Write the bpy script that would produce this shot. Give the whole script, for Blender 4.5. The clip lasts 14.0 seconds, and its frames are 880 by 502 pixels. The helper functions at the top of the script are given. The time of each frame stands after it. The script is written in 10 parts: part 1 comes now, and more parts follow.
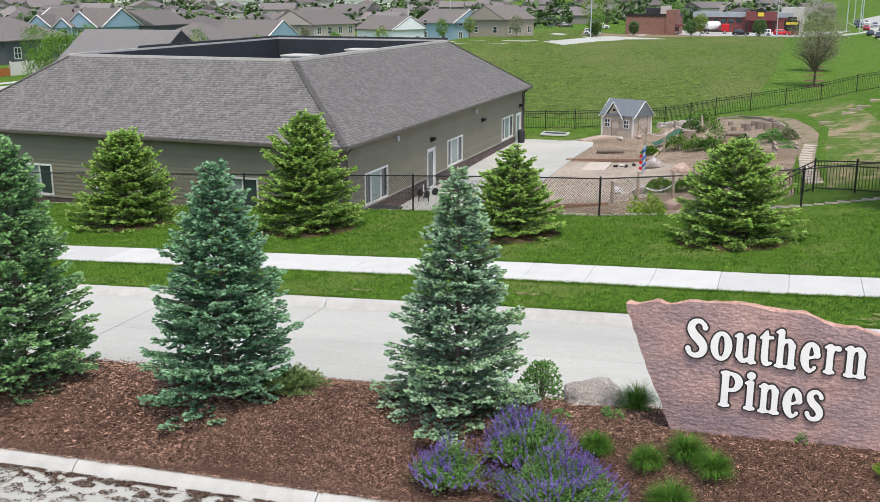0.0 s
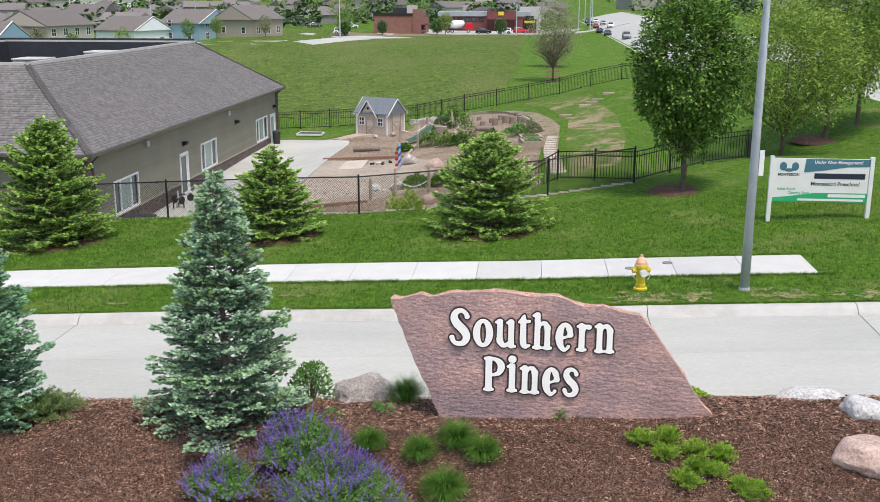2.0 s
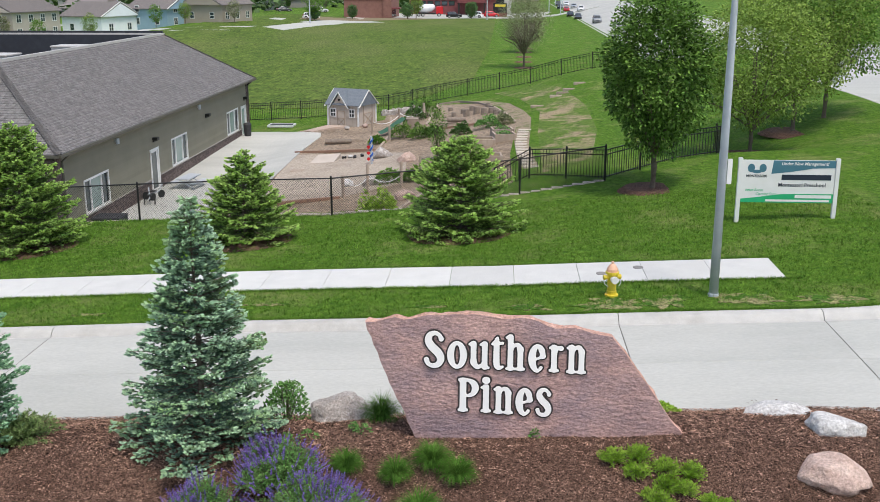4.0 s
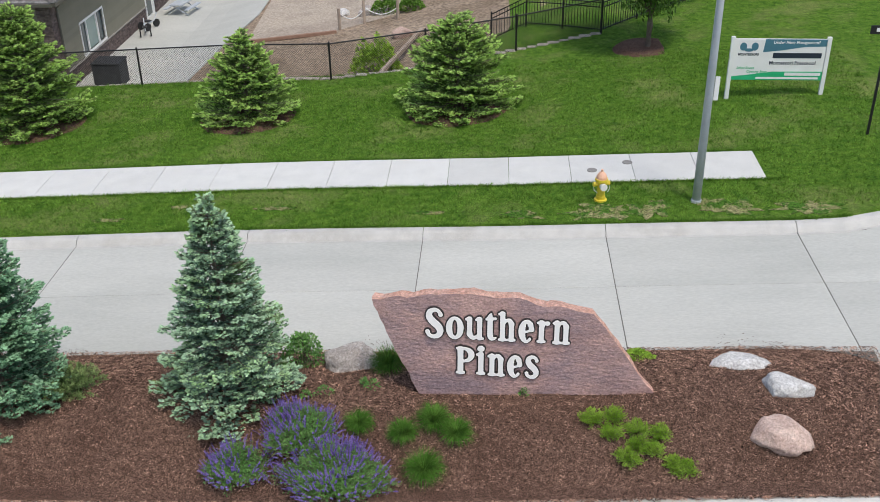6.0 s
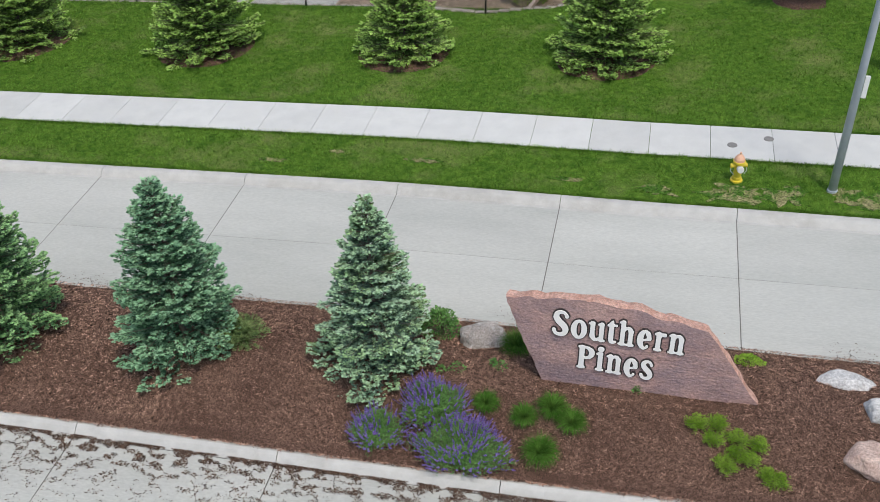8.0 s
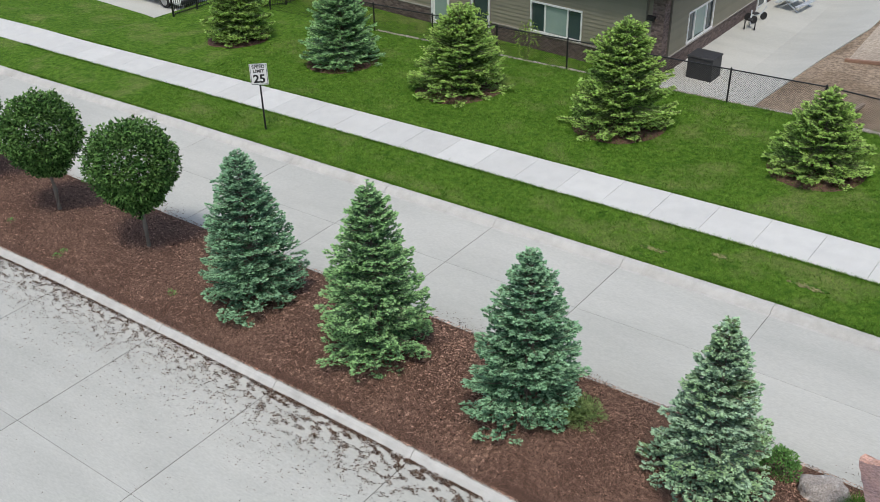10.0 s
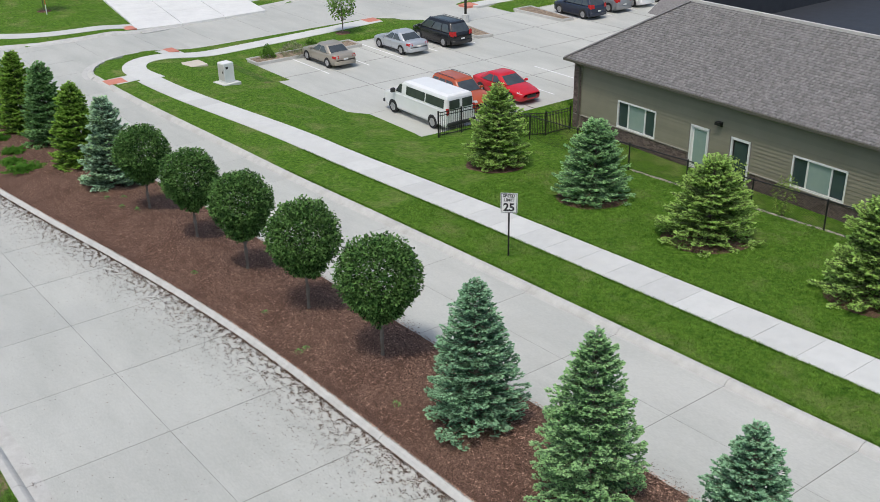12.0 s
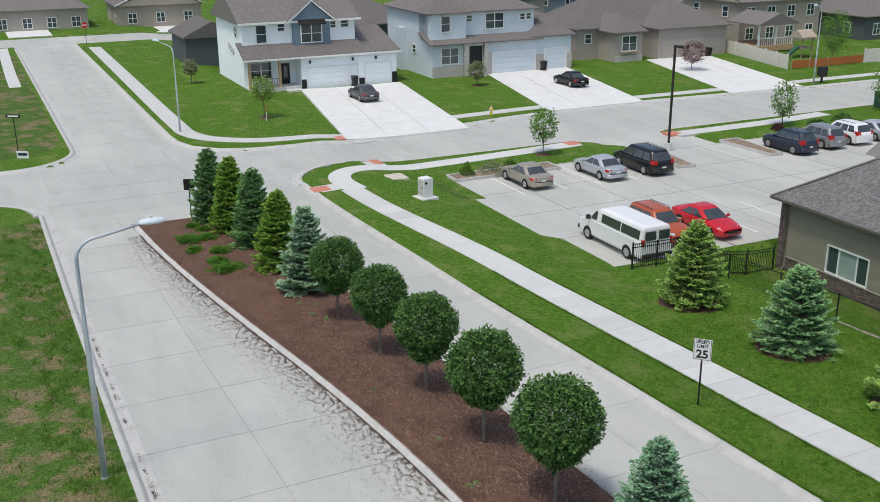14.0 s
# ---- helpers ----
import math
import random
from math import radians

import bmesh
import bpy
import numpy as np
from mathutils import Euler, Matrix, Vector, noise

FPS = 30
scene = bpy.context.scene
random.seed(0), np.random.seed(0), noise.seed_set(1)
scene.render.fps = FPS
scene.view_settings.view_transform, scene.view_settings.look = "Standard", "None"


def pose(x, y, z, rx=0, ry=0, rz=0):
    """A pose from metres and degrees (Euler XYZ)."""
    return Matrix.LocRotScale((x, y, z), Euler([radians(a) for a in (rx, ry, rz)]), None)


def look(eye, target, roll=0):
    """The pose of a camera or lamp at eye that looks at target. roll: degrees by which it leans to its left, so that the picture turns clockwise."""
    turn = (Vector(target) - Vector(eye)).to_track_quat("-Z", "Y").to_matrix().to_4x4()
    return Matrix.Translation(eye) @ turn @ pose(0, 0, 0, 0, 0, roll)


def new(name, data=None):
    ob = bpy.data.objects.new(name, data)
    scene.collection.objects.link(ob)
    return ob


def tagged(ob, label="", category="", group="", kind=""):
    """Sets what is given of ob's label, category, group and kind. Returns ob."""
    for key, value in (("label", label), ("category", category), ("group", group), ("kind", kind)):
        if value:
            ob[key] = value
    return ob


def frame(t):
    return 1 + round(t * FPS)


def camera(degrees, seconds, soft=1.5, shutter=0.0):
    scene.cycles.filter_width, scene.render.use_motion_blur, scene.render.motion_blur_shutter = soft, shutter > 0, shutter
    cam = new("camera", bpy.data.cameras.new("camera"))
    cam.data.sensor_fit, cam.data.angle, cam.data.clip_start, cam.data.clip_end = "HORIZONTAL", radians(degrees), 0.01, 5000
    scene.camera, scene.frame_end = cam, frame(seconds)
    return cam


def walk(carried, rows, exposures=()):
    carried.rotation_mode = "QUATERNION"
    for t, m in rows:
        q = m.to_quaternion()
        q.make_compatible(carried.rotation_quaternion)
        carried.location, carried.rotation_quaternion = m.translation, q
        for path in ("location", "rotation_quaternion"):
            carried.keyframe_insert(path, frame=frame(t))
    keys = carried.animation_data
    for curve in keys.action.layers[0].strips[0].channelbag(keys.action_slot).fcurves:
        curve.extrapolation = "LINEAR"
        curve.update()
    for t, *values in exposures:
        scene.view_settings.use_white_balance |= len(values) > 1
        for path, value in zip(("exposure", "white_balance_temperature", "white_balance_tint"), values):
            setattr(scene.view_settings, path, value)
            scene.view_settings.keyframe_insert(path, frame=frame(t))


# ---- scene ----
cam = camera(47.4, 14.0, soft=0.6)
METRES, EYE, TILT, LEAN, TURN = 9.7, 6.64, -14.3, 0.0, 19.0
ROWS = [
    (0.0, 0.0, 0.0, 0.0, 0.0, 0.0, -0.0),
    (0.5, -0.0006, 0.0002, 0.0001, -3.78, -0.07, 0.93),
    (1.0, -0.0008, 0.0004, -0.0002, -7.63, -0.12, 1.85),
    (1.5, -0.0003, 0.0007, -0.0002, -11.07, -0.25, 2.71),
    (2.0, 0.0003, 0.0009, -0.0001, -13.52, -0.41, 3.35),
    (2.5, 0.0008, 0.0008, -0.0001, -14.51, -0.49, 3.62),
    (2.8, 0.0006, 0.0006, 0.0, -14.72, -0.51, 3.68),
    (3.3, 0.0002, -0.002, 0.008, -14.92, -0.55, 3.76),
    (3.8, -0.0006, -0.0105, 0.0405, -15.05, -0.99, 3.85),
    (4.3, -0.0014, -0.024, 0.098, -15.13, -2.69, 3.96),
    (5.0, -0.0023, -0.0536, 0.2196, -15.19, -7.16, 4.16),
    (5.5, 0.0007, -0.0806, 0.325, -15.21, -11.19, 4.44),
    (6.0, 0.0042, -0.1088, 0.4271, -15.24, -15.21, 4.69),
    (6.5, 0.0078, -0.138, 0.5274, -15.27, -19.06, 4.91),
    (7.0, 0.012, -0.1611, 0.6083, -15.29, -22.09, 5.07),
    (7.5, 0.0002, -0.1775, 0.6764, -12.99, -23.0, 4.42),
    (8.0, 0.003, -0.1925, 0.7149, -6.39, -22.53, 2.83),
    (8.5, -0.0007, -0.2032, 0.7361, 0.47, -22.06, 1.06),
    (9.0, 0.0014, -0.2093, 0.7588, 8.28, -21.46, -0.91),
    (9.2, 0.003, -0.2111, 0.765, 10.95, -21.2, -1.55),
    (10.25, 0.0115, -0.221, 0.795, 19.9, -18.2, -3.8),
    (11.3, 0.0195, -0.2305, 0.8236, 26.95, -15.15, -5.55),
    (11.5, 0.0207, -0.232, 0.8283, 28.76, -14.7, -5.96),
    (12.0, 0.0222, -0.2345, 0.8401, 33.25, -13.63, -7.02),
    (12.5, 0.0223, -0.236, 0.8518, 37.49, -12.62, -8.0),
    (13.0, 0.0191, -0.2283, 0.8634, 40.54, -11.46, -8.72),
    (13.5, -0.0017, -0.2081, 0.8765, 42.64, -10.2, -9.29),
    (14.0, -0.043, -0.1692, 0.8944, 44.72, -8.97, -9.83),
]
walk(cam, [(t, pose(0, 0, EYE, TILT, LEAN, TURN) @ pose(METRES * x, METRES * y, METRES * z, 90 + pitch, roll, yaw)) for t, x, y, z, yaw, pitch, roll in ROWS],
     exposures=[(0.0, 0.37, 6780, 10), (2.5, 0.38, 6760, 11), (5.0, 0.17, 6640, 9), (6.5, 0.06, 6620, 9), (7.5, -0.01, 6600, 8), (11.5, 0.02, 6650, 8), (14.0, -0.05, 6600, 8)])

# ---- daylight: a bright hazy day, veiled sun from the south-east
SUN_EL, SUN_AZ = 66.0, 148.0          # degrees; azimuth clockwise from +y
world = bpy.data.worlds.new("sky")
world.use_nodes = True
scene.world = world
wn = world.node_tree.nodes
sky = wn.new("ShaderNodeTexSky")
sky.sky_type = "NISHITA"
sky.sun_disc = False
sky.sun_elevation, sky.sun_rotation = radians(SUN_EL), radians(SUN_AZ)
sky.dust_density, sky.air_density = 2.5, 1.0
world.node_tree.links.new(sky.outputs[0], wn["Background"].inputs[0])
wn["Background"].inputs[1].default_value = 0.16
sun = new("sun", bpy.data.lights.new("sun", "SUN"))
sun.data.energy, sun.data.angle, sun.data.color = 1.8, radians(10), (1.0, 0.96, 0.9)
sun_dir = Vector((math.sin(radians(SUN_AZ)) * math.cos(radians(SUN_EL)), math.cos(radians(SUN_AZ)) * math.cos(radians(SUN_EL)), math.sin(radians(SUN_EL))))
sun.matrix_world = look(sun_dir * 200, (0, 0, 0))


# ---- materials
def mat(name, a, b=None, scale=3.0, rough=0.8, bump=0.0, bscale=40.0, c=None, cscale=0.25, vary=0.0, island=0.0, metal=0.0, spec=0.35, local=False, detail=5.0, ccut=(0.45, 0.65), stretch=None, thin=0.0, grain=0.0, gscale=60.0):
    """A surface: colour noise between a and b, larger patches of c, each piece or island a little lighter or darker, fine relief."""
    m = bpy.data.materials.new(name)
    m.use_nodes = True
    nt = m.node_tree
    n, ln = nt.nodes, nt.links.new
    bs = n["Principled BSDF"]
    bs.inputs["Roughness"].default_value = rough
    bs.inputs["Metallic"].default_value = metal
    bs.inputs["Specular IOR Level"].default_value = spec
    if local:
        co = n.new("ShaderNodeTexCoord").outputs["Object"]
    else:
        co = n.new("ShaderNodeNewGeometry").outputs["Position"]
    if stretch:
        mp = n.new("ShaderNodeMapping")
        mp.inputs["Scale"].default_value = stretch
        ln(co, mp.inputs["Vector"])
        co = mp.outputs[0]

    def cloud(s, d=detail, r=0.6):
        t = n.new("ShaderNodeTexNoise")
        t.inputs["Scale"].default_value, t.inputs["Detail"].default_value, t.inputs["Roughness"].default_value = s, d, r
        ln(co, t.inputs["Vector"])
        return t.outputs["Fac"]

    def ramp(fac, lo, hi):
        r = n.new("ShaderNodeMapRange")
        r.inputs["From Min"].default_value, r.inputs["From Max"].default_value = lo, hi
        ln(fac, r.inputs["Value"])
        return r.outputs["Result"]

    def mix(fac, p, q):
        x = n.new("ShaderNodeMix")
        x.data_type = "RGBA"
        ln(fac, x.inputs["Factor"])
        for sock, v in ((x.inputs["A"], p), (x.inputs["B"], q)):
            if isinstance(v, tuple):
                sock.default_value = (*v, 1)
            else:
                ln(v, sock)
        return x.outputs["Result"]

    col = mix(ramp(cloud(scale), 0.3, 0.7), a, b or a)
    if c:
        col = mix(ramp(cloud(cscale, 6.0, 0.65), *ccut), col, c)
    if vary or island:
        hs = n.new("ShaderNodeHueSaturation")
        if island:
            src, amt = n.new("ShaderNodeNewGeometry").outputs["Random Per Island"], island
        else:
            src, amt = n.new("ShaderNodeObjectInfo").outputs["Random"], vary
        r = n.new("ShaderNodeMapRange")
        r.inputs["To Min"].default_value, r.inputs["To Max"].default_value = 1 - amt, 1 + amt
        ln(src, r.inputs["Value"])
        ln(r.outputs["Result"], hs.inputs["Value"])
        ln(col, hs.inputs["Color"])
        col = hs.outputs["Color"]
    if grain:
        gs_ = n.new("ShaderNodeHueSaturation")
        g_ = n.new("ShaderNodeMapRange")
        g_.inputs["From Min"].default_value, g_.inputs["From Max"].default_value = 0.32, 0.68
        g_.inputs["To Min"].default_value, g_.inputs["To Max"].default_value = 1 - grain, 1 + grain
        ln(cloud(gscale, 3.0, 0.7), g_.inputs["Value"])
        ln(g_.outputs["Result"], gs_.inputs["Value"])
        ln(col, gs_.inputs["Color"])
        col = gs_.outputs["Color"]
    ln(col, bs.inputs["Base Color"])
    if bump:
        bp = n.new("ShaderNodeBump")
        bp.inputs["Strength"].default_value, bp.inputs["Distance"].default_value = min(1.0, bump), 0.02 * max(1.0, bump)
        ln(cloud(bscale, 4.0), bp.inputs["Height"])
        ln(bp.outputs[0], bs.inputs["Normal"])
    if thin:
        tr = n.new("ShaderNodeBsdfTranslucent")
        ln(col, tr.inputs["Color"])
        ms = n.new("ShaderNodeMixShader")
        ms.inputs[0].default_value = thin
        ln(bs.outputs[0], ms.inputs[1])
        ln(tr.outputs[0], ms.inputs[2])
        ln(ms.outputs[0], n["Material Output"].inputs["Surface"])
    return m


GRASS = mat("lawn grass", (0.036, 0.102, 0.009), (0.135, 0.245, 0.03), 5.0, 0.9, 1.6, 60.0, c=(0.2, 0.235, 0.075), cscale=0.5, ccut=(0.51, 0.72), spec=0.08, detail=14.0, grain=0.85, gscale=42.0)
THIN = mat("thin worn turf", (0.035, 0.095, 0.011), (0.1, 0.165, 0.032), 4.0, 0.92, 0.8, 35.0, c=(0.2, 0.16, 0.09), cscale=0.65, ccut=(0.49, 0.6), spec=0.1, detail=12.0, grain=0.6, gscale=14.0)
DRY = mat("dry turf", (0.14, 0.17, 0.05), (0.33, 0.285, 0.16), 9.0, 0.95, 0.8, 40.0, c=(0.055, 0.13, 0.018), cscale=2.6, ccut=(0.47, 0.56), spec=0.06, detail=13.0, grain=0.8, gscale=22.0)
TUFT = mat("grass blades", (0.07, 0.18, 0.018), (0.2, 0.34, 0.055), 1.5, 0.8, island=0.6, spec=0.12, thin=0.25)
MEADOW = mat("meadow grass", (0.045, 0.09, 0.013), (0.14, 0.195, 0.036), 1.1, 0.9, 0.8, 6.0, c=(0.13, 0.16, 0.045), cscale=0.05, spec=0.1, detail=14.0, ccut=(0.46, 0.62), stretch=(1.0, 0.3, 1.0), grain=0.6, gscale=3.5)
BARE = mat("bare soil", (0.26, 0.2, 0.13), (0.2, 0.17, 0.09), 4.0, 0.95, 0.8, 30.0)
CONC = mat("road concrete", (0.43, 0.435, 0.4), (0.5, 0.503, 0.465), 0.9, 0.85, 0.2, 70.0, c=(0.56, 0.555, 0.51), cscale=0.2, vary=0.04, ccut=(0.46, 0.72), stretch=(0.3, 1.0, 1.0), detail=10.0, grain=0.08, gscale=30.0)
WALKC = mat("sidewalk concrete", (0.57, 0.57, 0.545), (0.635, 0.635, 0.605), 2.0, 0.85, 0.25, 70.0, vary=0.06, c=(0.54, 0.53, 0.49), cscale=0.5, ccut=(0.55, 0.85), grain=0.06)
KERBC = mat("kerb concrete", (0.48, 0.472, 0.445), (0.57, 0.56, 0.528), 3.0, 0.85, 0.4, 45.0, c=(0.39, 0.376, 0.342), cscale=1.1, ccut=(0.52, 0.8), grain=0.08)
DRIVEC = mat("driveway concrete", (0.68, 0.675, 0.65), (0.76, 0.755, 0.725), 1.0, 0.85, 0.2, 50.0, grain=0.05)
JOINT = mat("joint filler", (0.13, 0.125, 0.11), (0.2, 0.19, 0.17), 6.0, 0.95)
JOINT_FAR = mat("weathered joints", (0.25, 0.245, 0.23), (0.32, 0.31, 0.29), 6.0, 0.95)
MULCH = mat("brown mulch", (0.08, 0.044, 0.031), (0.3, 0.182, 0.135), 22.0, 0.95, 2.8, 60.0, c=(0.14, 0.08, 0.058), cscale=0.8, spec=0.12, grain=1.0, gscale=55.0)
CHIP = mat("mulch chips", (0.034, 0.018, 0.012), (0.56, 0.355, 0.265), 9.0, 0.9, island=1.0, spec=0.15)
FLECK = mat("washed mulch", (0.07, 0.043, 0.032), (0.17, 0.11, 0.08), 8.0, 0.95, island=0.7)
# Old needle colours are darkened for shade inside the crown; fresh shoots grow paler.
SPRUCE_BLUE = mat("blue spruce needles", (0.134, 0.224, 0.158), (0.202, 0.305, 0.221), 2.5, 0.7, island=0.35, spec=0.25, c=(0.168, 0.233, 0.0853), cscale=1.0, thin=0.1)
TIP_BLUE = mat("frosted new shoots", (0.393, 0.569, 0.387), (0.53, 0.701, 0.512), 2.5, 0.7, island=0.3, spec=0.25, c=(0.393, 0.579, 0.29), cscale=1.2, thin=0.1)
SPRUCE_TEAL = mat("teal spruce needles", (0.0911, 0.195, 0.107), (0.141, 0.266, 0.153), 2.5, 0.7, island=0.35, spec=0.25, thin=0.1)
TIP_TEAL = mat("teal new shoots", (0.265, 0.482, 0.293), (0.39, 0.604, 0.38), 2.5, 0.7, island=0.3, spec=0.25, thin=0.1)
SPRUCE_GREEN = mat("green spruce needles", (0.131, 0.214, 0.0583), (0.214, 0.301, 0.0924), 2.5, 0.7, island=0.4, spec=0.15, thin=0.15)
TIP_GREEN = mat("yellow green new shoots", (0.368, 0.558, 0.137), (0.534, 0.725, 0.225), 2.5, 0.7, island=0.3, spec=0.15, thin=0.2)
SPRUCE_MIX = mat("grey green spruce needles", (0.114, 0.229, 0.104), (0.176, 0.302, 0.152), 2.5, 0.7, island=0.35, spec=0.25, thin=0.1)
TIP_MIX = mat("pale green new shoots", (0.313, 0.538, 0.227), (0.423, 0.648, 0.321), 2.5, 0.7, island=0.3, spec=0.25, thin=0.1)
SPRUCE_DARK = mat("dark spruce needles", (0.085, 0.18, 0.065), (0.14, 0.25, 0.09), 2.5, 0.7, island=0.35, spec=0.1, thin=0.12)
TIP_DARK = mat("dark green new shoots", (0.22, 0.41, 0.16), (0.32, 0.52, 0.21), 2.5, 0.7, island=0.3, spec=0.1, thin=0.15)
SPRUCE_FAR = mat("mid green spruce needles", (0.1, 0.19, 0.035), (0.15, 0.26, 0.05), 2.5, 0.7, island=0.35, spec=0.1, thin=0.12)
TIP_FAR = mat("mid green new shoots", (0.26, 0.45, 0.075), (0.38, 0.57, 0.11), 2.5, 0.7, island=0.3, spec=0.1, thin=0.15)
BARK = mat("bark", (0.13, 0.1, 0.075), (0.2, 0.165, 0.13), 12.0, 0.9, 0.8, 40.0)
BARK_PALE = mat("grey bark", (0.15, 0.13, 0.11), (0.22, 0.195, 0.165), 10.0, 0.9, 0.6, 40.0)
LEAF_DARK = mat("dark glossy leaves", (0.032, 0.092, 0.022), (0.14, 0.26, 0.07), 3.0, 0.65, island=0.75, spec=0.1, thin=0.15)
LEAF = mat("green leaves", (0.1, 0.215, 0.035), (0.19, 0.34, 0.06), 1.2, 0.7, island=0.45, spec=0.1, thin=0.25)
LEAF_OLIVE = mat("olive leaves", (0.17, 0.27, 0.05), (0.32, 0.44, 0.1), 1.2, 0.6, island=0.4, spec=0.2, thin=0.35)
LEAF_LAWN = mat("lawn tree leaves", (0.055, 0.13, 0.022), (0.21, 0.36, 0.07), 1.6, 0.6, island=0.65, spec=0.2, thin=0.25)
LEAF_GREY = mat("budding twigs", (0.2, 0.235, 0.11), (0.32, 0.34, 0.19), 1.2, 0.7, island=0.35, thin=0.25)
LEAF_BRIGHT = mat("bright green leaves", (0.22, 0.4, 0.035), (0.4, 0.56, 0.1), 4.0, 0.7, island=0.35, spec=0.12, thin=0.25)
LEAF_SAGE = mat("sage leaves", (0.115, 0.27, 0.07), (0.21, 0.39, 0.115), 4.0, 0.75, island=0.4, spec=0.1, thin=0.22)
LEAF_RED = mat("plum leaves", (0.1, 0.035, 0.04), (0.15, 0.06, 0.06), 2.0, 0.6, island=0.3, thin=0.2)
LEAF_PALE = mat("pale juniper sprays", (0.13, 0.22, 0.075), (0.32, 0.42, 0.17), 3.0, 0.7, island=0.55, spec=0.1, thin=0.2)
BLOOM = mat("purple blooms", (0.14, 0.09, 0.33), (0.31, 0.225, 0.54), 6.0, 0.7, island=0.5, spec=0.1, thin=0.2)
SPREAD = mat("spreading juniper", (0.085, 0.22, 0.03), (0.17, 0.36, 0.055), 4.0, 0.7, island=0.4, spec=0.12, thin=0.15)
ORN_GRASS = mat("ornamental grass", (0.05, 0.14, 0.017), (0.12, 0.24, 0.042), 4.0, 0.8, island=0.55, spec=0.06, thin=0.15)
STONE = mat("red quartzite", (0.35, 0.22, 0.205), (0.56, 0.365, 0.33), 2.6, 0.8, 2.0, 17.0, c=(0.31, 0.225, 0.24), cscale=1.5, ccut=(0.42, 0.66), stretch=(0.7, 1.0, 1.3), detail=13.0, grain=0.3, gscale=30.0)
SLOPE = mat("worn hill turf", (0.05, 0.115, 0.014), (0.15, 0.215, 0.045), 3.0, 0.92, 0.8, 20.0, c=(0.32, 0.255, 0.16), cscale=0.45, ccut=(0.5, 0.62), spec=0.1, detail=12.0, grain=0.6, gscale=12.0)
STONE_EDGE = mat("broken quartzite", (0.5, 0.26, 0.19), (0.72, 0.47, 0.385), 7.0, 0.85, 2.4, 20.0, grain=0.3, gscale=22.0)
ROCK_GREY = mat("grey boulder", (0.32, 0.28, 0.25), (0.46, 0.42, 0.385), 5.0, 0.9, 2.0, 20.0, c=(0.6, 0.57, 0.54), cscale=3.2, ccut=(0.5, 0.6), detail=12.0, grain=0.35, gscale=30.0)
ROCK_WHITE = mat("pale boulder", (0.5, 0.49, 0.475), (0.68, 0.67, 0.65), 5.0, 0.9, 2.2, 11.0, c=(0.33, 0.31, 0.29), cscale=2.6, ccut=(0.52, 0.66), detail=12.0, grain=0.3, gscale=26.0)
ROCK_PINK = mat("pink boulder", (0.46, 0.32, 0.265), (0.6, 0.465, 0.4), 4.0, 0.9, 2.2, 11.0, c=(0.36, 0.255, 0.22), cscale=2.2, ccut=(0.5, 0.7), detail=12.0, grain=0.3, gscale=26.0)
WHITE = mat("white paint", (0.8, 0.8, 0.79), (0.75, 0.75, 0.73), 3.0, 0.5)
BLACK = mat("black paint", (0.012, 0.012, 0.013), (0.02, 0.02, 0.02), 5.0, 0.45)
LETTER = mat("cream letter enamel", (0.86, 0.84, 0.82), (0.88, 0.865, 0.845), 3.0, 0.5)
LETTER_BACK = mat("dark letter backing", (0.03, 0.025, 0.025), (0.05, 0.04, 0.04), 5.0, 0.5)
STEEL = mat("galvanised steel", (0.46, 0.5, 0.545), (0.54, 0.58, 0.62), 4.0, 0.5, metal=0.2)
LAMP_HEAD = mat("pale blue-grey lamp enamel", (0.6, 0.67, 0.72), (0.66, 0.72, 0.76), 6.0, 0.45)
BRONZE = mat("dark bronze metal", (0.03, 0.026, 0.022), (0.045, 0.04, 0.034), 4.0, 0.45, metal=0.3)
STEEL_LID = mat("weathered iron lid", (0.2, 0.19, 0.18), (0.28, 0.27, 0.25), 12.0, 0.7, 0.4, 60.0)
YELLOW = mat("yellow enamel", (0.72, 0.55, 0.04), (0.78, 0.62, 0.07), 6.0, 0.45)
PEACH = mat("peach enamel", (0.75, 0.42, 0.27), (0.8, 0.5, 0.35), 6.0, 0.45)
SIDING = mat("olive lap siding", (0.225, 0.21, 0.152), (0.255, 0.238, 0.177), 0.8, 0.75, 0.1, 40.0, vary=0.06)
MORTAR = mat("mortar", (0.2, 0.18, 0.165), (0.26, 0.24, 0.22), 10.0, 0.95)
SHINGLE = mat("grey brown shingles", (0.165, 0.158, 0.155), (0.25, 0.238, 0.232), 9.0, 0.95, 0.8, 40.0, island=0.22, c=(0.21, 0.2, 0.195), cscale=0.9, grain=0.22, gscale=14.0)
SHINGLE_FAR = mat("weathered shingles", (0.12, 0.107, 0.1), (0.225, 0.205, 0.192), 5.0, 0.95, 1.2, 9.0, vary=0.15, c=(0.16, 0.145, 0.138), cscale=0.7, stretch=(1.0, 1.0, 2.2), detail=8.0, grain=0.25, gscale=6.0)
MEMBRANE = mat("dark roof membrane", (0.03, 0.033, 0.04), (0.042, 0.046, 0.055), 2.0, 0.6)
TRIM = mat("dark olive trim", (0.1, 0.095, 0.075), (0.12, 0.112, 0.09), 2.0, 0.6)
TAUPE = mat("taupe gutter", (0.33, 0.3, 0.27), (0.38, 0.35, 0.31), 2.0, 0.5)
GLASS = mat("window glass", (0.03, 0.05, 0.055), (0.05, 0.075, 0.08), 0.6, 0.06, spec=0.8)
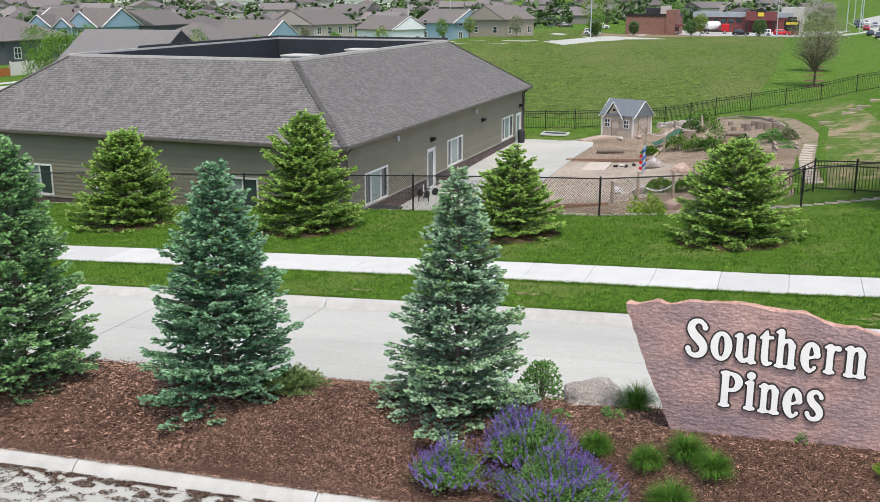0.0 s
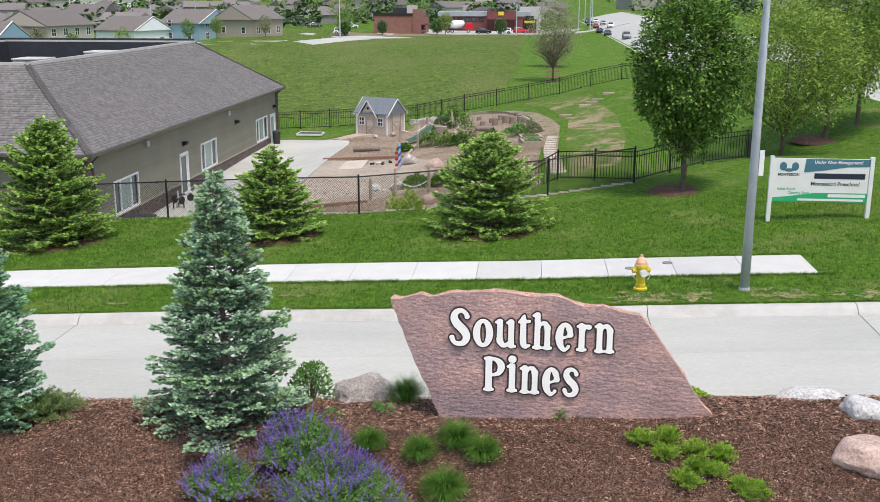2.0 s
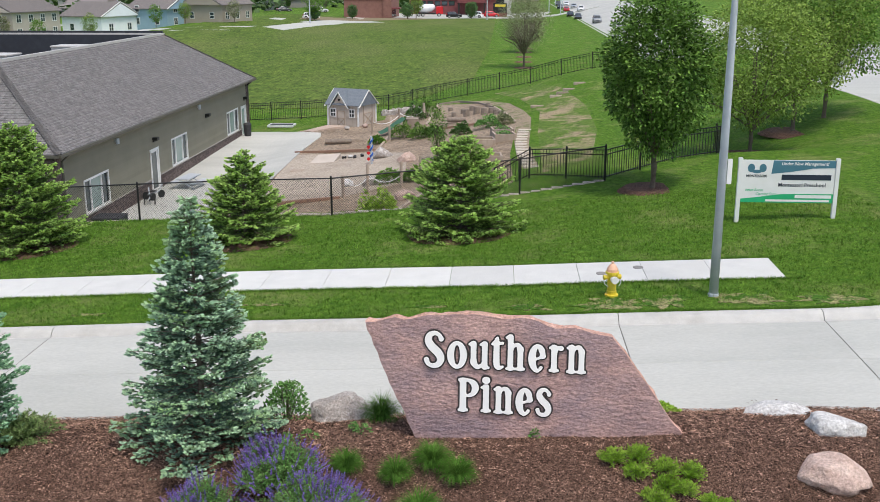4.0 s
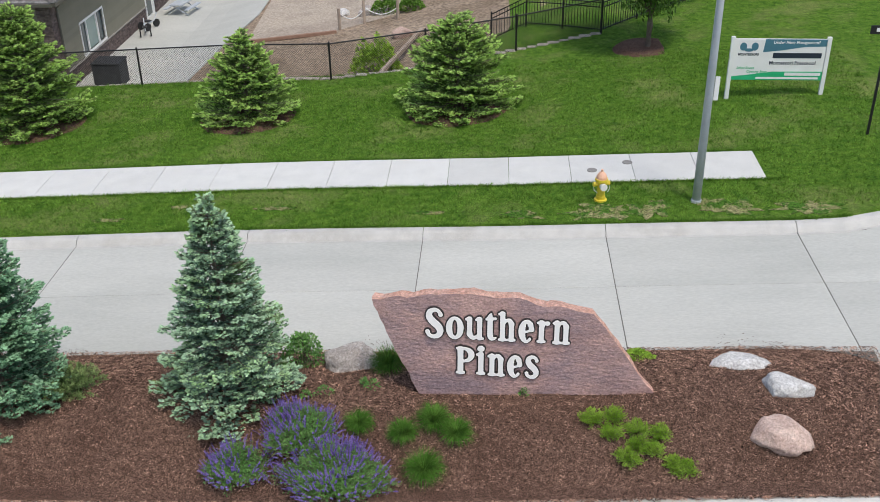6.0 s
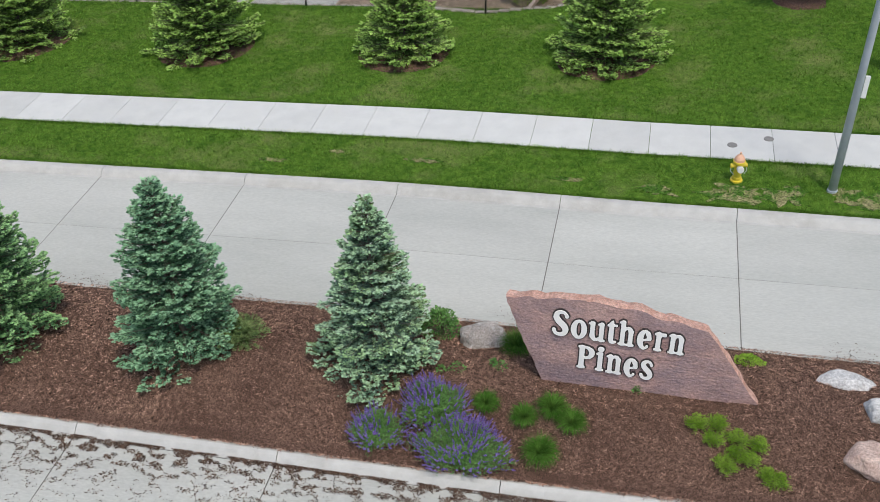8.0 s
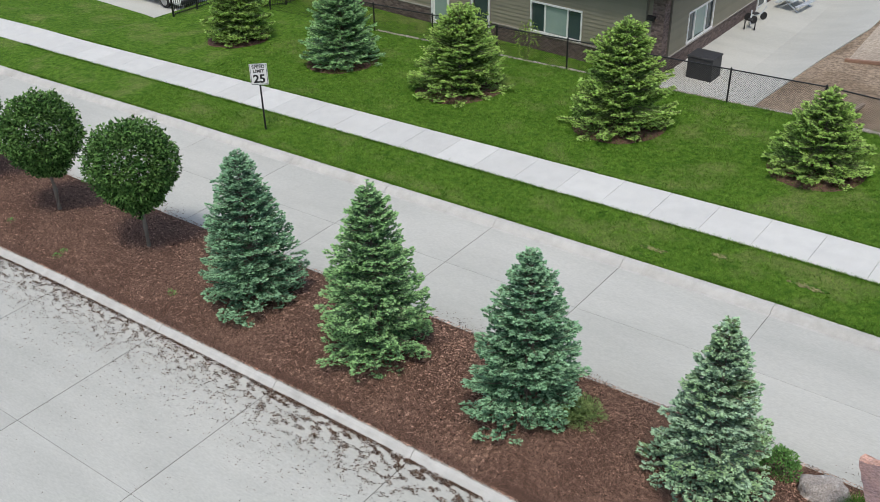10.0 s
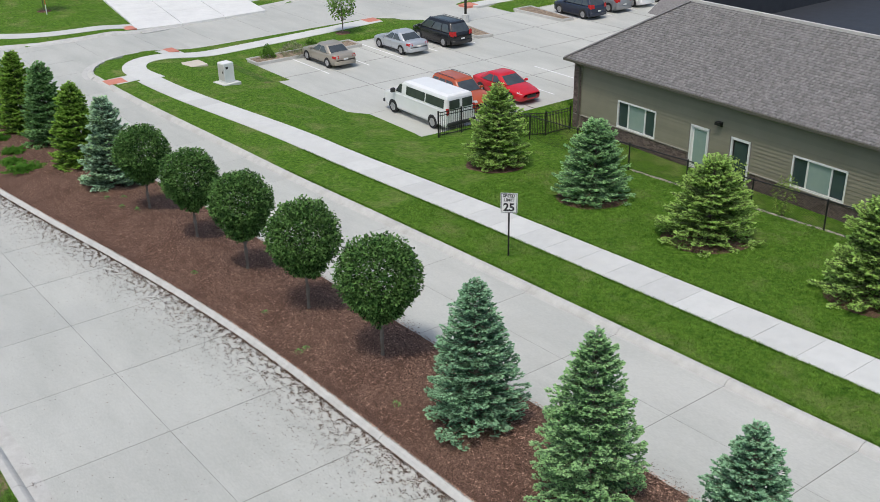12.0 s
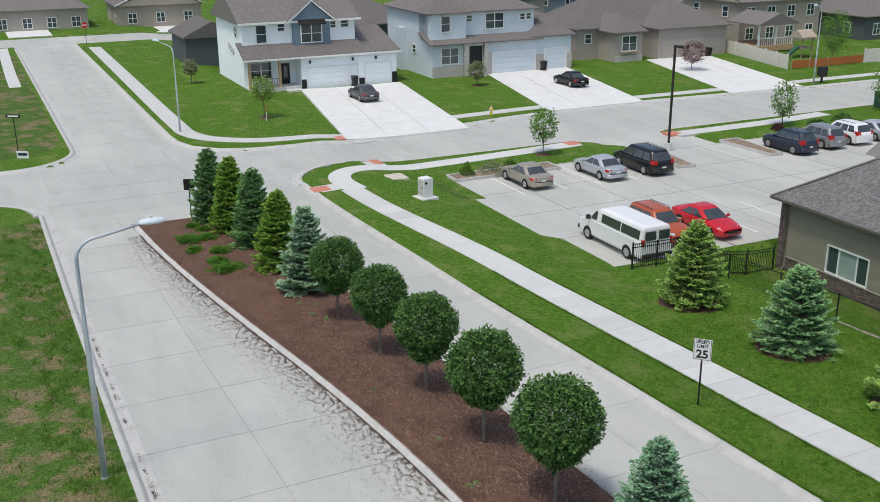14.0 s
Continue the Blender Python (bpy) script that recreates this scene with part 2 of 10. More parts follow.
CURTAIN = mat("pale green blind", (0.24, 0.33, 0.3), (0.3, 0.38, 0.34), 0.9, 0.25, spec=0.6)
HVAC = mat("beige sheet metal", (0.5, 0.48, 0.45), (0.57, 0.55, 0.52), 2.0, 0.5)
WOODCHIP = mat("playground chips", (0.235, 0.178, 0.125), (0.385, 0.3, 0.22), 9.0, 0.95, 1.2, 30.0, c=(0.21, 0.155, 0.105), cscale=0.4, grain=0.5, gscale=6.0)
GRAVEL = mat("pea gravel", (0.37, 0.31, 0.245), (0.49, 0.42, 0.34), 12.0, 0.95, 0.8, 40.0, c=(0.33, 0.275, 0.22), cscale=0.5, grain=0.3, gscale=10.0)
SOIL = mat("trodden soil", (0.23, 0.175, 0.115), (0.36, 0.285, 0.2), 5.0, 0.95, 0.9, 30.0, c=(0.14, 0.165, 0.06), cscale=0.9, ccut=(0.5, 0.62), detail=12.0, grain=0.4, gscale=12.0)
TIMBER = mat("weathered timber", (0.33, 0.26, 0.2), (0.45, 0.37, 0.3), 5.0, 0.85, 0.5, 30.0, vary=0.2, stretch=(1, 1, 0.2))
PLANK = mat("pale pinkish planks", (0.46, 0.35, 0.28), (0.56, 0.45, 0.37), 5.0, 0.85, 0.4, 30.0)
REDWOOD = mat("rusty edging", (0.27, 0.16, 0.11), (0.34, 0.21, 0.15), 5.0, 0.85)
LOG = mat("cut log", (0.2, 0.16, 0.13), (0.3, 0.25, 0.2), 7.0, 0.9, 0.6, 40.0)
PLAYHOUSE = mat("beige playhouse siding", (0.5, 0.435, 0.37), (0.57, 0.5, 0.43), 2.0, 0.75)
SLATE = mat("blue grey shingles", (0.13, 0.155, 0.18), (0.2, 0.225, 0.25), 9.0, 0.9, 0.3, 30.0, island=0.2)
EDGE_STONE = mat("stone edging", (0.42, 0.37, 0.31), (0.56, 0.5, 0.43), 6.0, 0.9, 0.6, 25.0, vary=0.15)
TYRE = mat("tyre rubber", (0.018, 0.018, 0.018), (0.03, 0.03, 0.03), 8.0, 0.85)
RIM = mat("alloy rim", (0.4, 0.4, 0.41), (0.5, 0.5, 0.5), 8.0, 0.35, metal=0.7)
# Sky reflected in the panes is partly put into this base colour.
CAR_GLASS = mat("car glass", (0.04, 0.047, 0.05), (0.06, 0.07, 0.072), 2.0, 0.04, spec=1.0)
LAMP_RED = mat("tail lamp plastic", (0.4, 0.02, 0.02), (0.5, 0.03, 0.03), 5.0, 0.25)
LAMP_CLEAR = mat("head lamp plastic", (0.6, 0.62, 0.63), (0.7, 0.72, 0.72), 5.0, 0.15)
PLASTIC = mat("dark grey plastic", (0.03, 0.03, 0.032), (0.045, 0.045, 0.047), 5.0, 0.6)
SIGN_GREEN = mat("sign green", (0.02, 0.4, 0.17), (0.025, 0.43, 0.19), 2.0, 0.5)
SIGN_TEAL = mat("sign teal", (0.06, 0.17, 0.23), (0.07, 0.19, 0.25), 2.0, 0.5)
INK = mat("dark ink", (0.02, 0.03, 0.05), (0.025, 0.035, 0.055), 2.0, 0.5)
RAMP_RED = mat("red tactile paving", (0.55, 0.2, 0.14), (0.62, 0.25, 0.18), 4.0, 0.8, 0.4, 40.0)
GREEN_BOX = mat("green utility enamel", (0.03, 0.1, 0.06), (0.04, 0.12, 0.07), 3.0, 0.5)


def paint(name, rgb, rough=0.25, metal=0.0):
    return mat(name, rgb, tuple(min(1, v * 1.06) for v in rgb), 1.5, rough, metal=metal, spec=0.6)


def lap(name, rgb):
    return mat(name, rgb, tuple(min(1, v * 1.08) for v in rgb), 1.0, 0.7)


# ---- mesh building
class Shape:
    """Vertices and faces of one mesh."""

    def __init__(self):
        self.v, self.f = [], []

    def add(self, verts, faces):
        k = len(self.v)
        self.v += [tuple(p) for p in verts]
        self.f += [tuple(i + k for i in q) for q in faces]
        return self

    def box(self, x0, x1, y0, y1, z0, z1, b=0.0):
        """A box; b chamfers its upper edges."""
        lo = [(x0, y0, z0), (x1, y0, z0), (x1, y1, z0), (x0, y1, z0)]
        if not b:
            hi = [(x, y, z1) for x, y, _ in lo]
            return self.add(lo + hi, [(3, 2, 1, 0), (4, 5, 6, 7)] + [(i, (i + 1) % 4, (i + 1) % 4 + 4, i + 4) for i in range(4)])
        mid = [(x, y, z1 - b) for x, y, _ in lo]
        hi = [(x0 + b, y0 + b, z1), (x1 - b, y0 + b, z1), (x1 - b, y1 - b, z1), (x0 + b, y1 - b, z1)]
        side = [(i + o, (i + 1) % 4 + o, (i + 1) % 4 + 4 + o, i + 4 + o) for o in (0, 4) for i in range(4)]
        return self.add(lo + mid + hi, [(3, 2, 1, 0), (8, 9, 10, 11)] + side)

    def beam(self, p, q, w, t, up=(0, 0, 1)):
        """A square bar from p to q."""
        p, q = Vector(p), Vector(q)
        d = (q - p).normalized()
        s = d.cross(Vector(up))
        s = s.normalized() if s.length > 1e-4 else Vector((1, 0, 0))
        u = s.cross(d)
        ring = [s * (w / 2) * a + u * (t / 2) * b for a, b in ((-1, -1), (1, -1), (1, 1), (-1, 1))]
        return self.add([p + r for r in ring] + [q + r for r in ring], [(3, 2, 1, 0), (4, 5, 6, 7)] + [(i, (i + 1) % 4, (i + 1) % 4 + 4, i + 4) for i in range(4)])

    def tube(self, pts, radii, n=8, cap=True):
        """A round bar along points."""
        pts = [Vector(p) for p in pts]
        rings = []
        for i, p in enumerate(pts):
            d = (pts[min(i + 1, len(pts) - 1)] - pts[max(i - 1, 0)]).normalized()
            s = d.cross(Vector((0, 0, 1)))
            s = s.normalized() if s.length > 1e-3 else Vector((1, 0, 0))
            u = s.cross(d)
            r = radii[i] if isinstance(radii, (list, tuple)) else radii
            rings += [p + (s * math.cos(a) + u * math.sin(a)) * r for a in (2 * math.pi * k / n for k in range(n))]
        f = [(j * n + k, j * n + (k + 1) % n, (j + 1) * n + (k + 1) % n, (j + 1) * n + k) for j in range(len(pts) - 1) for k in range(n)]
        if cap:
            f += [tuple(range(n))[::-1], tuple(range((len(pts) - 1) * n, len(pts) * n))]
        return self.add(rings, f)

    def prism(self, poly, z0, z1):
        """A flat polygon (x, y) raised from z0 to z1; either may be a function of x and y."""
        n = len(poly)
        g = lambda z, p: z(*p) if callable(z) else z
        return self.add([(x, y, g(z0, (x, y))) for x, y in poly] + [(x, y, g(z1, (x, y))) for x, y in poly],
                        [tuple(range(n))[::-1], tuple(range(n, 2 * n))] + [(i, (i + 1) % n, (i + 1) % n + n, i + n) for i in range(n)])

    def side(self, prof, y0, y1):
        """A profile (x, z) drawn out along y."""
        n = len(prof)
        return self.add([(x, y0, z) for x, z in prof] + [(x, y1, z) for x, z in prof],
                        [tuple(range(n)), tuple(range(n, 2 * n))[::-1]] + [(i + n, (i + 1) % n + n, (i + 1) % n, i) for i in range(n)])

    def loft(self, rings, cap=True):
        n = len(rings[0])
        f = [(j * n + k, j * n + (k + 1) % n, (j + 1) * n + (k + 1) % n, (j + 1) * n + k) for j in range(len(rings) - 1) for k in range(n)]
        if cap:
            f += [tuple(range(n))[::-1], tuple(range((len(rings) - 1) * n, len(rings) * n))]
        return self.add([p for r in rings for p in r], f)

    def strip(self, left, right):
        n = len(left)
        return self.add(list(left) + list(right), [(i, i + n, i + n + 1, i + 1) for i in range(n - 1)])

    def moved(self, m):
        self.v = [tuple(m @ Vector(p)) for p in self.v]
        return self

    def mesh(self, name, material, smooth=False):
        me = bpy.data.meshes.new(name)
        me.from_pydata(self.v, [], self.f)
        me.materials.append(material)
        if smooth:
            me.polygons.foreach_set("use_smooth", [True] * len(me.polygons))
        me.update()
        return me


def fixed(me):
    """Turn all faces outwards."""
    bm = bmesh.new()
    bm.from_mesh(me)
    bmesh.ops.recalc_face_normals(bm, faces=bm.faces)
    bm.to_mesh(me)
    bm.free()
    return me


def part(name, shape, material, parent, label="", smooth=False, turn=True):
    """Link a shape as one mesh object under a thing or a part."""
    me = shape.mesh(name, material, smooth) if isinstance(shape, Shape) else shape
    if turn and isinstance(shape, Shape):
        fixed(me)
    ob = new(name, me)
    ob.parent = parent
    if label:
        ob["label"] = label
    return ob


def thing(name, label, category, group="", kind="", at=None):
    ob = new(name)
    ob.empty_display_size = 0.2
    if at is not None:
        ob.matrix_basis = at
    return tagged(ob, label, category, group, kind)


def solid(name, shape, material, label, category, group="", kind="", smooth=False, turn=True):
    """A thing of one mesh."""
    ob = part(name, shape, material, None, "", smooth, turn)
    return tagged(ob, label, category, group, kind)


# ---- the lie of the land
def sm(a, b, x):
    t = min(1.0, max(0.0, (x - a) / (b - a)))
    return t * t * (3 - 2 * t)


def prof(x):
    """Height of the road along its run: it falls to the west."""
    if x > 0:
        return 1.6 * (1 - math.exp(-0.07 * x / 1.6))
    if x > -38:
        return 0.05 * x
    return -1.9 - 0.45 * (1 - math.exp(0.05 * (x + 38) / 0.45))


def land(x, y):
    b = prof(x)
    b -= 0.035 * min(8, max(0, y - 25)) * (1 - sm(0, 10, x))
    low = -3.15 + 2.55 * sm(-12, 9, x) + 1.6 * sm(8, 20, x) + 0.9 * sm(1, 9, x) * sm(58, 84, y)
    y0 = 32.6 + 6 * sm(-4, 4, x)
    k = sm(y0, y0 + 2.4 + 3.6 * sm(-6, 2, x), y)
    z = b * (1 - k) + low * k
    p = sm(-40.0, -41.5, x)
    kp = sm(25, 29.5, y)
    z = z * (1 - p) + (b * (1 - kp) - 2.75 * kp) * p
    z -= 0.75 * sm(-11.5, -15.5, x) * sm(33, 38.5, y) * (1 - 0.4 * sm(45, 70, y)) * (1 - sm(71, 79, y)) * (1 - p)
    z += (-4.2 - z) * sm(76, 120, y) * sm(-62, -40, x) * (1 - 0.75 * sm(10, 40, x))
    z -= 2.2 * sm(124, 133, y) * sm(-70, -85, x)
    d = math.hypot(x, y)
    z += sm(330, 900, d) * (d - 330) * 0.016
    return z


LAWN = 0.13        # the lawn stands this much above the road


def bend(x):
    """The street swings a little south at its east end."""
    return -0.6 * sm(-8, 10, x)


def med_s(x):
    """South edge of the median."""
    return 11.5 + 0.25 * sm(0, -14, x) - 3.6 * sm(-22, -64, x)


def med_n(x):
    return 15.88 + 0.85 * bend(x) - 2.9 * sm(-38, -64, x)


MED_W, MED_E = -58.9, 6.9


def kerb_n(x):
    """North kerb of the road."""
    return 20.72 - 0.15 * sm(-25, -45, x) - 0.6 * sm(-42, -61, x) + bend(x) + 6.5 * sm(7, 19, x)


def inside(poly, x, y):
    r, n = False, len(poly)
    for i in range(n):
        (x0, y0), (x1, y1) = poly[i], poly[(i + 1) % n]
        if (y0 > y) != (y1 > y) and x < x0 + (y - y0) * (x1 - x0) / (y1 - y0):
            r = not r
    return r


def arc(cx, cy, r, a0, a1, n=8):
    return [(cx + r * math.cos(radians(a0 + (a1 - a0) * i / n)), cy + r * math.sin(radians(a0 + (a1 - a0) * i / n))) for i in range(n + 1)]


# ---- ground, roads, kerbs, walks
JX = [-1.62 + 4.17 * k for k in range(-18, 6)]            # joints across the road
LOT = [(-62.2, 29.7), (-60, 30.1), (-57.6, 30.4), (-55.4, 29.3), (-48.4, 29.0), (-46.5, 30.0), (-41.4, 30.3), (-41.4, 90), (-62.2, 90), (-62.2, 54.6), (-67.9, 53.3), (-67.9, 44.2), (-62.2, 48.4)]
WEST_KERB = [(-150, 14.8), (-82.5, 14.8), (-80, 14.95), (-77.8, 15.6), (-75.9, 17.4), (-74.95, 20), (-74.8, 23), (-75.2, 27.5), (-77.0, 36), (-78.4, 44), (-79.1, 50), (-79.2, 60), (-78.7, 70), (-78, 80), (-77.8, 150)]
ROADS = [
    [(-63.5, 3.4), (60, 3.4), (60, 40), (19, 40)] + [(x, kerb_n(x)) for x in (19, 17, 15, 13, 11, 9, 7, 5, 2, -5, -15, -25, -30, -35, -40, -45)] + [(-50, kerb_n(-50)), (-55, kerb_n(-55)), (-63.5, 19.97)],
    [(-75.8, -200), (-67.3, -200)] + arc(-63.2, -0.9, 4.1, 180, 90) + arc(-63.3, 24.3, 4.4, 270, 180) + [(-67.7, 260), (-77.8, 260)] + WEST_KERB[::-1] + [(-150, 7.1)] + arc(-80.8, 2.1, 5, 90, 0),
    [(-158, -200), (-149, -200), (-149, 200), (-158, 200)],
    [(19, -300), (37, -300), (37, 60), (36, 700), (22, 700), (19, 60)],
]


def paved(x, y):
    if MED_W < x < MED_E and med_s(x) < y < med_n(x):
        return True
    return inside(LOT, x, y) or any(inside(r, x, y) for r in ROADS)


def steps(*runs):
    out = []
    for a, b, d in runs:
        n = max(1, round((b - a) / d))
        out += [a + (b - a) * i / n for i in range(n)]
    return out


def warp(x, y):
    """Grid lines follow the north kerb."""
    if -70 < x < 20:
        return y + (kerb_n(max(x, -63)) - 21.0) * sm(-70, -63, x) * max(0.0, 1 - abs(y - 21) / (5.0 if x < 7 else 12.0))
    return y


gx = steps((-2600, -600, 250), (-600, -200, 40), (-200, -90, 5), (-90, -62, 0.7), (-62, -40, 1.0), (-40, 24, 1.3), (24, 60, 4), (60, 300, 30), (300, 2600, 230)) + [2600]
gy = steps((-2600, -300, 230), (-300, -30, 20), (-30, 0, 2), (0, 18, 0.8), (18, 25, 0.35), (25, 32, 0.8), (32, 46, 0.8), (46, 90, 1.5), (90, 200, 5), (200, 700, 20), (700, 2600, 190)) + [2600]
for e in (-75.8, -67.7, -62.2, -41.4, 19.0, 37.0):
    gx += [e - 0.03, e + 0.03]
for e in (3.4, 21.0, 28.9, 7.0, 15.0):
    gy += [e - 0.03, e + 0.03]
gx, gy = sorted(set(gx)), sorted(set(gy))
gv, gf = [], []
for x in gx:
    for y in gy:
        w = warp(x, y)
        z = land(x, w)
        z += -0.1 if paved(x, w) else LAWN + (0.012 * noise.noise((x * 1.3, w * 1.3, 0)) if abs(x) < 100 and w < 100 else 0)
        gv.append((x, w, z))
ny = len(gy)
gf = [(i * ny + j, (i + 1) * ny + j, (i + 1) * ny + j + 1, i * ny + j + 1) for i in range(len(gx) - 1) for j in range(ny - 1)]
gs = Shape()
gs.v, gs.f = gv, gf
ground = tagged(new("ground", gs.mesh("ground", GRASS, True)), "mown green lawn sloping along the street", "lawn", kind="structure")


def sheet(x0, x1, y0, y1, d, up, keep=None):
    """A grid laid over the land."""
    s = Shape()
    nx, nn = max(1, round((x1 - x0) / d)), max(1, round((y1 - y0) / d))
    pt = [[(x0 + (x1 - x0) * i / nx, y0 + (y1 - y0) * j / nn) for j in range(nn + 1)] for i in range(nx + 1)]
    ids = {}
    for i in range(nx):
        for j in range(nn):
            quad = [pt[i][j], pt[i + 1][j], pt[i + 1][j + 1], pt[i][j + 1]]
            if keep and not all(keep(*q) for q in quad):
                continue
            row = []
            for q in quad:
                if q not in ids:
                    ids[q] = len(s.v)
                    s.v.append((q[0], q[1], land(*q) + up))
                row.append(ids[q])
            s.f.append(tuple(row))
    return s


solid("road_base", sheet(-62, 40, 3.3, 21.6, 1.0, -0.007), JOINT, "dark joint filler under the road slabs", "road", kind="structure", turn=False)
road = solid("road", sheet(-160.1, -61.9, -60, 120, 1.0, -0.012, lambda x, y: x < -67.0 or y < 28.6), CONC, "pale grey concrete street crossing", "road", kind="structure", turn=False)
solid("road_mouth", sheet(11, 19, -20, 33, 1.5, -0.014), CONC, "pale grey concrete at the street's mouth", "road", kind="structure", turn=False)
solid("road_east", sheet(18.6, 60, -80, 420, 6.0, -0.012), CONC, "pale grey concrete main street", "road", kind="structure", turn=False)
solid("parking_lot", sheet(-70, -41.2, 28.5, 90.5, 1.5, -0.018), CONC, "pale grey concrete parking lot", "parking lot", kind="structure", turn=False)


def slab_mesh(x0, x1, ya, yb, up=0.0, thick=0.1, gap=0.011, side=0.004):
    """One paving slab between two edges, each a function of x."""
    s = Shape()
    xs = [x0 + gap + (x1 - x0 - 2 * gap) * i / 3 for i in range(4)]
    b = 0.006
    rings = []
    for x in xs:
        a, c = ya(x) + side, yb(x) - side
        z = land(x, (a + c) / 2) + up
        za, zc = (land(x, a) + up, land(x, c) + up)
        rings.append([(x, a, za - thick), (x, a, za - b), (x, a + b, za), (x, c - b, zc), (x, c, zc - b), (x, c, zc - thick)])
    return s.loft(rings)


def k(v):
    return lambda x: v


main_road = thing("road_slabs", "pale grey concrete road of jointed slabs", "road", kind="structure")
rows = [(med_n, lambda x: 18.22 + 0.7 * bend(x)), (lambda x: 18.22 + 0.7 * bend(x), lambda x: kerb_n(x) - 0.28), (k(3.95), k(7.48)), (k(7.48), lambda x: med_s(x) - 0.25)]
ends = [-62.0] + [x for x in JX if -61 < x < 10] + [11.1]
for i, (x0, x1) in enumerate(zip(ends, ends[1:])):
    if x1 <= -62:
        continue
    for ya, yb in rows:
        part("slab", slab_mesh(x0, x1, ya, yb, 0.0), CONC, main_road)
# the ends of the median
for x0, x1, ya, yb in ((-62.0, MED_W - 0.5, k(7.5), k(13.2)), (MED_E + 0.02, 11.1, lambda x: med_s(x) - 0.25, med_n)):
    part("slab", slab_mesh(x0, x1, ya, yb), CONC, main_road)


def walk_edges(x):
    """The two edges of the sidewalk."""
    o = kerb_n(min(x, 7)) - 20.72
    return 23.1 - 0.75 * sm(-42, -60, x) + o, 24.8 - 0.85 * sm(-42, -60, x) + o * 1.1


sidewalk = thing("sidewalk", "white concrete sidewalk of square slabs", "sidewalk", kind="structure")
sx = [6.62 - 1.56 * i for i in range(44)]
for x1, x0 in zip(sx, sx[1:]):
    part("slab", slab_mesh(x0, x1, lambda x: walk_edges(x)[0], lambda x: walk_edges(x)[1], LAWN + 0.03, 0.12, 0.006), WALKC, sidewalk)
for x, y in ((2.49, 23.42), (3.41, 23.8)):
    z = land(x, y) + LAWN + 0.03
    part("lid", Shape().tube([(x, y, z - 0.02), (x, y, z + 0.006), (x, y, z + 0.012)], [0.13, 0.13, 0.115], 20), STEEL_LID, sidewalk, "round grey utility lid")


def kerb_piece(x0, x1, edge, out, gutter=0.45, gap=0.008):
    """A kerb with its gutter between two joints; out is +1 where the lawn lies north of it."""
    rings = []
    n = 4
    for i in range(n + 1):
        x = x0 + gap + (x1 - x0 - 2 * gap) * i / n
        y, z = edge(x), land(x, edge(x))
        rings.append([(x, y + out * dy, z + dz) for dy, dz in ((-gutter - 0.16, -0.12), (-gutter - 0.16, 0.004), (-0.2, -0.006), (-0.15, 0.05), (-0.09, 0.11), (-0.02, LAWN + 0.02), (0.14, LAWN + 0.02), (0.16, LAWN), (0.16, -0.12))])
    return Shape().loft(rings)


def kerb_run(name, label, edge, out, x0, x1, gutter=0.45):
    t = thing(name, label, "kerb", kind="structure")
    for a, b in zip(JX, JX[1:]):
        a, b = max(a, x0), min(b, x1)
        if b - a > 0.3:
            part("kerb_stone", kerb_piece(a, b, edge, out, gutter), KERBC, t)
    return t


kerb_run("kerb_north", "rolled white concrete kerb along the lawn", kerb_n, 1, -63.5, 19, 0.13)
kerb_run("kerb_south", "worn concrete kerb along the southern lawn", k(3.4), -1, -63.5, 19)
kerb_run("kerb_median_south", "pale concrete kerb edging the mulch median", lambda x: med_s(x) - 0.02, 1, MED_W + 0.4, MED_E, 0.06)


def kerb_path(name, label, pts, up=LAWN + 0.02):
    """A kerb swept along plan points; the lawn lies on its left."""
    s = Shape()
    rings = []
    for i, p in enumerate(pts):
        a, b = pts[max(i - 1, 0)], pts[min(i + 1, len(pts) - 1)]
        d = Vector((b[0] - a[0], b[1] - a[1])).normalized()
        nx, nn = -d.y, d.x
        z = land(*p)
        rings.append([(p[0] + nx * o, p[1] + nn * o, z + dz) for o, dz in ((-0.6, -0.1), (-0.6, 0.004), (-0.27, 0.0), (-0.14, up - 0.05), (-0.03, up), (0.14, up), (0.16, up - 0.02), (0.16, -0.1))])
    return solid(name, s.loft(rings), KERBC, label, "kerb", kind="structure")


def line(a, b, d=2.0):
    n = max(1, round(math.dist(a, b) / d))
    return [(a[0] + (b[0] - a[0]) * i / n, a[1] + (b[1] - a[1]) * i / n) for i in range(n)]


kerb_path("kerb_corner_north", "curved concrete kerb at the street corner", line((-67.7, 44.0), (-67.7, 24.4)) + arc(-63.3, 24.3, 4.4, 180, 270))
kerb_path("kerb_corner_south", "curved concrete kerb at the street corner", arc(-63.2, -0.9, 4.1, 90, 180) + line((-67.3, -1.0), (-67.3, -30)))
kerb_path("kerb_cross_west", "concrete kerb along the cross street", [q for a_, b_ in zip(WEST_KERB, WEST_KERB[1:]) for q in line(a_, b_, 3)])
kerb_path("kerb_cross_south", "concrete kerb along the western street", line((-75.8, -40), (-75.8, 2), 3) + arc(-80.8, 2.1, 5, 0, 90) + line((-80.8, 7.1), (-149, 7.1), 4))
kerb_path("kerb_cross_east", "concrete kerb along the cross street", line((-68.2, 130), (-67.8, 53.4), 3) + [(-67.8, 53.4)])
kerb_path("kerb_main_west", "concrete kerb along the main street", line((19, 420), (19, 30), 6) + [(19, 30)])
kerb_path("kerb_main_east", "concrete kerb along the main street", line((37, -60), (37, 420), 6))
